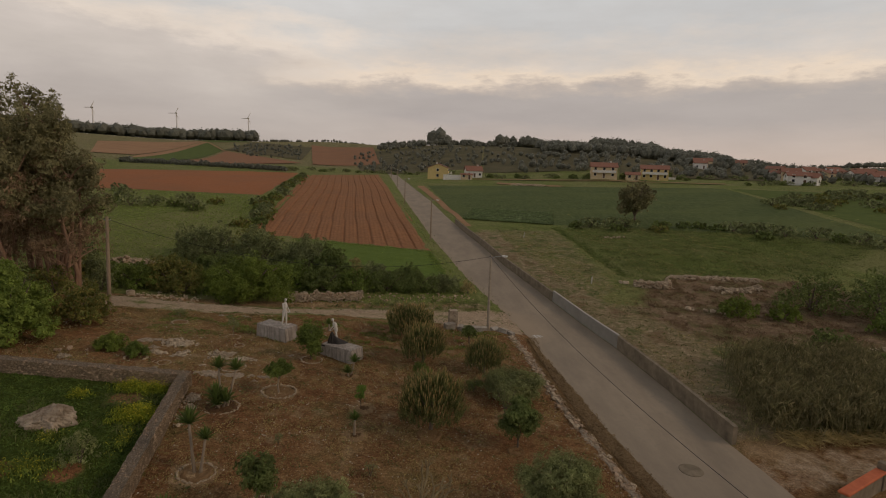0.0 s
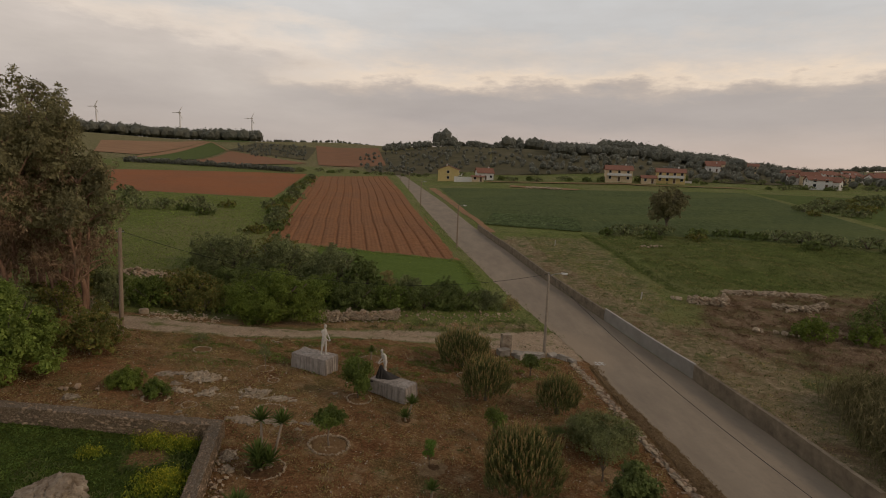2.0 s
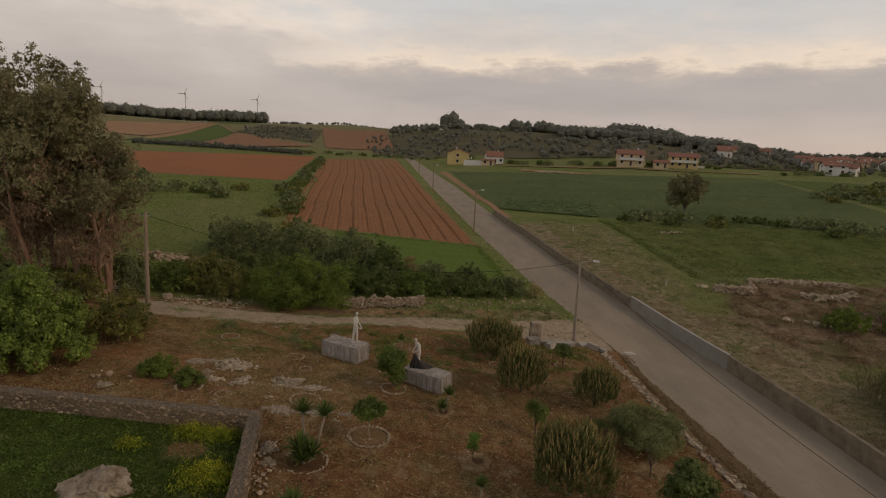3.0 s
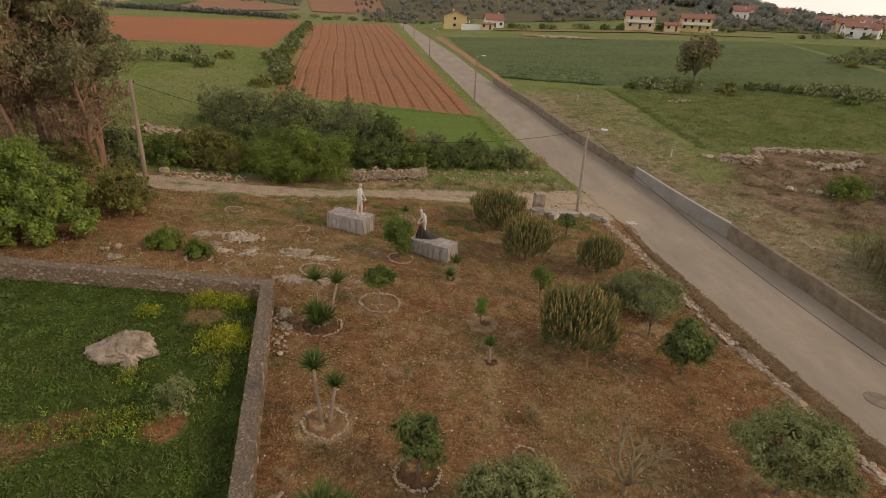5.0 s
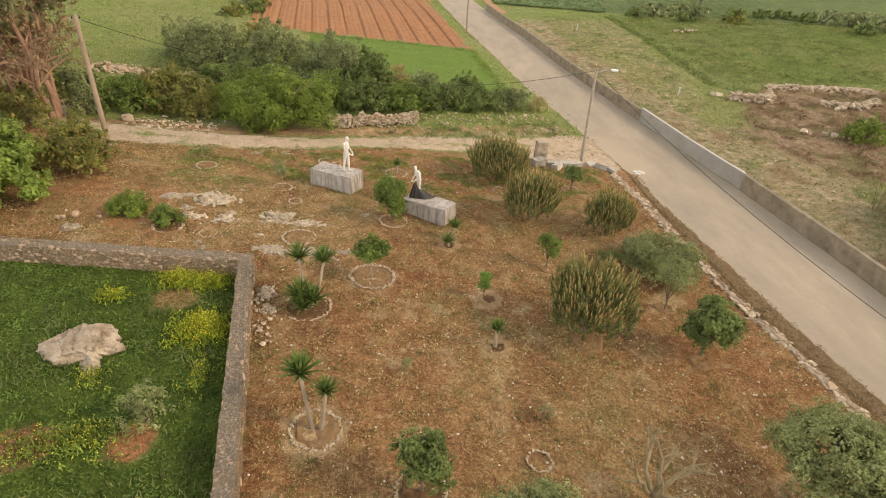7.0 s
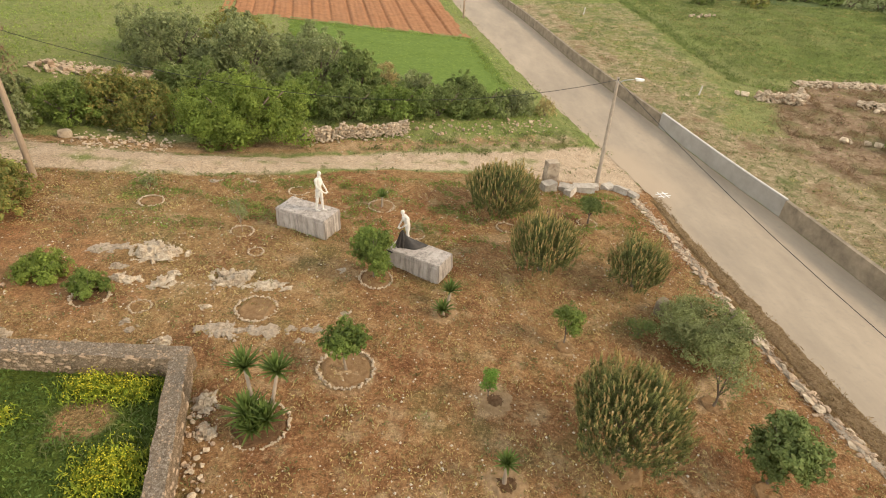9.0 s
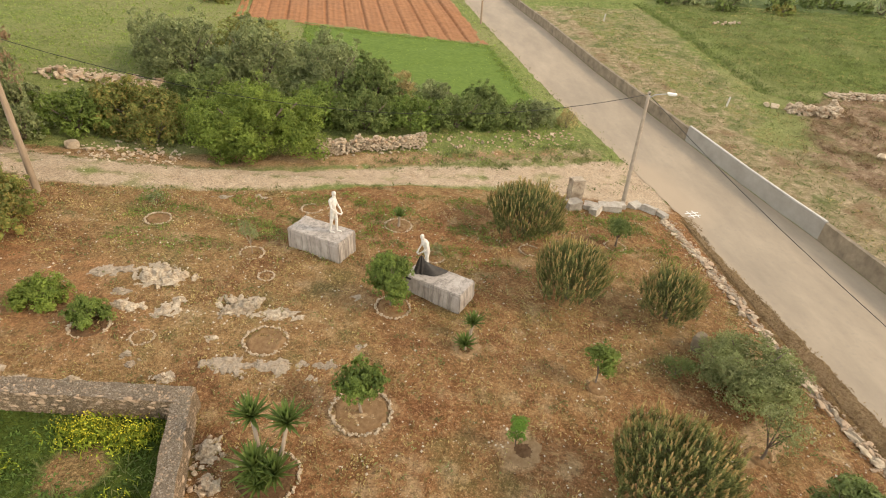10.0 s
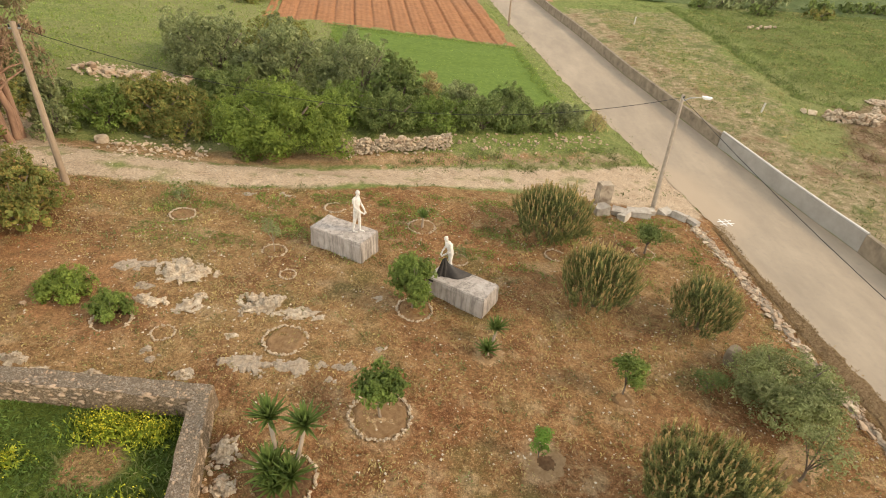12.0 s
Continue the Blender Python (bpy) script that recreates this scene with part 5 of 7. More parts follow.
    tagged(part("rubble_fill", mesh_np("rubble_fill", v.reshape(-1, 3), f.reshape(-1, 3), material), parent, "small broken stones"), kind="stuff")


RUBBLE = heap("rubble_wall", (-9, 51), along([(-12.2, 50.6), (-5.4, 53.2)], 0.23, 0.08, 5, 2, 0.22), PALE_STONES + PALE_STONES + STONES, 6, "tumbled drystone wall beside the dirt track", "rubble wall", (0.14, 0.30), 5, 0.17)
stone_fill(RUBBLE, [(-12.3, 50.5), (-5.3, 53.2)], 1300, 0.55, 1.05, (0.10, 0.28), 61)
TRACKSIDE = heap("rubble_wall", (-21, 49), along([(-26, 48.2), (-20.4, 48.4)], 0.22, 0.7, 7), PALE_STONES + STONES, 8, "scattered fieldstones along a dirt track", "rubble", (0.12, 0.42))
HEDGE_STONES = heap("rubble_wall", (-1, 54.6), along([(-4.8, 53.4), (6.2, 57.2)], 0.55, 0.6, 9), PALE_STONES + STONES, 10, "scattered stones under a hedge", "rubble", (0.12, 0.36))
MEADOW_WALL = heap("rubble_wall", (-30, 60), along([(-34, 59.6), (-24, 58.6)], 0.4, 0.6, 11, 2, 0.5), PALE_STONES + STONES, 12, "low broken drystone wall in the meadow", "rubble wall", (0.3, 0.8), 1, 0.14)
heap("rubble_wall", (-24, 71), along([(-26, 71), (-22.5, 71)], 0.5, 0.2, 13), PALE_STONES, 14, "few grey stones in the green meadow", "rubble", (0.3, 0.6))
heap("stone_pile", (-12.0, 27.6), along([(-12.2, 28.7), (-11.4, 25.4)], 0.05, 0.42, 15), PALE_STONES + STONES, 16, "loose stones at foot of a rubble wall", "rubble", (0.06, 0.22))
heap("stone_pile", (-22.2, 33.5), along([(-22.9, 33.4), (-21.2, 33.6)], 0.3, 0.4, 17), STONES, 18, "small heap of brown stones", "rubble", (0.2, 0.45))
RUIN_WALL = heap("ruined_wall", (29, 63.5), along([(27.6, 64.0), (31.2, 62.8), (31.8, 64.4)], 0.28, 0.1, 19, 2, 0.3), STONES + PALE_STONES, 20, "low ruined drystone wall on a dug site", "ruin", (0.3, 0.5), 4, 0.18)
heap("ruined_wall", (26.3, 65.2), along([(25.8, 65.6), (26.9, 64.6)], 0.4, 0.1, 21), PALE_STONES, 22, "grey upright stones of ruined wall", "ruin", (0.4, 0.65))
RUIN_LINE = heap("ruined_wall", (38, 66), along([(33.5, 67.8), (45, 66.4)], 0.3, 0.5, 23), STONES + PALE_STONES, 24, "line of grey ruined stonework", "ruin", (0.25, 0.6))
RUIN_FOOT = heap("ruined_wall", (39.5, 61.6), along([(37.5, 61.4), (42, 62.6)], 0.5, 0.3, 25), PALE_STONES, 26, "stone footings on a dug site", "ruin", (0.4, 0.8))
heap("ruined_wall", (32, 54.5), along([(29.6, 55.4), (33.6, 54.0)], 0.5, 0.2, 27), PALE_STONES, 28, "stone footings near a bush", "ruin", (0.3, 0.6))
heap("ruined_wall", (43, 44), along([(40, 44.5), (47, 43)], 0.5, 0.4, 29), PALE_STONES, 30, "grey stones on bare ground", "ruin", (0.3, 0.7))
heap("stone_pile", (34, 91), along([(32.5, 91), (36, 91)], 0.5, 0.5, 31), PALE_STONES, 32, "heap of grey stones in meadow", "rubble", (0.4, 0.8))

stone_fill(TRACKSIDE, [(-26, 48.0), (-23, 48.2), (-19.8, 48.0)], 170, 2.0, 0.10, (0.06, 0.24), 62)
stone_fill(HEDGE_STONES, [(-4.8, 53.3), (0.5, 54.8), (6.2, 57.0)], 160, 1.6, 0.12, (0.06, 0.26), 69, M_WALL)
stone_fill(MEADOW_WALL, [(-34, 60.2), (-29, 59.2), (-24, 58.6)], 420, 1.5, 0.26, (0.14, 0.40), 63)
stone_fill(RUIN_WALL, [(27.4, 64.0), (31.2, 63.0), (31.8, 64.6)], 700, 0.45, 0.95, (0.16, 0.4), 64)
stone_fill(RUIN_LINE, [(33.5, 67.6), (39, 67.4), (45, 66.4)], 500, 0.8, 0.35, (0.14, 0.42), 65)
stone_fill(RUIN_FOOT, [(36.5, 62.6), (40, 61.8), (43, 63.2)], 420, 0.7, 0.6, (0.16, 0.45), 66)
FAR_PILE = heap("stone_pile", (42, 214), along([(38, 216), (47, 209)], 0.6, 0.6, 33), PALE_STONES, 34, "far heap of rubble on bare tan ground", "rubble", (0.5, 1.1))
stone_fill(FAR_PILE, [(36, 217), (48, 208)], 260, 1.6, 0.9, (0.3, 0.8), 67)


# kerb of flat slabs between garden and lane
def kerb(line, seed):
    g2 = np.random.default_rng(seed)
    ob = thing("stone_kerb", (line[0][0], line[0][1], Z(*line[0])), label="line of pale flat slabs edging the garden", category="kerb")
    ox, oy, oz = ob.matrix_basis.translation
    bed = []
    for (ax, ay), (bx, by) in zip(line, line[1:]):
        ln = math.hypot(bx - ax, by - ay)
        dx, dy = (bx - ax) / ln, (by - ay) / ln
        ang = math.degrees(math.atan2(dy, dx))
        n = int(ln / 0.2)
        for i in range(n):
            x, y = ax + dx * ln * i / n, ay + dy * ln * i / n
            lo, hi = -0.27 + 0.2 * noise.noise((x * 1.7, y * 1.7, 1)), 0.27 + 0.2 * noise.noise((x * 1.7, y * 1.7, 5))
            for s in range(7):
                o = lo + (hi - lo) * s / 6
                px, py = x - dy * o, y + dx * o
                bed.append((px - ox, py - oy, float(land_fine(np.array(px), np.array(py))) - oz + (0.03 + 0.06 * noise.noise((px * 3.5, py * 3.5, 2)) + 0.04 * noise.noise((px * 9, py * 9, 4)) if 0 < s < 6 else -0.08)))
        t = 0.0
        while t < ln:
            s = g2.uniform(0.14, 0.5)
            for o in (-0.24, 0.0, 0.24):
                if g2.uniform() < 0.5:
                    continue
                o += g2.uniform(-0.07, 0.07)
                x, y = ax + dx * (t + s / 2) - dy * o, ay + dy * (t + s / 2) + dx * o
                q = part("slab", (PALE_STONES if g2.uniform() < 0.7 else STONES)[int(g2.integers(8))], ob)
                q.matrix_basis = pose(x - ox, y - oy, Z(x, y) - oz + 0.0, g2.uniform(-6, 6), g2.uniform(-6, 6), ang + g2.uniform(-20, 20)) @ Matrix.Diagonal((s * g2.uniform(0.9, 1.3), g2.uniform(0.16, 0.36), g2.uniform(0.10, 0.18), 1))
            t += s * g2.uniform(0.85, 1.1)
    m = len(bed) // 7
    f = [(i * 7 + s, i * 7 + s + 1, i * 7 + s + 8, i * 7 + s + 7) for i in range(m - 1) for s in range(6)]
    part("mortar_bed", pieces_mesh("mortar_bed", [(bed, f)], M_SCREE, False), ob, "crumbling pale mortar")
    return ob


KERB_LINE = [(8.9, 45.2), (9.5, 40.5), (9.75, 36), (10.05, 32), (10.4, 28.5), (10.9, 25.4), (11.3, 21), (11.8, 16)]
stone_fill(kerb(KERB_LINE, 3), KERB_LINE, 1000, 0.55, 0.06, (0.06, 0.2), 68, M_WALL)


def slab_block(x, y, sx, sy, sz, rz, tilt=0.0, label="grey rough-cut stone block near the lane", material=M_CUTSTONE):
    bm = box_bm(sx, sy, sz)
    bmesh.ops.subdivide_edges(bm, edges=bm.edges[:], cuts=3, use_grid_fill=True)
    for v in bm.verts:
        v.co += Vector((noise.noise(v.co * 2 + Vector((x, y, 1))), noise.noise(v.co * 2 + Vector((y, 3, x))), noise.noise(v.co * 2 + Vector((5, x, y))))) * 0.06
    ob = new("stone_block", mesh_bm("stone_block", bm, material))
    ob.matrix_basis = pose(x, y, Z(x, y) - 0.07, tilt, 0, rz)
    return tagged(ob, label, "stone block", "stone blocks")


slab_block(3.7, 46.6, 0.78, 0.66, 1.65, 10, 0, "tall upright brown gatepost stone", M_BOULDER)
for q in ((3.35, 45.5, 0.9, 0.7, 0.6, 20, 0), (4.5, 45.7, 0.85, 0.6, 0.45, -25, 8), (4.75, 45.3, 0.9, 0.5, 0.42, 50, -12), (5.75, 45.9, 1.3, 0.6, 0.4, -8, 0), (6.3, 46.3, 1.1, 0.5, 0.35, 5, 4), (7.6, 46.6, 0.8, 0.6, 0.4, 30, 10), (8.3, 46.1, 0.9, 0.45, 0.4, -45, -10), (8.9, 45.7, 0.9, 0.4, 0.3, -60, 0)):
    slab_block(*q)


# ---- plants ----
def crown_points(lobes, count, g2, shell=0.55):
    """Points and outward ways inside lobes (x, y, z, rx, ry, rz), thick near the skin."""
    vol = np.array([l[3] * l[4] * l[5] for l in lobes]) ** 0.7
    pick = g2.choice(len(lobes), count, p=vol / vol.sum())
    L = np.array(lobes)[pick]
    d = g2.normal(size=(count, 3))
    d /= np.linalg.norm(d, axis=1, keepdims=True)
    d[:, 2] = np.where(d[:, 2] < -0.5, -d[:, 2] * 0.6, d[:, 2])
    r = (shell + (1 - shell) * g2.uniform(0, 1, (count, 1)) ** 0.6) * (1 + 0.10 * g2.normal(size=(count, 1)))
    return L[:, :3] + d * L[:, 3:] * r, d


def sprig_points(lobes, count, g2, sprig, per=26, low=-0.35):
    """Leaves gathered in sprigs about sprig metres across that stand on the lobes' skins: points and outward ways."""
    L = np.array(lobes)
    area = (L[:, 3] * L[:, 4] + L[:, 3] * L[:, 5] + L[:, 4] * L[:, 5]) ** 0.9
    m = max(8, count // per)
    own = g2.choice(len(L), m, p=area / area.sum())
    d = g2.normal(size=(m, 3))
    d /= np.linalg.norm(d, axis=1, keepdims=True)
    d[:, 2] = np.where(d[:, 2] < low, -d[:, 2], d[:, 2])
    at = L[own, :3] + d * L[own, 3:] * (1.02 - 0.42 * g2.uniform(size=(m, 1)) ** 2.2) * (1 + 0.07 * g2.normal(size=(m, 1)))
    which = np.repeat(np.arange(m), per)
    e = d[which] * 0.75 + g2.normal(size=(m * per, 3)) * 0.62 + np.array([0, 0, 0.18])
    e /= np.linalg.norm(e, axis=1, keepdims=True)
    size = sprig * 0.5 * g2.uniform(0.6, 1.45, m)[which][:, None]
    return at[which] + e * size * g2.uniform(0.45, 1.0, (m * per, 1)), e


def inner_leaves(lobes, count, leaf, g2, parent, material):
    """The close older leaves inside a thick plant, broad and turned outwards."""
    L = np.array(lobes)
    area = (L[:, 3] * L[:, 4] + L[:, 3] * L[:, 5] + L[:, 4] * L[:, 5])
    own = g2.choice(len(L), count, p=area / area.sum())
    d = g2.normal(size=(count, 3))
    d /= np.linalg.norm(d, axis=1, keepdims=True)
    c = L[own, :3] + d * L[own, 3:] * g2.uniform(0.45, 0.86, (count, 1))
    c[:, 2] = np.maximum(c[:, 2], 0.03)
    v, f = leaves_np(c, np.cross(d, g2.normal(size=d.shape)), leaf[0] * g2.uniform(1.1, 2.0, count), leaf[1] * g2.uniform(1.5, 2.8, count), 0.1, d)
    return tagged(part("inner_foliage", mesh_np("inner_foliage", v, f, material), parent), kind="stuff")


def lobes_round(w, h, z0, n, seed, flat=1.0, spread=1.0):
    """Lobes filling a crown w wide and h high that begins at z0."""
    g2 = np.random.default_rng(seed)
    out = [(0, 0, z0 + h * 0.48, w * 0.33, w * 0.33, h * 0.42)]
    for i in range(n):
        a, e = 2.4 * i + g2.uniform(-0.5, 0.5), g2.uniform(0.15, 0.85)
        s = math.sin(math.pi * (0.15 + 0.75 * e)) * g2.uniform(0.72, 1.08) * spread
        k = g2.uniform(0.17, 0.27) * (9 / max(9, n)) ** 0.5
        out.append((math.cos(a) * w * 0.32 * s, math.sin(a) * w * 0.32 * s * flat, z0 + h * (0.12 + 0.74 * e), w * k, w * k, h * k * 0.9))
    return out


def limbs(height, spread, n, r, seed, fork=0.4, lean=(0, 0)):
    """Trunk with rising limbs."""
    g2 = np.random.default_rng(seed)
    b = height * fork
    bend = g2.uniform(-0.06, 0.06, 2)
    out = [tube_np([(0, 0, -0.1), (bend[0] * b + lean[0] * 0.4, bend[1] * b + lean[1] * 0.4, b * 0.5), (lean[0], lean[1], b)], [r * 1.25, r, r * 0.85], 8)]
    for i in range(n):
        a = 6.283 * i / n + g2.uniform(-0.4, 0.4)
        s, top = spread * g2.uniform(0.55, 1.0), height * g2.uniform(0.75, 1.0)
        m = (lean[0] + math.cos(a) * s * 0.5, lean[1] + math.sin(a) * s * 0.5, b + (top - b) * 0.55)
        e = (lean[0] + math.cos(a) * s, lean[1] + math.sin(a) * s, top)
        out.append(tube_np([(lean[0], lean[1], b * 0.95), m, e], [r * 0.62, r * 0.4, r * 0.12], 6))
        for _ in range(2):
            b2 = a + g2.uniform(-0.9, 0.9)
            out.append(tube_np([m, (m[0] + math.cos(b2) * s * 0.45, m[1] + math.sin(b2) * s * 0.45, m[2] + (top - b) * g2.uniform(0.2, 0.45))], [r * 0.3, r * 0.07], 5))
    return out


def tree(name, x, y, height, width, base, material, seed, label, leaves=3500, leaf=(0.13, 0.06), category="tree", bark=None, n=9, group="", trunk=0.07, shell=0.5, lean=(0, 0), squash=1.0):
    """base: the height where the crown begins."""
    g2 = np.random.default_rng(seed)
    ob = thing(name, (x, y, Z(x, y)), g2.uniform(0, 360) if squash == 1.0 and lean == (0, 0) else 0, label, category, group)
    part("trunk", pieces_mesh("trunk", limbs(height * 0.86, width * 0.36, 5, trunk, seed, min(0.5, max(0.12, base / height)), lean), bark or M_BARK), ob)
    lb = [(a + lean[0], b + lean[1], c, d, e, f) for a, b, c, d, e, f in lobes_round(width, height - base, base, n, seed, squash)]
    if leaves > 2500:
        c, d = sprig_points(lb, leaves, g2, min(0.42, 0.07 * width + 0.12), 18, -0.6)
        inner_leaves(lb, leaves // 4, leaf, g2, ob, material)
    else:
        c, d = crown_points(lb, leaves, g2, shell)
    w = np.cross(d, g2.normal(size=d.shape)) + d * 0.5
    v, f = leaves_np(c, w, leaf[0] * g2.uniform(0.7, 1.3, len(c)), leaf[1] * g2.uniform(0.7, 1.3, len(c)), 0.12, d + np.array([0, 0, 0.5]))
    part("crown", mesh_np("crown", v, f, material), ob)
    return ob


def bush(name, x, y, w, h, material, seed, label, leaves=4000, leaf=(0.16, 0.08), category="bush", n=12, deep=1.0, group="", rz=0.0, dense=True):
    """A bush down to the ground; deep: its depth as a share of its width."""
    g2 = np.random.default_rng(seed)
    leaf = (leaf[0] * 0.8, leaf[1] * 0.8) if dense else leaf
    ob = thing(name, (x, y, Z(x, y)), rz, label, category, group)
    stems = [tube_np([(0, 0, -0.1), (math.cos(a) * w * 0.12, math.sin(a) * w * 0.12 * deep, h * 0.4), (math.cos(a) * w * 0.28, math.sin(a) * w * 0.28 * deep, h * 0.75)], [0.05 * w / 3, 0.035 * w / 3, 0.012 * w / 3], 4) for a in np.linspace(0, 5.6, 5)]
    part("stem", pieces_mesh("stem", stems, M_BARK), ob)
    lb = [(0, 0, h * 0.32, w * 0.33, w * 0.33 * deep, h * 0.42)]
    m = int(n * 2.0)
    for i in range(m):
        a, e = 2.4 * i + g2.uniform(-0.5, 0.5), (i + 0.5) / m
        r = 0.40 * math.sqrt(1 - (1 - e) ** 2) * g2.uniform(0.78, 1.10)
        k = g2.uniform(0.08, 0.17) * min(1.0, (14 / n) ** 0.4)
        lb.append((math.cos(a) * w * r, math.sin(a) * w * r * deep, max(h * 0.10, h * 0.80 * (1 - e) ** 0.8 * g2.uniform(0.72, 1.16)), w * k, w * k * max(0.6, deep), max(0.2, min(w * k, h * k * 2.4))))
    if dense:
        c, d = sprig_points(lb, int(leaves * 0.8), g2, min(0.85, 0.04 * w + 0.30), 52)
        inner_leaves(lb, leaves // 4, leaf, g2, ob, material)
    else:
        c, d = crown_points(lb, int(leaves * 0.5), g2, 0.72)
    c[:, 2] = np.abs(c[:, 2])
    wv = np.cross(d, g2.normal(size=d.shape)) + d * 0.6
    v, f = leaves_np(c, wv, leaf[0] * g2.uniform(0.7, 1.35, len(c)), leaf[1] * g2.uniform(0.7, 1.35, len(c)), 0.1, d + np.array([0, 0, 0.6]))
    part("foliage", mesh_np("foliage", v, f, material), ob)
    return ob


def pine_shrub(x, y, w, h, base, seed, label, shoots=0.4, tufts=420):
    """A rounded low pine: upright brushes of needles, shade inside by darker colour, many with tan shoots."""
    g2 = np.random.default_rng(seed)
    ob = thing("pine_tree", (x, y, Z(x, y)), g2.uniform(0, 360), label, "pine tree", "low pines")
    part("trunk", pieces_mesh("trunk", limbs(h * 0.8, w * 0.38, 7, 0.10, seed, 0.2), M_BARK), ob)
    # brushes on an uneven round skin, evenly spread
    n = np.arange(tufts)
    up_part = 1 - 1.45 * (n + 0.5) / tufts
    az = n * 2.39996 + g2.normal(size=tufts) * 0.12
    fl = np.sqrt(np.clip(1 - up_part ** 2, 0, 1))
    d = np.stack([fl * np.cos(az), fl * np.sin(az), up_part], 1)
    lump = np.array([noise.noise(Vector(q) * 2.3 + Vector((seed, 0, 0))) + 0.6 * noise.noise(Vector(q) * 5 + Vector((0, seed, 0))) for q in d])
    r = (0.86 + 0.30 * lump + 0.05 * g2.normal(size=tufts))[:, None]
    mid = base + (h - base) * 0.45
    c = d * r * np.array([w / 2, w / 2, (h - base) * 0.52]) + np.array([0, 0, mid]) - np.array([0, 0, 0.28])
    up = np.array([0, 0, 1.0])
    axis = d * 0.32 + up * 0.95 + g2.normal(size=d.shape) * 0.07
    axis /= np.linalg.norm(axis, axis=1, keepdims=True)
    size = g2.uniform(0.75, 1.25, tufts)

    def brush(t0, t1, k, spread, ln, wd, bias):
        t = np.tile(np.linspace(t0, t1, k), tufts)[:, None] * np.repeat(size, k)[:, None]
        ax = np.repeat(axis, k, 0)
        cc = np.repeat(c, k, 0) + ax * t + g2.normal(size=(tufts * k, 3)) * 0.02
        way = ax * bias + g2.normal(size=ax.shape) * spread
        return leaves_np(cc, way, ln * g2.uniform(0.7, 1.2, len(cc)), wd)

    # foot of each brush in the darker tone, painting the gaps between brushes
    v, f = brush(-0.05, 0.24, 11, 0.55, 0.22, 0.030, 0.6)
    tagged(part("old_needles", mesh_np("old_needles", v, f, M_NEEDLE_SHADED), ob, "lower needles with shade in their colour"), kind="stuff")
    v, f = brush(0.18, 0.46, 13, 0.34, 0.18, 0.026, 0.85)
    tagged(part("foliage", mesh_np("foliage", v, f, M_NEEDLE), ob), kind="stuff")
    # inner fill takes the same shade-darkened colour
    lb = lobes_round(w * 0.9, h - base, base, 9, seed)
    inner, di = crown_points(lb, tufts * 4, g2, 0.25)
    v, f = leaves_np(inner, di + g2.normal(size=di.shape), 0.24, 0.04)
    tagged(part("inner_foliage", mesh_np("inner_foliage", v, f, M_NEEDLE_SHADED), ob), kind="stuff")
    sel = np.where((g2.uniform(size=tufts) < shoots) & (d[:, 2] > -0.15))[0]
    m = 8
    ax = np.repeat(axis[sel], m, 0)
    cc = np.repeat(c[sel] + axis[sel] * (0.42 * size[sel])[:, None], m, 0) + ax * np.tile(np.linspace(0, 0.16, m), len(sel))[:, None]
    v, f = leaves_np(cc, ax + g2.normal(size=ax.shape) * 0.22, 0.19, 0.052)
    tagged(part("new_growth", mesh_np("new_growth", v, f, M_SHOOT), ob, "tan upright new shoots"), kind="stuff")
    return ob


def sword_leaf(step, steps, droop=0.22):
    """One stiff sword leaf 0.5 long, from upright (step 0) to nearly level."""
    el = math.radians(86 - 74 * step / steps)
    v, f = [], []
    side, p, e = Vector((0, 1, 0)), Vector((0, 0, 0)), el
    for j in range(4):
        w = 0.07 * (0.75, 1.0, 0.7, 0.03)[j] * 0.5
        v += [tuple(p + side * w), tuple(p + Vector((0, 0, -w * 0.5))), tuple(p - side * w)]
        p = p + Vector((math.cos(e), 0, math.sin(e))) * 0.5 / 3
        e -= droop * (0.15 + 0.22 * math.cos(el))
    for j in range(3):
        for q in range(2):
            f.append((j * 3 + q, j * 3 + q + 1, j * 3 + q + 4, j * 3 + q + 3))
    return pieces_mesh("leaf", [(v, f)], M_YUCCA, False)


SWORDS = [sword_leaf(k, 16) for k in range(17)]


def yucca(x, y, stems, seed, label):
    """stems: (dx, dy, trunk height, rosette radius)."""
    g2 = np.random.default_rng(seed)
    ob = thing("yucca", (x, y, Z(x, y)), label=label, category="yucca", group="yuccas")
    for dx, dy, h, r in stems:
        tip = (dx, dy, h)
        if h > 0.15:
            part("trunk", pieces_mesh("trunk", [tube_np([(dx * 0.35, dy * 0.35, -0.08), (dx * 0.7, dy * 0.7, h * 0.5), tip], [0.085, 0.06, 0.055], 9)], M_PALEBARK), ob, "pale bare stem")
        for k in range(54):
            step = min(16, max(0, int(k / 54 * 16 + g2.uniform(-1.2, 1.2))))
            s = r / 0.5 * g2.uniform(1.0, 1.3)
            part("leaf", SWORDS[step], ob, "", pose(dx, dy, h, 0, 0, 137.5 * k + g2.uniform(-8, 8)) @ Matrix.Diagonal((s, s, s, 1)))
    return ob


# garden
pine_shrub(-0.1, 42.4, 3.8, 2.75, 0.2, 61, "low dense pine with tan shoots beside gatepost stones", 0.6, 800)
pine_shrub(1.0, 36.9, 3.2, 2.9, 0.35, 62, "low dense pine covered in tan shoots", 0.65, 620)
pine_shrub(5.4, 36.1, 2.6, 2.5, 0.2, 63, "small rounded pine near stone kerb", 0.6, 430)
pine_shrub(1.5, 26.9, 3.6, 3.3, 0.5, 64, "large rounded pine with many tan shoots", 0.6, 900)
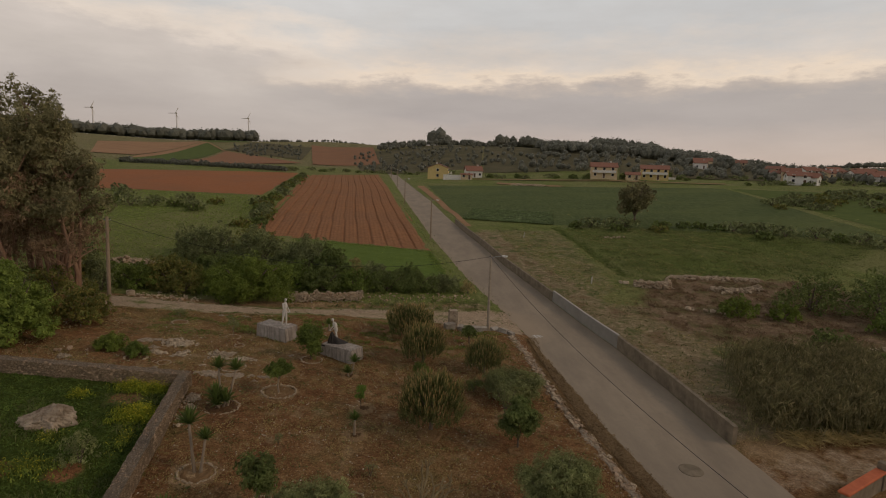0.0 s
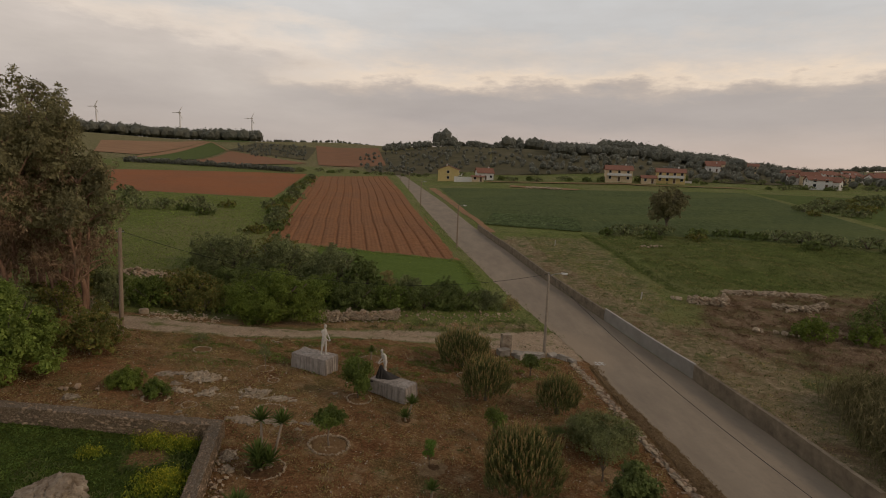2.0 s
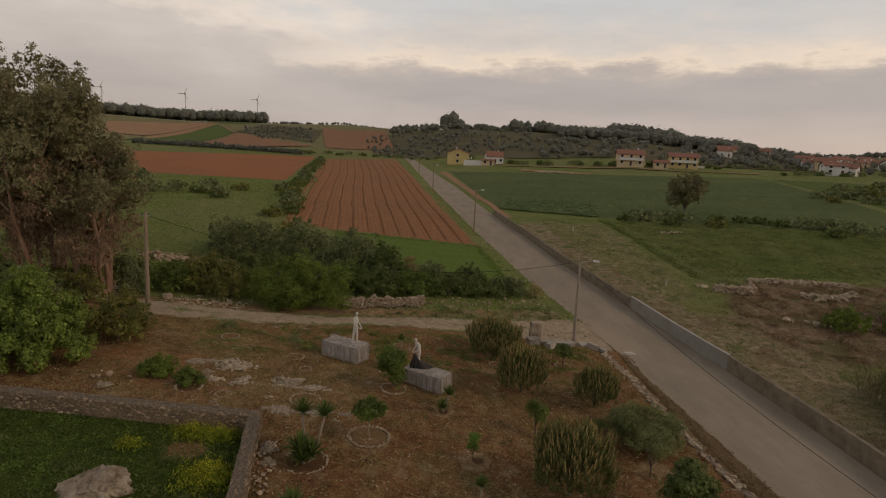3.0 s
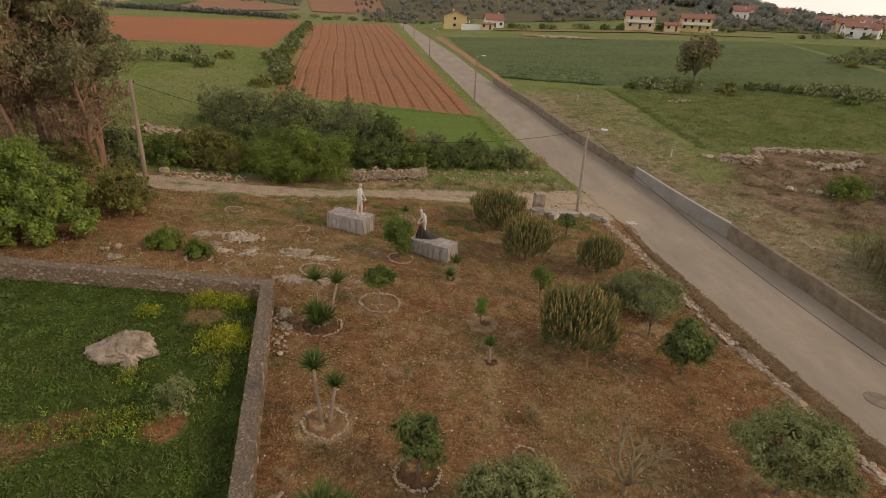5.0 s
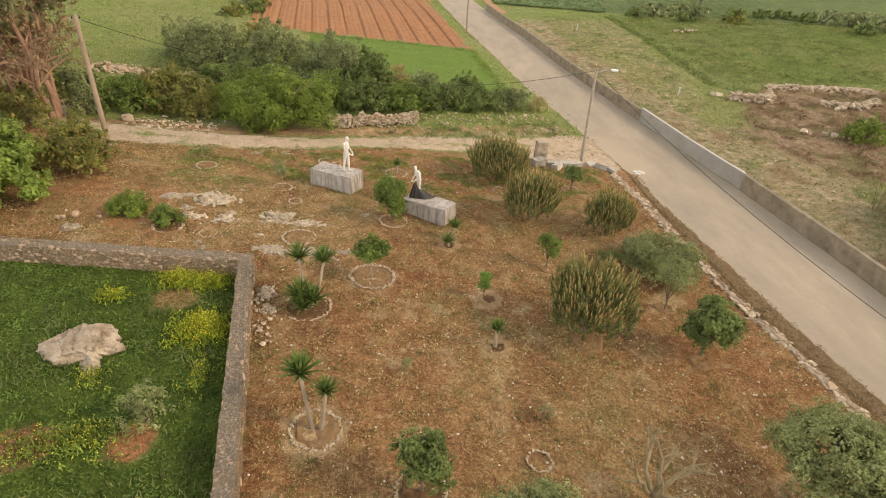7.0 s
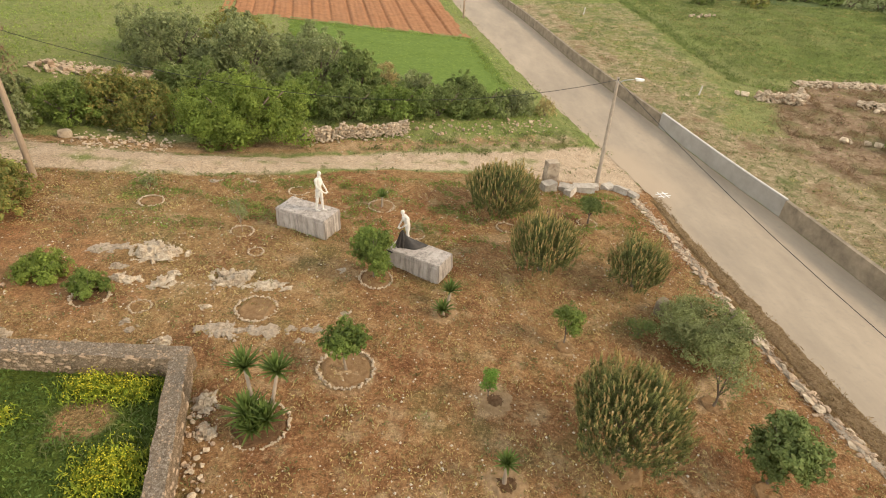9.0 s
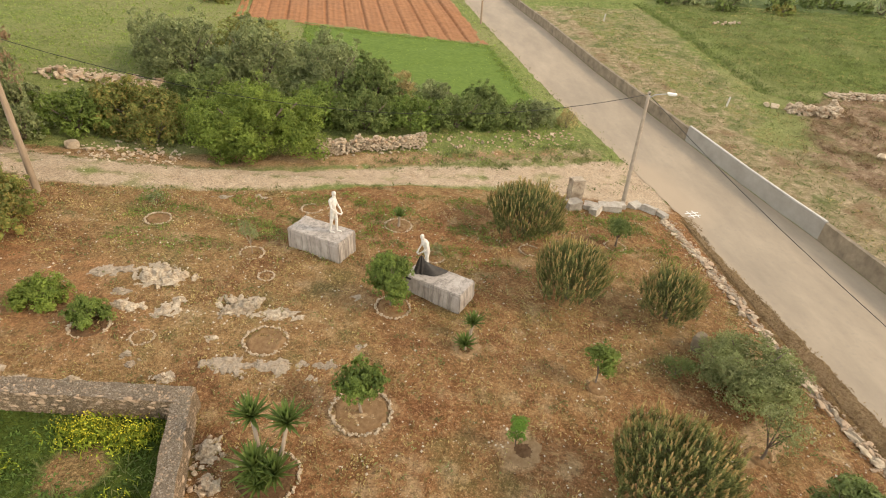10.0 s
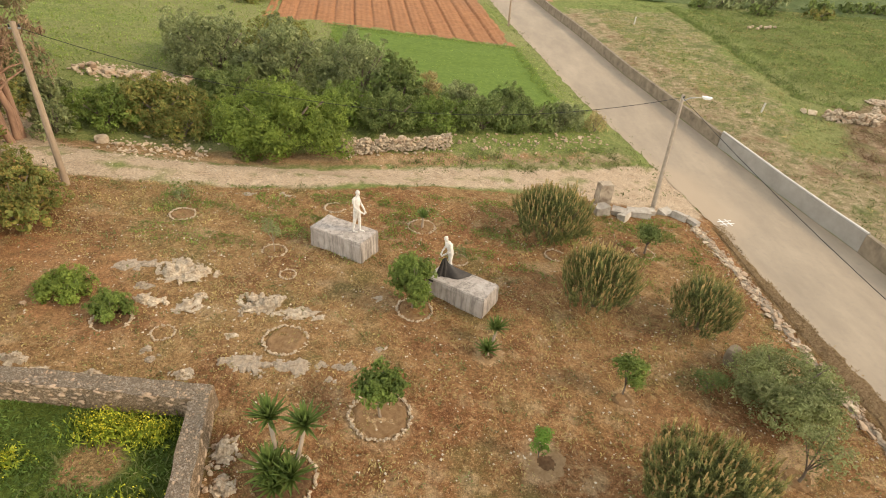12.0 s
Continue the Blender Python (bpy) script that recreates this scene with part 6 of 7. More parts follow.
tree("small_tree", 4.8, 41.7, 1.8, 1.35, 0.65, M_DEEP, 71, "small round-headed green tree in a stone ring", 2600, (0.10, 0.05), trunk=0.05)
tree("young_tree", 0.95, 31.9, 2.2, 1.35, 0.5, M_GREEN, 72, "loose young green tree in a soil pit", 1700, (0.14, 0.06), trunk=0.035, n=6)
tree("olive_tree", 6.85, 32.1, 2.0, 5.2, 0.05, M_OLIVE, 73, "wide grey-green olive tree near the kerb", 15000, (0.105, 0.042), n=30, trunk=0.12)
tree("olive_sapling", 4.4, 32.6, 1.0, 1.5, 0.05, M_DEEP, 173, "low loose green shoots beside an olive tree", 1100, (0.11, 0.04), n=8, trunk=0.03, category="sapling")
tree("young_tree", 5.9, 28.9, 2.6, 2.0, 0.7, M_OLIVE, 74, "thin sparse young tree in a soil pit", 1300, (0.12, 0.045), n=7, trunk=0.045)
tree("round_tree", 6.15, 25.8, 3.0, 2.5, 0.5, M_DEEP, 75, "dense round dark-green tree in soil pit", 7000, (0.12, 0.06), trunk=0.06, n=22)
tree("olive_tree", 6.7, 19.4, 3.5, 4.4, 0.8, M_OLIVE, 76, "spreading olive tree in a dug pit", 17000, (0.105, 0.042), n=30, trunk=0.08)
tree("olive_tree", -5.5, 19.3, 2.65, 1.7, 0.5, M_DEEP, 77, "compact dark olive tree in stone ring", 4200, (0.11, 0.045), trunk=0.05)
tree("olive_tree", -2.9, 16.6, 2.9, 4.5, 0.4, M_OLIVE, 78, "broad olive tree with dense crown", 17000, (0.105, 0.042), n=30, trunk=0.09)
tree("bushy_tree", -6.9, 35.55, 2.9, 1.8, 0.05, M_GREEN, 79, "tall bushy green tree in a stone ring", 6500, (0.11, 0.05), trunk=0.05, n=11)
tree("small_tree", -7.6, 30.0, 2.0, 1.7, 1.05, M_GREEN, 80, "small tree with two thin stems in stone ring", 3000, (0.12, 0.05), trunk=0.045, bark=M_PALEBARK)
tree("sapling", -13.3, 38.5, 1.9, 1.0, 0.6, M_SCRUB, 81, "thin sapling in a stone ring", 420, (0.11, 0.045), trunk=0.02, bark=M_PALEBARK, n=5)
tree("sapling", -2.6, 28.9, 1.5, 0.8, 0.35, M_LIME, 82, "lime-green feathery sapling in soil pit", 700, (0.13, 0.035), trunk=0.018, n=5)
tree("sapling", -6.0, 24.0, 0.8, 0.5, 0.1, M_SCRUB, 83, "tiny weed sapling on bare soil", 160, (0.10, 0.04), trunk=0.012, n=3)
bush("shrub", -20.0, 34.4, 2.2, 0.95, M_BRIGHT, 84, "low rounded dark green shrub", 7000, (0.10, 0.05), deep=0.75)
bush("shrub", -17.9, 33.55, 1.3, 1.0, M_GREEN, 85, "low rounded shrub in a stone ring", 4600, (0.10, 0.05))
bush("shrub", -18.9, 42.2, 0.95, 0.8, M_SCRUB, 86, "small ragged shrub beside a dirt track", 420, (0.13, 0.05), dense=False)
bush("shrub", -4.9, 39.5, 0.6, 0.8, M_SCRUB, 87, "small shrub in a stone ring", 350, (0.10, 0.04), dense=False)
yucca(-6.8, 41.9, [(0.05, 0, 0.6, 0.45)], 91, "small yucca in a stone ring")
yucca(-3.9, 33.3, [(-0.05, -0.1, 0.25, 0.5), (0.3, 0.55, 0.75, 0.52)], 92, "two small yuccas in a soil pit")
yucca(-10.1, 27.6, [(-0.2, 0.35, 2.1, 0.62), (0.8, 0.15, 2.1, 0.62), (-0.2, -0.2, 0.6, 0.78), (0.35, -0.3, 0.45, 0.7), (-0.05, -0.55, 0.35, 0.6)], 93, "cluster of tall and short yuccas in stone ring")
yucca(-8.8, 21.3, [(-0.3, 0.15, 2.25, 0.68), (0.42, 0.05, 1.6, 0.5)], 94, "pair of yuccas on bare stems in stone ring")
yucca(-2.5, 25.6, [(0.0, 0.1, 0.85, 0.45)], 95, "small yucca in a soil pit")
yucca(-8.1, 16.9, [(0, 0, 0.9, 0.85), (0.5, 0.2, 0.6, 0.7)], 96, "bushy yucca on bare soil")


def bare_tree(x, y, seed):
    g2 = np.random.default_rng(seed)
    ob = thing("bare_tree", (x, y, Z(x, y)), label="small leafless fig-like tree on brown soil", category="tree")
    part("trunk", pieces_mesh("trunk", [tube_np([(0, 0, -0.1), (0.03, 0.02, 0.2), (0.05, 0.05, 0.42)], [0.10, 0.075, 0.08], 8)], M_FIGBARK), ob)

    def grow(p, d, ln, r, k):
        q = p + d * ln
        mid = p + d * ln * 0.5 + Vector(g2.normal(size=3)) * ln * 0.06
        out.append(tube_np([p, mid, q], [r, r * 0.88, r * 0.72], 5))
        if k:
            for _ in range(2):
                e = (d + Vector(g2.normal(size=3)) * 0.42 + Vector((0, 0, 0.16))).normalized()
                grow(q, e, ln * g2.uniform(0.62, 0.85), r * 0.68, k - 1)

    for i in range(6):
        a = 1.047 * i + g2.uniform(-0.3, 0.3)
        out = []
        grow(Vector((0.05, 0.05, 0.38)), Vector((math.cos(a) * 0.62, math.sin(a) * 0.62, 0.85)).normalized(), 0.78 * g2.uniform(0.8, 1.15), 0.085, 3)
        part("limb", pieces_mesh("limb", out, M_FIGBARK), ob)
    return ob


pale_boulder = new("boulder", rough_stone("boulder", M_PALE, 5, 0.9, 3))
pale_boulder.matrix_basis = pose(-26.3, 48.55, Z(-26.3, 48.55) - 0.06, 0, 0, 25) @ Matrix.Diagonal((0.85, 0.7, 0.75, 1))
tagged(pale_boulder, "pale rounded boulder beside the dirt track", "boulder")
dark_rock = new("rock", rough_stone("rock", M_CONCRETE, 9, 1.3, 3))
dark_rock.matrix_basis = pose(6.0, 34.15, Z(6.0, 34.15) - 0.08, 0, 0, 40) @ Matrix.Diagonal((0.75, 0.6, 1.0, 1))
tagged(dark_rock, "dark grey upright rock beside an olive tree", "rock")
for i, q in enumerate(((-16.1, 43.4, 1.1, 0.6, 0.12, 10), (-14.3, 43.7, 1.2, 0.5, 0.10, -8))):
    outcrop(*q, i + 950, "pale flat stones near the dirt track")
bare_tree(1.2, 19.0, 5)
bush("dead_weed", -1.3, 22.1, 0.8, 0.9, M_SCRUB, 97, "dry grey-green weed clump", 200, (0.2, 0.025), "weed", dense=False)

# yard behind the rubble wall
bush("shrub", -13.8, 21.4, 1.7, 1.6, M_OLIVE, 101, "grey-green shrub among lush weeds", 1500, (0.12, 0.04))


# ---- scrub north of the track ----
bush("large_bush", -16.1, 50.2, 10.2, 4.2, M_BRIGHT, 201, "broad bright green lentisk bush beside dirt track", 52000, (0.14, 0.075), n=30, deep=0.6)
bush("bush", -24.2, 52.2, 7.8, 2.7, M_RUST, 202, "low spreading olive-green scrub", 13000, (0.2, 0.09), n=22, deep=0.6)
bush("bush", -27.2, 50.9, 5.4, 2.3, M_GREEN, 203, "low green scrub with rusty tips", 8000, (0.18, 0.08), n=16, deep=0.7)
bush("bush", -22.2, 50.2, 4.2, 1.9, M_RUST, 213, "low rusty brown scrub beside track", 6000, (0.16, 0.07), n=14, deep=0.7)
bush("bush", -21.0, 55.6, 6.0, 2.8, M_DEEP, 204, "dark green bush in thick scrub", 12000, (0.2, 0.09), n=18, deep=0.8)
bush("bush", -24.0, 61.5, 8.5, 4.4, M_SCRUB, 205, "tall dark bush in thick scrub", 13000, (0.22, 0.1), n=22, deep=0.8)
bush("bush", -18.0, 60.2, 8.0, 5.0, M_SCRUB, 206, "tall grey-green bush in thick scrub", 14000, (0.22, 0.1), n=22, deep=0.8)
bush("bush", -12.4, 59.6, 6.4, 4.6, M_SCRUB, 207, "tall leggy bush with dry twigs", 11000, (0.22, 0.08), n=18, deep=0.8)
bush("bush", -9.4, 58.2, 4.8, 4.0, M_DEEP, 208, "dark glossy bush in thick scrub", 9500, (0.22, 0.11), n=16, deep=0.8)
bush("bush", -20.5, 66.5, 7.5, 4.0, M_RUST, 209, "yellowish scrub beside ploughed field", 9500, (0.22, 0.07), n=18, deep=0.7)
bush("bush", -14.0, 65.6, 6.0, 3.6, M_SCRUB, 210, "dry-tipped scrub at field edge", 8000, (0.22, 0.08), n=14, deep=0.7)
bush("bush", -27.8, 66.5, 6.0, 3.4, M_SCRUB, 211, "scrub at the meadow's edge", 7000, (0.22, 0.09), n=14)
bush("bush", -12.6, 55.4, 4.6, 2.8, M_GREEN, 214, "leafy green bush in thick scrub", 7000, (0.18, 0.09), n=14)
bush("dry_bush", -7.0, 60.6, 2.6, 2.6, M_STRAW, 212, "dry straw-coloured grass clump", 3600, (0.4, 0.04), "grass clump", dense=False)
for i, (x, y, w, h, m) in enumerate(((-9.6, 54.6, 5.6, 2.3, M_DEEP), (-6.4, 55.6, 5.8, 2.2, M_GREEN), (-3.0, 56.4, 5.8, 2.2, M_DEEP), (0.2, 57.4, 5.6, 2.3, M_DEEP), (3.2, 58.4, 4.6, 2.0, M_SCRUB), (-4.6, 58.6, 4.4, 2.6, M_SCRUB), (-1.0, 59.6, 4.4, 2.3, M_DEEP))):
    bush("hedge_bush", x, y, w, h, m, 220 + i, "dense green hedge bush above tumbled stones", 9500, (0.16, 0.08), n=18, deep=0.62, rz=18, group="hedge bushes")
bush("dry_bush", 6.0, 58.6, 1.9, 1.7, M_STRAW, 228, "pale dry grass clump at the lane's edge", 1500, (0.4, 0.03), "grass clump", dense=False)

# big green shrubs on the west side
bush("large_bush", -27.0, 34.8, 6.6, 5.0, M_FRESH, 230, "large fresh green leafy tree-like bush", 34000, (0.17, 0.09), n=34, deep=0.9)
bush("bush", -24.8, 39.0, 4.6, 3.0, M_RUST, 231, "bush with rusty orange and green leaves", 10000, (0.17, 0.08), n=18)
bush("bush", -30.5, 40.0, 5.5, 3.6, M_DEEP, 232, "dark bush under tall eucalyptus trees", 5500, (0.2, 0.09), n=16)
bush("bush", -33.0, 36.0, 5.5, 4.2, M_GREEN, 233, "green leafy bush beside rubble wall", 6000, (0.2, 0.1), n=16)


bush("bush", -32.0, 53.0, 3.6, 2.0, M_SCRUB, 234, "dark scrub under eucalyptus trees", 5500, (0.2, 0.09), n=14)
bush("bush", -34.5, 47.6, 4.6, 2.2, M_RUST, 235, "brown scrub under eucalyptus trees", 4500, (0.2, 0.08), n=14)
bush("bush", -38.5, 43.5, 6.0, 3.4, M_DEEP, 236, "dark scrub under eucalyptus trees", 5000, (0.22, 0.1), n=14)
bush("bush", -36.5, 57.5, 4.0, 2.4, M_SCRUB, 237, "grey-green scrub beside eucalyptus trees", 4500, (0.22, 0.1), n=14)


for i, (x, y, w, h, m) in enumerate(((-30.6, 45.0, 3.6, 3.0, M_RUST), (-33.5, 43.5, 4.5, 3.6, M_SCRUB), (-29.2, 49.0, 3.0, 2.4, M_SCRUB), (-33.0, 49.8, 4.0, 3.2, M_RUST))):
    bush("bush", x, y, w, h, m, 240 + i, "ragged brown-green scrub among eucalyptus trunks", 2600, (0.2, 0.08), n=12)


def eucalyptus(x, y, h, w, seed, label, leaves=9000):
    g2 = np.random.default_rng(seed)
    ob = thing("eucalyptus_tree", (x, y, Z(x, y)), 0, label, "tree", "eucalyptus trees")
    out, tips = [], []
    for k in range(4):
        a = 1.6 * k + g2.uniform(-0.4, 0.4)
        s = w * 0.10 * k
        pts = [(math.cos(a) * 0.3 * k, math.sin(a) * 0.3 * k, -0.2)]
        for i in range(1, 7):
            t = i / 6
            pts.append((math.cos(a) * (0.3 * k + s * t) + g2.uniform(-0.2, 0.2), math.sin(a) * (0.3 * k + s * t) + g2.uniform(-0.2, 0.2), h * 0.86 * t * (1 - 0.08 * k)))
        out.append(tube_np(pts, [0.22 - 0.026 * i for i in range(7)], 9))
        for i in range(2, 7):
            for _ in range(3):
                b = g2.uniform(0, 6.283)
                r = w * g2.uniform(0.16, 0.44) * (1.15 - 0.10 * i)
                e = (pts[i][0] + math.cos(b) * r, pts[i][1] + math.sin(b) * r, pts[i][2] + h * g2.uniform(0.03, 0.13))
                out.append(tube_np([pts[i], ((pts[i][0] + e[0]) / 2, (pts[i][1] + e[1]) / 2, (pts[i][2] + e[2]) / 2 + 0.2), e], [0.09, 0.06, 0.02], 5))
                tips.append(e)
    part("trunk", pieces_mesh("trunk", out, M_EUCBARK), ob, "peeling reddish trunks")
    lob = [(t[0], t[1], t[2], w * g2.uniform(0.10, 0.19), w * g2.uniform(0.10, 0.19), h * g2.uniform(0.04, 0.075)) for t in tips]
    high = [l for l in lob if l[2] > h * 0.52]
    low = [l for l in lob if l[2] <= h * 0.66]
    c, d = sprig_points(high, leaves, g2, 0.9, 24, -0.8)
    v, f = leaves_np(c, d * 0.6 + g2.normal(size=d.shape) * 0.4 + np.array([0, 0, -0.5]), 0.26 * g2.uniform(0.6, 1.4, len(c)), 0.10 * g2.uniform(0.7, 1.3, len(c)), 0.0, d)
    part("crown", mesh_np("crown", v, f, M_EUC), ob)
    inner_leaves(high, leaves // 4, (0.24, 0.11), g2, ob, M_EUC)
    c, d = sprig_points(low, leaves // 2, g2, 1.0, 20, -0.9)
    v, f = leaves_np(c, g2.normal(size=d.shape) * 0.5 + np.array([0, 0, -0.7]), 0.30 * g2.uniform(0.6, 1.4, len(c)), 0.09 * g2.uniform(0.7, 1.3, len(c)), 0.0, d)
    part("dry_leaves", mesh_np("dry_leaves", v, f, M_EUCDRY), ob, "brown dry hanging leaves")
    return ob


for i, (x, y, h, w, leaves) in enumerate(((-36.6, 51.5, 18.5, 8.0, 10000), (-32.4, 48.8, 16.5, 8.0, 11000), (-30.6, 47.6, 12.0, 7.0, 9000), (-34.5, 46.0, 14.5, 7.0, 9000), (-39.5, 47.5, 18.5, 8.0, 8000), (-41.5, 54.0, 17.5, 8.0, 6500),
                                         (-45.5, 48.0, 19.0, 8.5, 6000), (-42.5, 60.0, 15.0, 7.5, 4500), (-49.5, 56.0, 18.0, 8.0, 4000), (-49.0, 63.0, 15.0, 8.0, 3000), (-52, 47, 18.5, 8.0, 3500))):
    eucalyptus(x, y, h, w, 300 + i, "tall dark eucalyptus with reddish peeling trunks", leaves)


# ---- east of the lane ----
for i, (x, y, w, h, m, lab) in enumerate((
        (34.6, 53.6, 4.6, 2.1, M_BRIGHT, "rounded bright green bush on a dug site"), (39.0, 52.6, 3.6, 1.6, M_BRIGHT, "small bright green bush on a dug site"),
        (44, 55.5, 8, 4.2, M_DEEP, "dark dense bush east of lane"), (50, 53.0, 9, 4.8, M_DEEP, "dark dense bush east of lane"), (56, 57, 9, 5.0, M_DEEP, "grey-green dense bush east of lane"),
        (62, 53, 9, 5.0, M_DEEP, "dark dense bush east of lane"), (47.5, 48.5, 5, 2.6, M_GREEN, "leafy green bush east of lane"), (57, 47, 7, 3.0, M_SCRUB, "grey-green dense bush east of lane"),
        (36, 42, 5, 2.4, M_DEEP, "dark bush beside cane thicket"), (41, 39, 6, 2.8, M_GREEN, "leafy bush beside cane thicket"), (48, 41, 6, 3.0, M_SCRUB, "scrub beside cane thicket"), (38, 34, 6, 2.6, M_SCRUB, "scrub behind cane thicket"))):
    bush("bush", x, y, w, h, m, 400 + i, lab, int(700 * w), (0.24, 0.11), n=16, deep=0.8)
tree("lone_tree", 45.5, 111, 9.6, 8.0, 0.2, M_EUC, 421, "lone dark broad tree at crop edge", 8000, (0.36, 0.17), n=11, trunk=0.25)
far_bushes = []
for i, (w, h, m) in enumerate(((5.0, 1.9, M_SCRUB), (4.0, 1.5, M_DEEP), (6.0, 2.3, M_SCRUB), (4.0, 1.4, M_RUST))):
    far_bushes.append(bush("scrub_bush", -62 + 6 * i, 112 + i, w, h, m, 430 + i, "ragged scrub bush along a field boundary", 360, (0.56, 0.27), n=12, deep=0.8, group="field scrub"))


def scrub_line(line, gap, jitter, seed, kinds=(0, 1, 2, 3)):
    g2 = np.random.default_rng(seed)
    for x, y in along(line, gap, jitter, seed):
        copy_thing(far_bushes[int(g2.choice(kinds))], pose(x, y, Z(x, y) - 0.05, 0, 0, g2.uniform(0, 360)))


scrub_line([(27.5, 104.5), (52, 101), (78, 80)], 3.0, 0.8, 41, (0, 1, 2))
scrub_line([(30, 99), (60, 90)], 9, 3, 42, (1, 3))
scrub_line([(92, 140), (128, 126), (160, 108)], 3.4, 2.0, 43, (0, 2, 3))
scrub_line([(90, 130), (126, 112)], 5.0, 3.0, 44, (0, 3))
scrub_line([(-68, 106), (-40, 104)], 4.0, 2.2, 45, (0, 1, 2))
scrub_line([(-27.5, 84), (-39, 150), (-52, 232)], 5.5, 1.5, 46, (0, 3, 1))
scrub_line([(-30, 92), (-36, 120)], 4.5, 3.0, 47, (0, 3))
scrub_line([(-112, 122), (-62, 128)], 6.0, 3.0, 49, (0, 3))
scrub_line([(130, 215), (190, 225), (240, 240)], 4.0, 5.0, 51, (0, 1, 2))
scrub_line([(-70, 262), (-20, 312), (20, 300)], 5.0, 4.0, 52, (1, 2))
scrub_line([(120, 250), (200, 262), (280, 300)], 4.5, 8.0, 54, (1, 2))
scrub_line([(94, 138), (125, 150), (160, 165)], 2.3, 4.0, 58, (0, 2, 3))
scrub_line([(104, 150), (145, 172)], 2.5, 5.0, 59, (0, 2, 3))
scrub_line([(30, 262), (75, 258)], 5.0, 5.0, 55, (1, 2))


def stuff(name, v, f, material, label, category):
    return tagged(new(name, mesh_np(name, v, f, material)), label, category, kind="stuff")


def scatter(count, box, mask, seed):
    """Plan points inside a box where mask(x, y) beats chance."""
    g2 = np.random.default_rng(seed)
    x, y = g2.uniform(box[0], box[1], count), g2.uniform(box[2], box[3], count)
    ok = mask(x, y) > g2.uniform(size=count)
    return x[ok], y[ok], g2


def blades(name, count, box, mask, seed, tall, wide, material, label, category, per=3, spread=0.06, lean=0.45, lift=(0.0, 0.0)):
    x, y, g2 = scatter(count, box, mask, seed)
    x, y = np.repeat(x, per), np.repeat(y, per)
    n = len(x)
    x, y = x + g2.normal(size=n) * spread, y + g2.normal(size=n) * spread
    h = tall * g2.uniform(0.5, 1.35, n)
    way = np.stack([g2.normal(size=n) * lean, g2.normal(size=n) * lean, np.ones(n)], 1)
    c = np.stack([x, y, land_fine(x, y) + h * 0.36 + g2.uniform(lift[0], lift[1] + 1e-6, n)], 1)
    v, f = leaves_np(c, way, h, wide * g2.uniform(0.7, 1.3, n), 0.08)
    return stuff(name, v, f, material, label, category)


def in_yard(x, y):
    return inside(x, y, YARD, 0.3) * (x < -13.35 + (29 - y) * 0.2) * (1 - 0.93 * near_line(x, y, [(-14.0, 20.7), (-13.99, 20.7)], 0.8, 0.6)) * (1 - 0.93 * near_line(x, y, [(-15.4, 27.8), (-15.0, 27.8)], 0.8, 0.6)) * (1 - 0.6 * near_line(x, y, [(-16.6, 20.5), (-18.4, 19.2), (-20.4, 17.5)], 0.7, 1.0))


def clump(x, y, scale, seed, cut=0.0, soft=0.3):
    return ease(cut - soft, cut + soft, wild(x, y, scale, seed))


def in_garden(x, y):
    return (1 - inside(x, y, YARD, 0.4)) * (x > -30) * (x < road_left(y) - 1.9) * (y < 45.6 - 0.11 * np.abs(x + 4) * (x < -4))


blades("lush_weeds", 52000, (-34, -8, 8, 30), in_yard, 1, 0.14, 0.055, M_WEED, "thick lush green weeds in walled yard", "weeds", 2, 0.1, 1.3)
blades("tall_weeds", 9000, (-34, -8, 8, 30), lambda x, y: in_yard(x, y) * clump(x, y, 5, 77, 0.3), 2, 0.34, 0.035, M_MEADOW, "taller pale green weeds in walled yard", "weeds", 4, 0.1, 0.6)
for k, (cx, cy, rx, ry, n, hgt) in enumerate(((-15.4, 28.6, 0.8, 0.55, 260, 0.8), (-14.1, 28.5, 0.7, 0.5, 190, 0.8), (-13.6, 25.6, 1.0, 0.8, 520, 0.7), (-17.5, 27.3, 0.5, 0.35, 90, 0.5), (-15.4, 20.6, 1.3, 0.7, 130, 0.4), (-17.0, 20.2, 1.2, 0.6, 80, 0.35),
                                               (-16.2, 22.9, 0.5, 0.4, 70, 0.5), (-13.0, 23.2, 0.4, 0.9, 90, 0.4))):
    g2 = np.random.default_rng(500 + k)
    px, py = cx + g2.normal(size=n) * rx * 0.55, cy + g2.normal(size=n) * ry * 0.55
    top = hgt * (1 - 0.4 * np.clip(np.hypot((px - cx) / rx, (py - cy) / ry), 0, 1)) * g2.uniform(0.55, 1.1, n)
    fl = thing("flower_clump", (cx, cy, Z(cx, cy)), label="clump of yellow-flowered weeds in lush grass", category="flowers", group="yellow flower clumps")
    z0 = land(px, py) - Z(cx, cy)
    c = np.stack([px - cx, py - cy, z0 + top], 1)
    c = np.repeat(c, 2, 0)
    v, f = leaves_np(c + g2.normal(size=c.shape) * 0.07, g2.normal(size=c.shape), 0.045, 0.038)
    tagged(part("blossom", mesh_np("blossom", v, f, M_FLOWER), fl, "small yellow blossoms"), kind="stuff")
    cs = np.repeat(np.stack([px - cx, py - cy, z0 + top * 0.5], 1), 4, 0) + g2.normal(size=(4 * n, 3)) * np.array([0.08, 0.08, 0.12])
    v, f = leaves_np(cs, g2.normal(size=(4 * n, 3)) * 0.5 + np.array([0, 0, 1]), 0.22, 0.05)
    tagged(part("greenery", mesh_np("greenery", v, f, M_LIMEWEED if cy > 25 else M_BRIGHT), fl), kind="stuff")

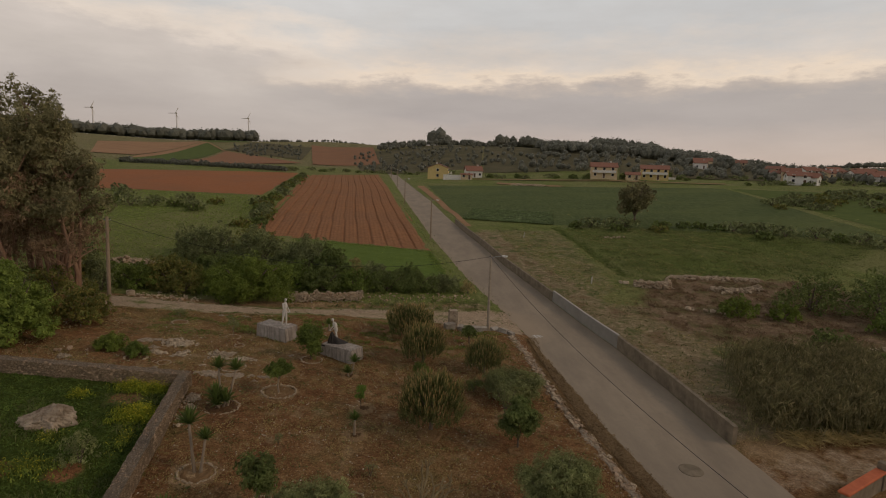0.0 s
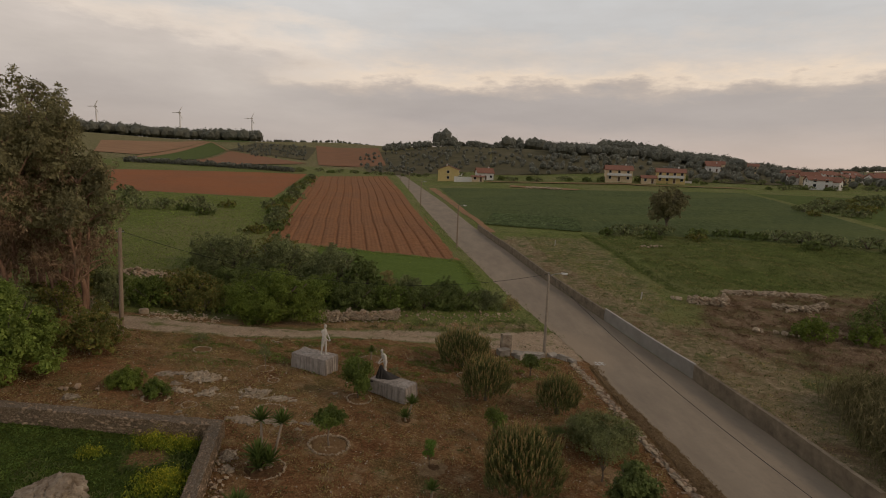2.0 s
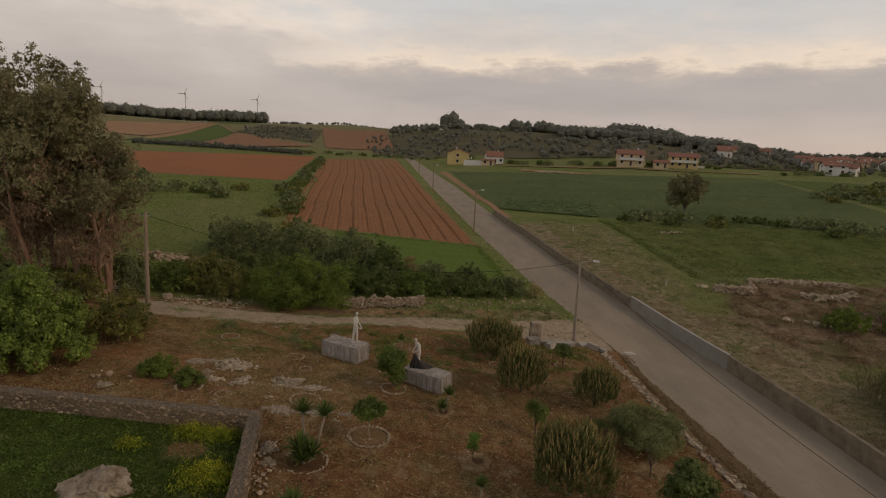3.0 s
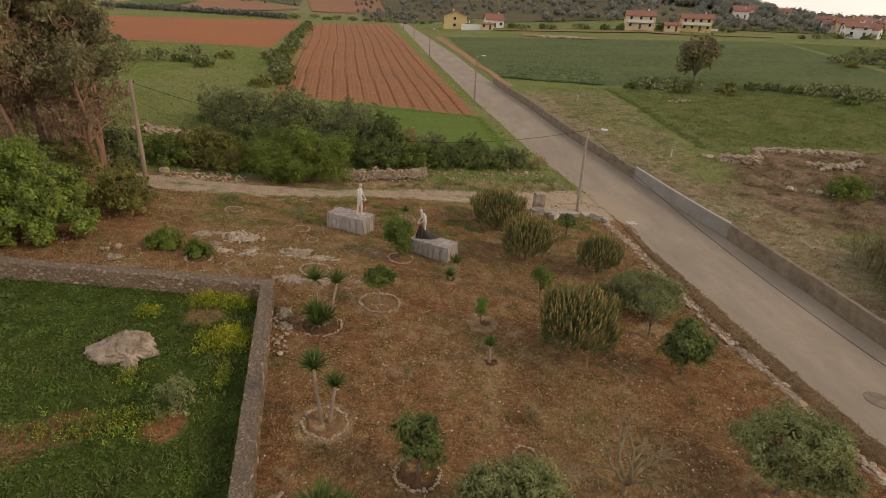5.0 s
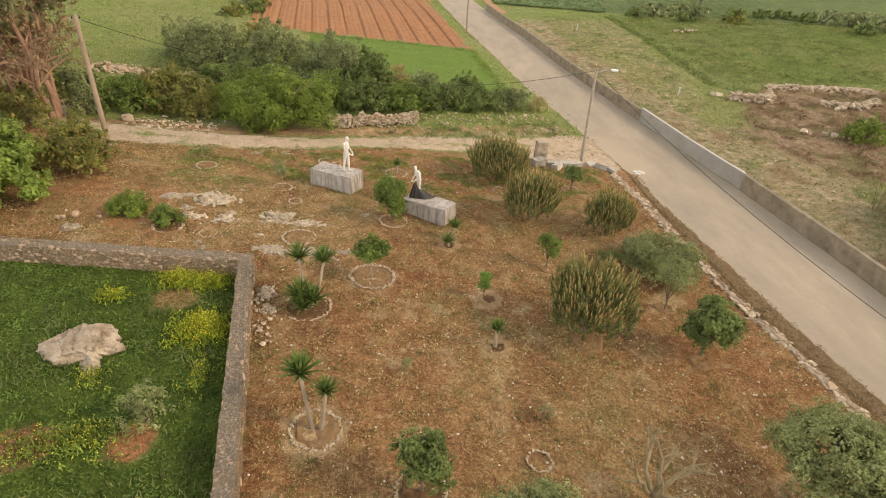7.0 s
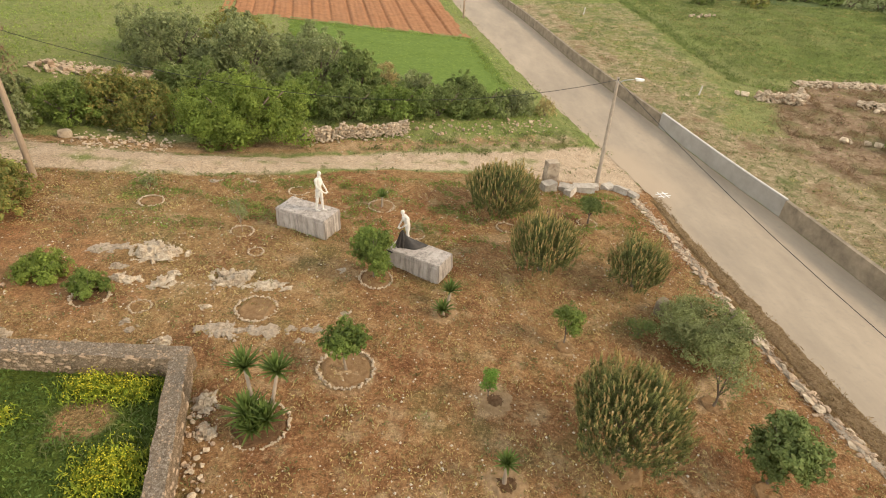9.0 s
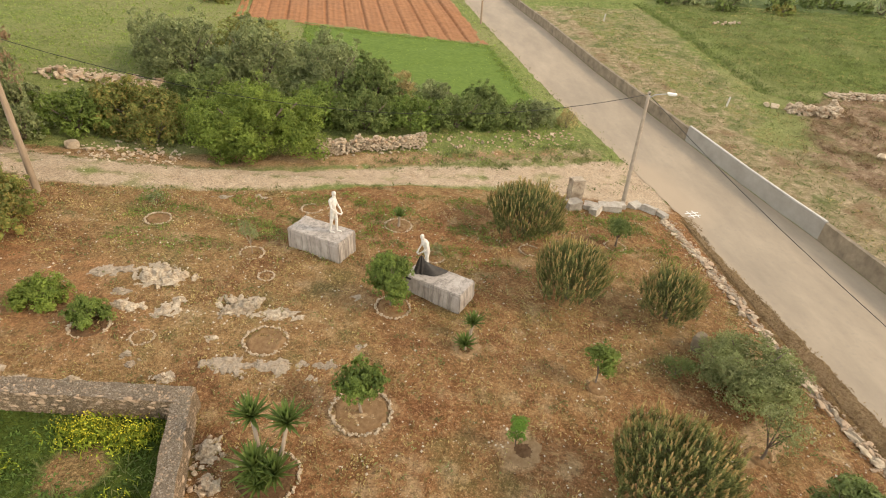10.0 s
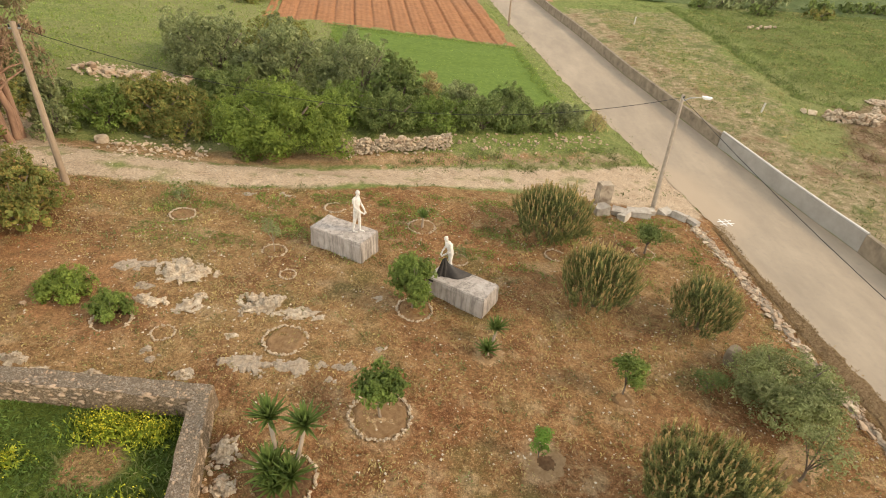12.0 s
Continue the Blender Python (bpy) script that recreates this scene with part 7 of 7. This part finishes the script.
blades("dry_grass", 52000, (-30, 12, 10, 46), lambda x, y: in_garden(x, y) * clump(x, y, 4.5, 61, 0.0, 0.6), 3, 0.12, 0.035, M_STRAW, "short dry grass over brown soil", "dry grass", 3, 0.05, 1.0)
blades("green_weeds", 30000, (-30, 12, 10, 46), lambda x, y: in_garden(x, y) * clump(x, y, 2.2, 66, 0.55, 0.3), 4, 0.12, 0.04, M_MEADOW, "patches of low green weeds over brown soil", "weeds", 3, 0.06, 1.0)
blades("green_weeds", 15000, (-20, 8, 38, 46), lambda x, y: in_garden(x, y) * clump(x, y, 3.0, 67, 0.2, 0.25) * ease(37, 41, y), 5, 0.14, 0.04, M_GREEN, "low green weeds between track and statues", "weeds", 3, 0.06, 1.0)
blades("dry_verge", 24000, (8, 14, 8, 47), lambda x, y: near_line(x, y, [(10.9, 46), (10.5, 40), (10.7, 32), (11.6, 25.4), (12.4, 20), (13.2, 10)], 0.55, 0.4), 6, 0.13, 0.04, M_VERGE, "dry brown verge grass beside lane", "verge grass", 4, 0.07, 0.6)
# earth bank between kerb and lane, its lower edge spilling onto the asphalt
vy = np.arange(12.0, 45.6, 0.18)
over = np.interp(vy, [12, 32, 35, 38, 42, 44.5], [0.75, 0.85, 0.75, 0.55, 0.2, 0.0])
bank_v = []
for y, o in zip(vy, over):
    x0, x1 = float(road_left(y)) - 0.55, float(road_left(y)) + o + 0.16 * noise.noise((y * 1.1, 3, 0)) + 0.08 * noise.noise((y * 4.5, 7, 0))
    for s in range(9):
        x = x0 + (x1 - x0) * s / 8
        t = s / 8
        z = Z(x, y) + 0.075 + 0.16 * (1 - t) * (s > 0) * t * 2 + 0.05 * noise.noise((x * 4, y * 4, 1)) * (0 < s < 8)
        bank_v.append((x, y, z - (0.25 if s == 0 else 0.12 if s == 8 else 0)))
bank_f = [(i * 9 + s, i * 9 + s + 1, i * 9 + s + 10, i * 9 + s + 9) for i in range(len(vy) - 1) for s in range(8)]
tagged(new("verge_bank", pieces_mesh("verge_bank", [(bank_v, bank_f)], M_BANK)), "low brown earth bank edging the lane", "verge", kind="structure")
blades("bank_grass", 9000, (9, 17, 12, 45.5), lambda x, y: (x > road_left(y) - 0.5) * (x < road_left(y) + 0.05 + np.interp(y, [12, 32, 35, 38, 42, 44.5], [0.6, 0.7, 0.6, 0.4, 0.1, -0.1])), 23, 0.16, 0.035, M_VERGE, "dry brown grass on the lane's bank", "verge grass", 3, 0.06, 0.8, (0.1, 0.16))
blades("verge_grass", 12000, (-22, 12, 50, 160), lambda x, y: near_line(x, y, [(9.2, 53), (6.0, 66), (1.6, 92), (-5.4, 153)], 1.1, 0.8), 7, 0.2, 0.05, M_MEADOW, "green verge beside lane", "verge grass", 3, 0.1, 0.6)
blades("track_edge_grass", 7000, (-12, 10, 47, 56), lambda x, y: near_line(x, y, [(-7, 50.8), (0, 52.4), (7.4, 54.6)], 1.5, 1.2) * clump(x, y, 2.5, 57, 0.3, 0.3), 8, 0.2, 0.04, M_MEADOW, "green grass between track and hedge", "grass", 4, 0.1, 0.7)


def in_meadow(x, y):
    return (x < road_left(y) - 1.5) * (1 - near_line(x, y, TRACK, 1.7, 0.5)) * (1 - inside(x, y, [(-26.5, 82.5), (2.0, 80.2), (-24.5, 292), (-52, 240)], 0.2))


def in_east(x, y):
    return (x > road_right(y) + 0.6) * (1 - 0.75 * inside(x, y, RUIN, 3)) * (1 - near_line(x, y, SIDE_TRACK, 2.0, 0.6))


blades("meadow_grass", 34000, (-75, 6, 50, 135), in_meadow, 9, 0.24, 0.07, M_FRESH, "rough green meadow grass", "meadow grass", 2, 0.12, 0.7)
blades("east_grass", 34000, (15, 85, 30, 105), lambda x, y: in_east(x, y) * (0.35 + 0.65 * clump(x, y, 9, 91, -0.1, 0.5)), 10, 0.22, 0.06, M_MEADOW, "rough green grass east of the lane", "meadow grass", 2, 0.12, 0.8)
blades("east_straw", 26000, (15, 60, 28, 100), lambda x, y: in_east(x, y) * clump(x, y, 5, 92, 0.15, 0.4), 11, 0.18, 0.035, M_STRAW, "dry straw grass east of the lane", "dry grass", 3, 0.1, 0.9)
blades("dead_weeds", 12000, (22, 56, 44, 70), lambda x, y: inside(x, y, RUIN, 3) * clump(x, y, 4, 93, 0.0, 0.4), 12, 0.35, 0.04, M_DEADLEAF, "brown dead weeds over a dug site", "weeds", 4, 0.15, 0.8)
CANES = [(22.4, 29.0), (36, 29.5), (37, 40), (27.5, 40.5)]
blades("cane_thicket", 2600, (20.8, 37, 28.6, 41), lambda x, y: inside(x, y, CANES, 4.5) * (0.25 + 0.75 * clump(x, y, 3, 98, -0.1, 0.4)), 13, 2.6, 0.055, M_CANE, "tall thicket of dry green cane", "cane", 6, 0.2, 0.16)
blades("cane_leaves", 30000, (20.8, 37, 28.6, 41), lambda x, y: inside(x, y, CANES, 4.0) * (0.3 + 0.7 * clump(x, y, 3, 98, -0.1, 0.4)), 14, 0.62, 0.075, M_CANE, "arching cane leaves", "cane", 3, 0.3, 0.7, (0.2, 2.0))
blades("cut_cane", 2600, (22, 40, 26.8, 29.6), lambda x, y: near_line(x, y, [(22.6, 28.2), (38, 28.6)], 0.6, 0.6), 15, 1.0, 0.04, M_STRAW, "fallen dry cane stalks", "cane", 3, 0.2, 4.0)

blades("ditch_grass", 5000, (24, 34, 64, 105), lambda x, y: near_line(x, y, [(26.8, 103), (27.2, 80), (27.8, 69), (31, 66.5)], 0.8, 0.6), 18, 0.4, 0.07, M_DEEP, "dark rank grass along a ditch", "grass", 4, 0.15, 0.6)
blades("strip_grass", 11000, (-19, 5, 61, 82), lambda x, y: inside(x, y, [(-16.5, 63), (4.6, 61.5), (2.0, 79.9), (-18.5, 81.5)], 0.4), 19, 0.16, 0.05, M_GREEN, "young bright green grass", "grass", 3, 0.12, 0.7)
blades("east_lush_grass", 30000, (27, 76, 66, 103), lambda x, y: inside(x, y, [(28.2, 68.5), (56, 68), (74, 82), (50, 99), (28, 102)], 2) * (0.3 + 0.7 * clump(x, y, 8, 99, 0.0, 0.4)), 20, 0.24, 0.08, M_DEEP, "lush green grass on a level plot", "grass", 2, 0.14, 0.8)
blades("edge_weeds", 5200, (-30, 10, 42, 56), lambda x, y: (1 - near_line(x, y, TRACK, 1.2, 0.6)) * near_line(x, y, TRACK, 2.3, 1.0) * clump(x, y, 2.2, 55, 0.1, 0.4), 22, 0.14, 0.05, M_MEADOW, "weeds along the dirt track", "weeds", 4, 0.1, 0.8)

# pale pebbles strewn over the soil
x, y, g2 = scatter(42000, (-30, 11, 10, 50), lambda x, y: np.maximum(in_garden(x, y), 0.8 * near_line(x, y, TRACK, 1.6, 1.0)) * (0.45 + 0.55 * clump(x, y, 7, 95, 0.0, 0.5)), 16)
n = len(x)
s = 0.012 + 0.05 * g2.uniform(size=n) ** 7
z = land_fine(x, y)
octa = np.array([(1, 0, 0), (0, 1, 0), (-1, 0, 0), (0, -1, 0), (0, 0, 0.8), (0, 0, -0.8)])
pv = (np.stack([x, y, z + s * 0.15], 1)[:, None, :] + octa[None] * s[:, None, None] * g2.uniform(0.6, 1.3, (n, 6, 1))).reshape(-1, 3)
of = np.array([(0, 1, 4), (1, 2, 4), (2, 3, 4), (3, 0, 4)])
stuff("pebbles", pv, (np.arange(n)[:, None, None] * 6 + of[None]).reshape(-1, 3), M_CHALK, "small pale pebbles strewn over brown soil", "pebbles")

# rows of cabbages
cx, cy = [], []
for k in range(60):
    t = np.arange(0, 40, 0.75)
    a, b = np.array((9.4, 118.0)), np.array((27.0, 106.5))
    p0 = a + (b - a) * (k + 0.5) / 60
    d = np.array((0.10, 1.0))
    cx.append(p0[0] + d[0] * t)
    cy.append(p0[1] + d[1] * t * 0.45)
cx, cy = np.concatenate(cx), np.concatenate(cy)
g2 = np.random.default_rng(17)
keep = g2.uniform(size=len(cx)) < 0.8
cx, cy = np.repeat(cx[keep], 5), np.repeat(cy[keep], 5)
c = np.stack([cx + g2.normal(size=len(cx)) * 0.12, cy + g2.normal(size=len(cx)) * 0.12, land(cx, cy) + 0.05 + 0.2 + g2.uniform(-0.05, 0.1, len(cx))], 1)
v, f = leaves_np(c, g2.normal(size=c.shape) * np.array([1, 1, 0.5]) + np.array([0, 0, 0.3]), 0.38, 0.3)
stuff("cabbage_rows", v, f, M_CABBAGE, "rows of blue-green cabbages", "cabbages")


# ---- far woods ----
def wood(name, spots, tall, seed, label, leaf=2.3, per=22, material=M_FARWOOD_HAZED):
    g2 = np.random.default_rng(seed)
    pts, ways, hull_v, hull_f = [], [], [], []
    for n, (x, y) in enumerate(spots):
        h = tall * g2.uniform(0.65, 1.2)
        w = h * g2.uniform(0.34, 0.55)
        at = np.array([x, y, Z(x, y)])
        d = g2.normal(size=(per, 3))
        d /= np.linalg.norm(d, axis=1, keepdims=True)
        k = np.stack([d[:, 0] * w, d[:, 1] * w, h * 0.56 + d[:, 2] * h * 0.44], 1)
        pts.append(k * g2.uniform(0.85, 1.03, (per, 1)) + at)
        ways.append(np.cross(d, g2.normal(size=d.shape)) + d * 0.4)
        hull_v.append(ICO_V * np.array([w, w, h * 0.46]) * g2.uniform(0.72, 1.05, (len(ICO_V), 1)) + np.array([0, 0, h * 0.5]) + at)
        hull_f.append(ICO_F + n * len(ICO_V))
    c, w = np.concatenate(pts), np.concatenate(ways)
    v, f = leaves_np(c, w, leaf * 0.62 * g2.uniform(0.6, 1.4, len(c)), leaf * 0.42 * g2.uniform(0.6, 1.4, len(c)))
    tris = np.concatenate([f[:, [0, 1, 2]], f[:, [0, 2, 3]], np.concatenate(hull_f) + len(v)])
    return stuff(name, np.concatenate([v, np.concatenate(hull_v)]), tris, material, label, "wood")


def polar(az0, az1, d0, d1, n, seed):
    g2 = np.random.default_rng(seed)
    a, d = np.radians(g2.uniform(az0, az1, n)), g2.uniform(d0, d1, n)
    return list(zip(d * np.sin(a), d * np.cos(a)))


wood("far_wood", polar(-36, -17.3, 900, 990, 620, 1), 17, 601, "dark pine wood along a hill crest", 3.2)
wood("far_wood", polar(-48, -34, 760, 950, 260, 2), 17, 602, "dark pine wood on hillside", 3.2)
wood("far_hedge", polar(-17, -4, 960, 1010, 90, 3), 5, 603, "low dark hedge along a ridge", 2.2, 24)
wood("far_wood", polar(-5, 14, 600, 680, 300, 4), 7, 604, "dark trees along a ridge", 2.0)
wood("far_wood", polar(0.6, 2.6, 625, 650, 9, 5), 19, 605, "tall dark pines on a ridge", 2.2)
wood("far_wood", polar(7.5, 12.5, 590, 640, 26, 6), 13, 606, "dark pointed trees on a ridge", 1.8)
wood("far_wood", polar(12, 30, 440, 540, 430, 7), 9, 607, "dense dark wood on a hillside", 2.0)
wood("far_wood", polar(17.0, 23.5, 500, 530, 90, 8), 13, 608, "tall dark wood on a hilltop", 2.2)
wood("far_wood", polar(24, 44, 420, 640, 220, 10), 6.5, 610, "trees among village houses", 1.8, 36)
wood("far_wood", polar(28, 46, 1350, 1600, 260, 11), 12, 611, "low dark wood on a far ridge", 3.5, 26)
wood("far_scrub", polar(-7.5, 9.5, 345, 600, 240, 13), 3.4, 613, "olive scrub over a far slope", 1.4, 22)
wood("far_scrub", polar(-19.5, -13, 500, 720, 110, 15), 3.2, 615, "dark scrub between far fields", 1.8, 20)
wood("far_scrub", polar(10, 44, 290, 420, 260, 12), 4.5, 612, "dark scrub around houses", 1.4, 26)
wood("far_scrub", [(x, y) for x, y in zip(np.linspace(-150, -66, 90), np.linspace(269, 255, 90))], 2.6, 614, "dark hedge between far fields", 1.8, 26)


# ---- houses ----
def gable(sx, sy, rise, over):
    v = [(-sx / 2 - over, -sy / 2 - over, -over * rise / (sy / 2)), (sx / 2 + over, -sy / 2 - over, -over * rise / (sy / 2)), (sx / 2 + over, 0, rise), (-sx / 2 - over, 0, rise),
         (-sx / 2 - over, sy / 2 + over, -over * rise / (sy / 2)), (sx / 2 + over, sy / 2 + over, -over * rise / (sy / 2))]
    bm = bmesh.new()
    top = [bm.verts.new(p) for p in v]
    low = [bm.verts.new((p[0], p[1], p[2] - 0.22)) for p in v]
    for q in ((0, 1, 2, 3), (3, 2, 5, 4)):
        bm.faces.new([top[i] for i in q])
        bm.faces.new([low[i] for i in reversed(q)])
    for a, b in ((0, 1), (1, 2), (2, 5), (5, 4), (4, 3), (3, 0)):
        bm.faces.new([top[a], low[a], low[b], top[b]])
    return bm


def house(x, y, sx, sy, h, rise, rz, wall_m, label, storeys=2, cols=3, chimney=True, porch=False):
    ob = thing("house", (x, y, Z(x, y)), rz, label, "house", "houses")
    bm = box_bm(sx, sy, h + 1.0)
    bmesh.ops.translate(bm, vec=(0, 0, -1.0), verts=bm.verts)
    for s in (-1, 1):
        a, b, c = [bm.verts.new((s * sx / 2, yy, zz)) for yy, zz in ((-sy / 2, h), (sy / 2, h), (0, h + rise - 0.05))]
        bm.faces.new((a, b, c))
    part("wall", mesh_bm("wall", bm, wall_m), ob)
    part("roof", mesh_bm("roof", gable(sx, sy, rise, 0.45), M_ROOF), ob, "red tiled roof", pose(0, 0, h + 0.1))
    if chimney:
        c = part("chimney", mesh_bm("chimney", box_bm(0.6, 0.6, 1.5, 0.04), M_WHITEWALL), ob, "", pose(sx * 0.28, sy * 0.12, h + rise * 0.65))
        part("chimney_cap", mesh_bm("chimney_cap", box_bm(0.8, 0.8, 0.12, 0.02), M_ROOF), c, "", pose(0, 0, 1.5))
    sh = h / storeys
    for fl in range(storeys):
        for i in range(cols):
            px = sx * ((i + 0.5) / cols - 0.5)
            door = fl == 0 and i == cols // 2
            w, hh, z = (0.95, 2.05, 0.02) if door else (1.0, 1.15, sh * fl + 1.0)
            win = part("door" if door else "window", mesh_bm("frame", box_bm(w + 0.2, 0.12, hh + 0.2), M_WHITEWALL), ob, "", pose(px, -sy / 2 - 0.03, z))
            part("door_leaf" if door else "pane", mesh_bm("pane", box_bm(w, 0.1, hh), M_SHUTTER if door else M_GLASS), win, "", pose(0, -0.05, 0.1))
        for s in (-1, 1):
            win = part("window", mesh_bm("frame", box_bm(0.12, 1.3, 1.4), M_WHITEWALL), ob, "", pose(s * (sx / 2 + 0.03), 0.1, sh * fl + 0.9))
            part("pane", mesh_bm("pane", box_bm(0.1, 1.1, 1.2), M_GLASS), win, "", pose(s * 0.05, 0, 0.1))
    if porch:
        b = part("balcony", mesh_bm("balcony", box_bm(sx * 0.9, 1.4, 0.18, 0.02), M_WHITEWALL), ob, "white balcony", pose(0, -sy / 2 - 0.7, sh - 0.1))
        part("railing", mesh_bm("railing", box_bm(sx * 0.9, 0.08, 0.9, 0.02), M_WHITEWALL), b, "", pose(0, -0.62, 0.18))
    return ob


house(7.0, 268, 9.0, 10.0, 5.4, 1.9, 84, M_YELLOW, "yellow two-storey house with red tiled roof", 2, 3, True, True)
house(24.8, 272, 8.0, 7.0, 3.6, 2.2, 6, M_WHITEWALL, "low house under bright red roof", 1, 3)
house(83, 246, 11.5, 9.0, 5.2, 1.9, -14, M_CREAM, "pale two-storey house with red tiled roof", 2, 3, True, True)
house(107, 246, 12.0, 9.0, 5.0, 1.7, -20, M_YELLOW, "yellow two-storey house with red tiled roof", 2, 4, True, True)
house(95, 241, 6.0, 5.0, 2.6, 1.0, -16, M_CREAM, "small cream outbuilding with tiled roof", 1, 2, False)
house(195, 372, 12, 9, 4.5, 2.0, -25, M_CREAM, "house with red roof on wooded slope", 1, 3)
house(236, 400, 13, 9, 5.0, 2.0, -28, M_CREAM, "ochre house with red roof on slope", 2, 3)
house(182, 350, 8, 7, 4.0, 1.6, -20, M_WHITEWALL, "small white house on wooded slope", 1, 2)
g2 = np.random.default_rng(18)
village = polar(33.2, 44.0, 300, 430, 26, 19) + polar(34.5, 38, 270, 310, 5, 20)
for i, (x, y) in enumerate(village):
    house(x, y, g2.uniform(7, 10), g2.uniform(6, 8), g2.uniform(2.7, 4.6), g2.uniform(1.3, 2.0), g2.uniform(-60, 10), M_WHITEWALL if i % 4 else M_CREAM, "white village house with red tiled roof", 1 if i % 2 else 2, 2, i % 2 == 0)
yard_wall = new("garden_wall", mesh_bm("garden_wall", box_bm(8.6, 0.3, 2.7, 0.03), M_WHITEWALL))
yard_wall.matrix_basis = pose(13.4, 257, Z(13.4, 257) - 0.3, 0, 0, -3)
tagged(yard_wall, "pale rendered yard wall before yellow house", "wall")
shed = house(20.3, 257.5, 5.5, 4.0, 2.4, 0.5, -3, M_CREAM, "small pinkish shed beside yard wall", 1, 2, False)


low_wall = new("garden_wall", mesh_bm("garden_wall", box_bm(13.0, 0.3, 1.1, 0.03), M_WHITEWALL))
low_wall.matrix_basis = pose(112.5, 250.5, Z(112.5, 250.5) - 0.1, 0, 0, -12)
tagged(low_wall, "low white wall before a yellow house", "wall")
for i, (x, y, w, h) in enumerate(((92.5, 246, 4.5, 3.2), (118, 256, 5.0, 4.0), (109, 257, 3.0, 2.6), (76, 246, 6.0, 2.6), (70, 250, 5.0, 2.2), (12, 262, 4.0, 3.4), (33, 268, 5.0, 2.4), (46, 262, 4.0, 2.6))):
    bush("garden_bush", x, y, w, h, M_DEEP, 640 + i, "dark garden bush beside a house", 900, (0.5, 0.3), n=8, group="garden bushes")


def turbine(az, d, hub):
    a = math.radians(az)
    x, y = d * math.sin(a), d * math.cos(a)
    ob = thing("wind_turbine", (x, y, Z(x, y)), label="distant pale wind turbine on a hill crest", category="wind turbine", group="wind turbines")
    z = hub - Z(x, y)
    part("tower", pieces_mesh("tower", [tube_np([(0, 0, -2), (0, 0, z / 2), (0, 0, z)], [2.0, 1.6, 1.2], 10)], M_WHITEWALL), ob)
    part("nacelle", mesh_bm("nacelle", box_bm(3.2, 7, 3.2, 0.5), M_RENDER), ob, "", pose(0, -1, z - 0.5, 0, 0, 0))
    for k in range(3):
        t = 0.5 + 2.094 * k
        b = pieces_mesh("blade", [tube_np([(0, 0, 0), (math.sin(t) * 11, 0, math.cos(t) * 11), (math.sin(t) * 17, 0, math.cos(t) * 17)], [0.8, 0.8, 0.25], 6)], M_WHITEWALL)
        part("blade", b, ob, "", pose(0, -4.8, z + 1))
    return ob


turbine(-31.1, 1500, 116)
turbine(-24.45, 1500, 116)
turbine(-18.05, 1500, 114)

# ---- on the lane ----
mark = thing("road_marking", (11.65, 46.9, Z(11.65, 46.9) + 0.06), 12, "small white painted grid mark on the asphalt", "road marking")
for dx, dy, sx, sy in ((-0.18, 0, 0.07, 0.85), (0.18, 0, 0.07, 0.85), (0, -0.16, 0.95, 0.07), (0, 0.16, 0.95, 0.07)):
    part("stripe", mesh_bm("stripe", box_bm(sx, sy, 0.006 if sx < sy else 0.009), M_PAINT), mark, "", pose(dx, dy, 0.004))
patch = new("road_patch", mesh_np("road_patch", *grid_np(np.linspace(-1.0, 1.0, 9), np.linspace(-0.28, 0.28, 4), lambda u, w: 0.006 + 0 * u), M_CONCRETE))
patch.data.vertices.foreach_set("co", np.array([(v.co.x + 0.12 * noise.noise(v.co * 3), v.co.y * (1.1 - abs(v.co.x)) + 0.1 * noise.noise(v.co * 2), float(table(47.7 + v.co.y, VALLEY)) - Z(12.5, 47.7) + 0.075) for v in patch.data.vertices], np.float32).ravel())
patch.matrix_basis = pose(12.5, 47.7, Z(12.5, 47.7))
tagged(patch, "dark cracked patch in the asphalt", "road", kind="structure")
lid = new("manhole_cover", pieces_mesh("manhole_cover", [tube_np([(0, 0, -0.05), (0, 0, 0.012), (0, 0, 0.015)], [0.62, 0.62, 0.58], 28)], M_CONCRETE))
lid.matrix_basis = pose(15.5, 25.4, Z(15.5, 25.4) + 0.07)
tagged(lid, "round dark manhole patch in the lane", "manhole cover")
for x, y in ((22.2, 64.8), (18.6, 93.0)):
    ob = new("marker_post", mesh_bm("marker_post", box_bm(0.12, 0.12, 0.95, 0.02), M_CAP))
    ob.matrix_basis = pose(x, y, Z(x, y) - 0.05, 3, 2, 20)
    tagged(ob, "short pale marker post in rough grass", "marker post", "marker posts")
gate_wall = thing("tiled_wall", (22.6, 22.75, Z(22.6, 22.75)), 29, "low wall capped with orange-red tiles", "wall")
part("wall_body", mesh_bm("wall_body", box_bm(4.0, 0.25, 1.0, 0.01), M_CONCRETE), gate_wall)
part("tile_cap", mesh_bm("tile_cap", box_bm(4.1, 0.5, 0.14, 0.04), M_BRICKRED), gate_wall, "orange-red tiled capping", pose(0, 0, 1.0))
part("gate_pillar", mesh_bm("gate_pillar", box_bm(0.4, 0.4, 1.5, 0.02), M_CONCRETE), gate_wall, "", pose(2.2, 0, 0))
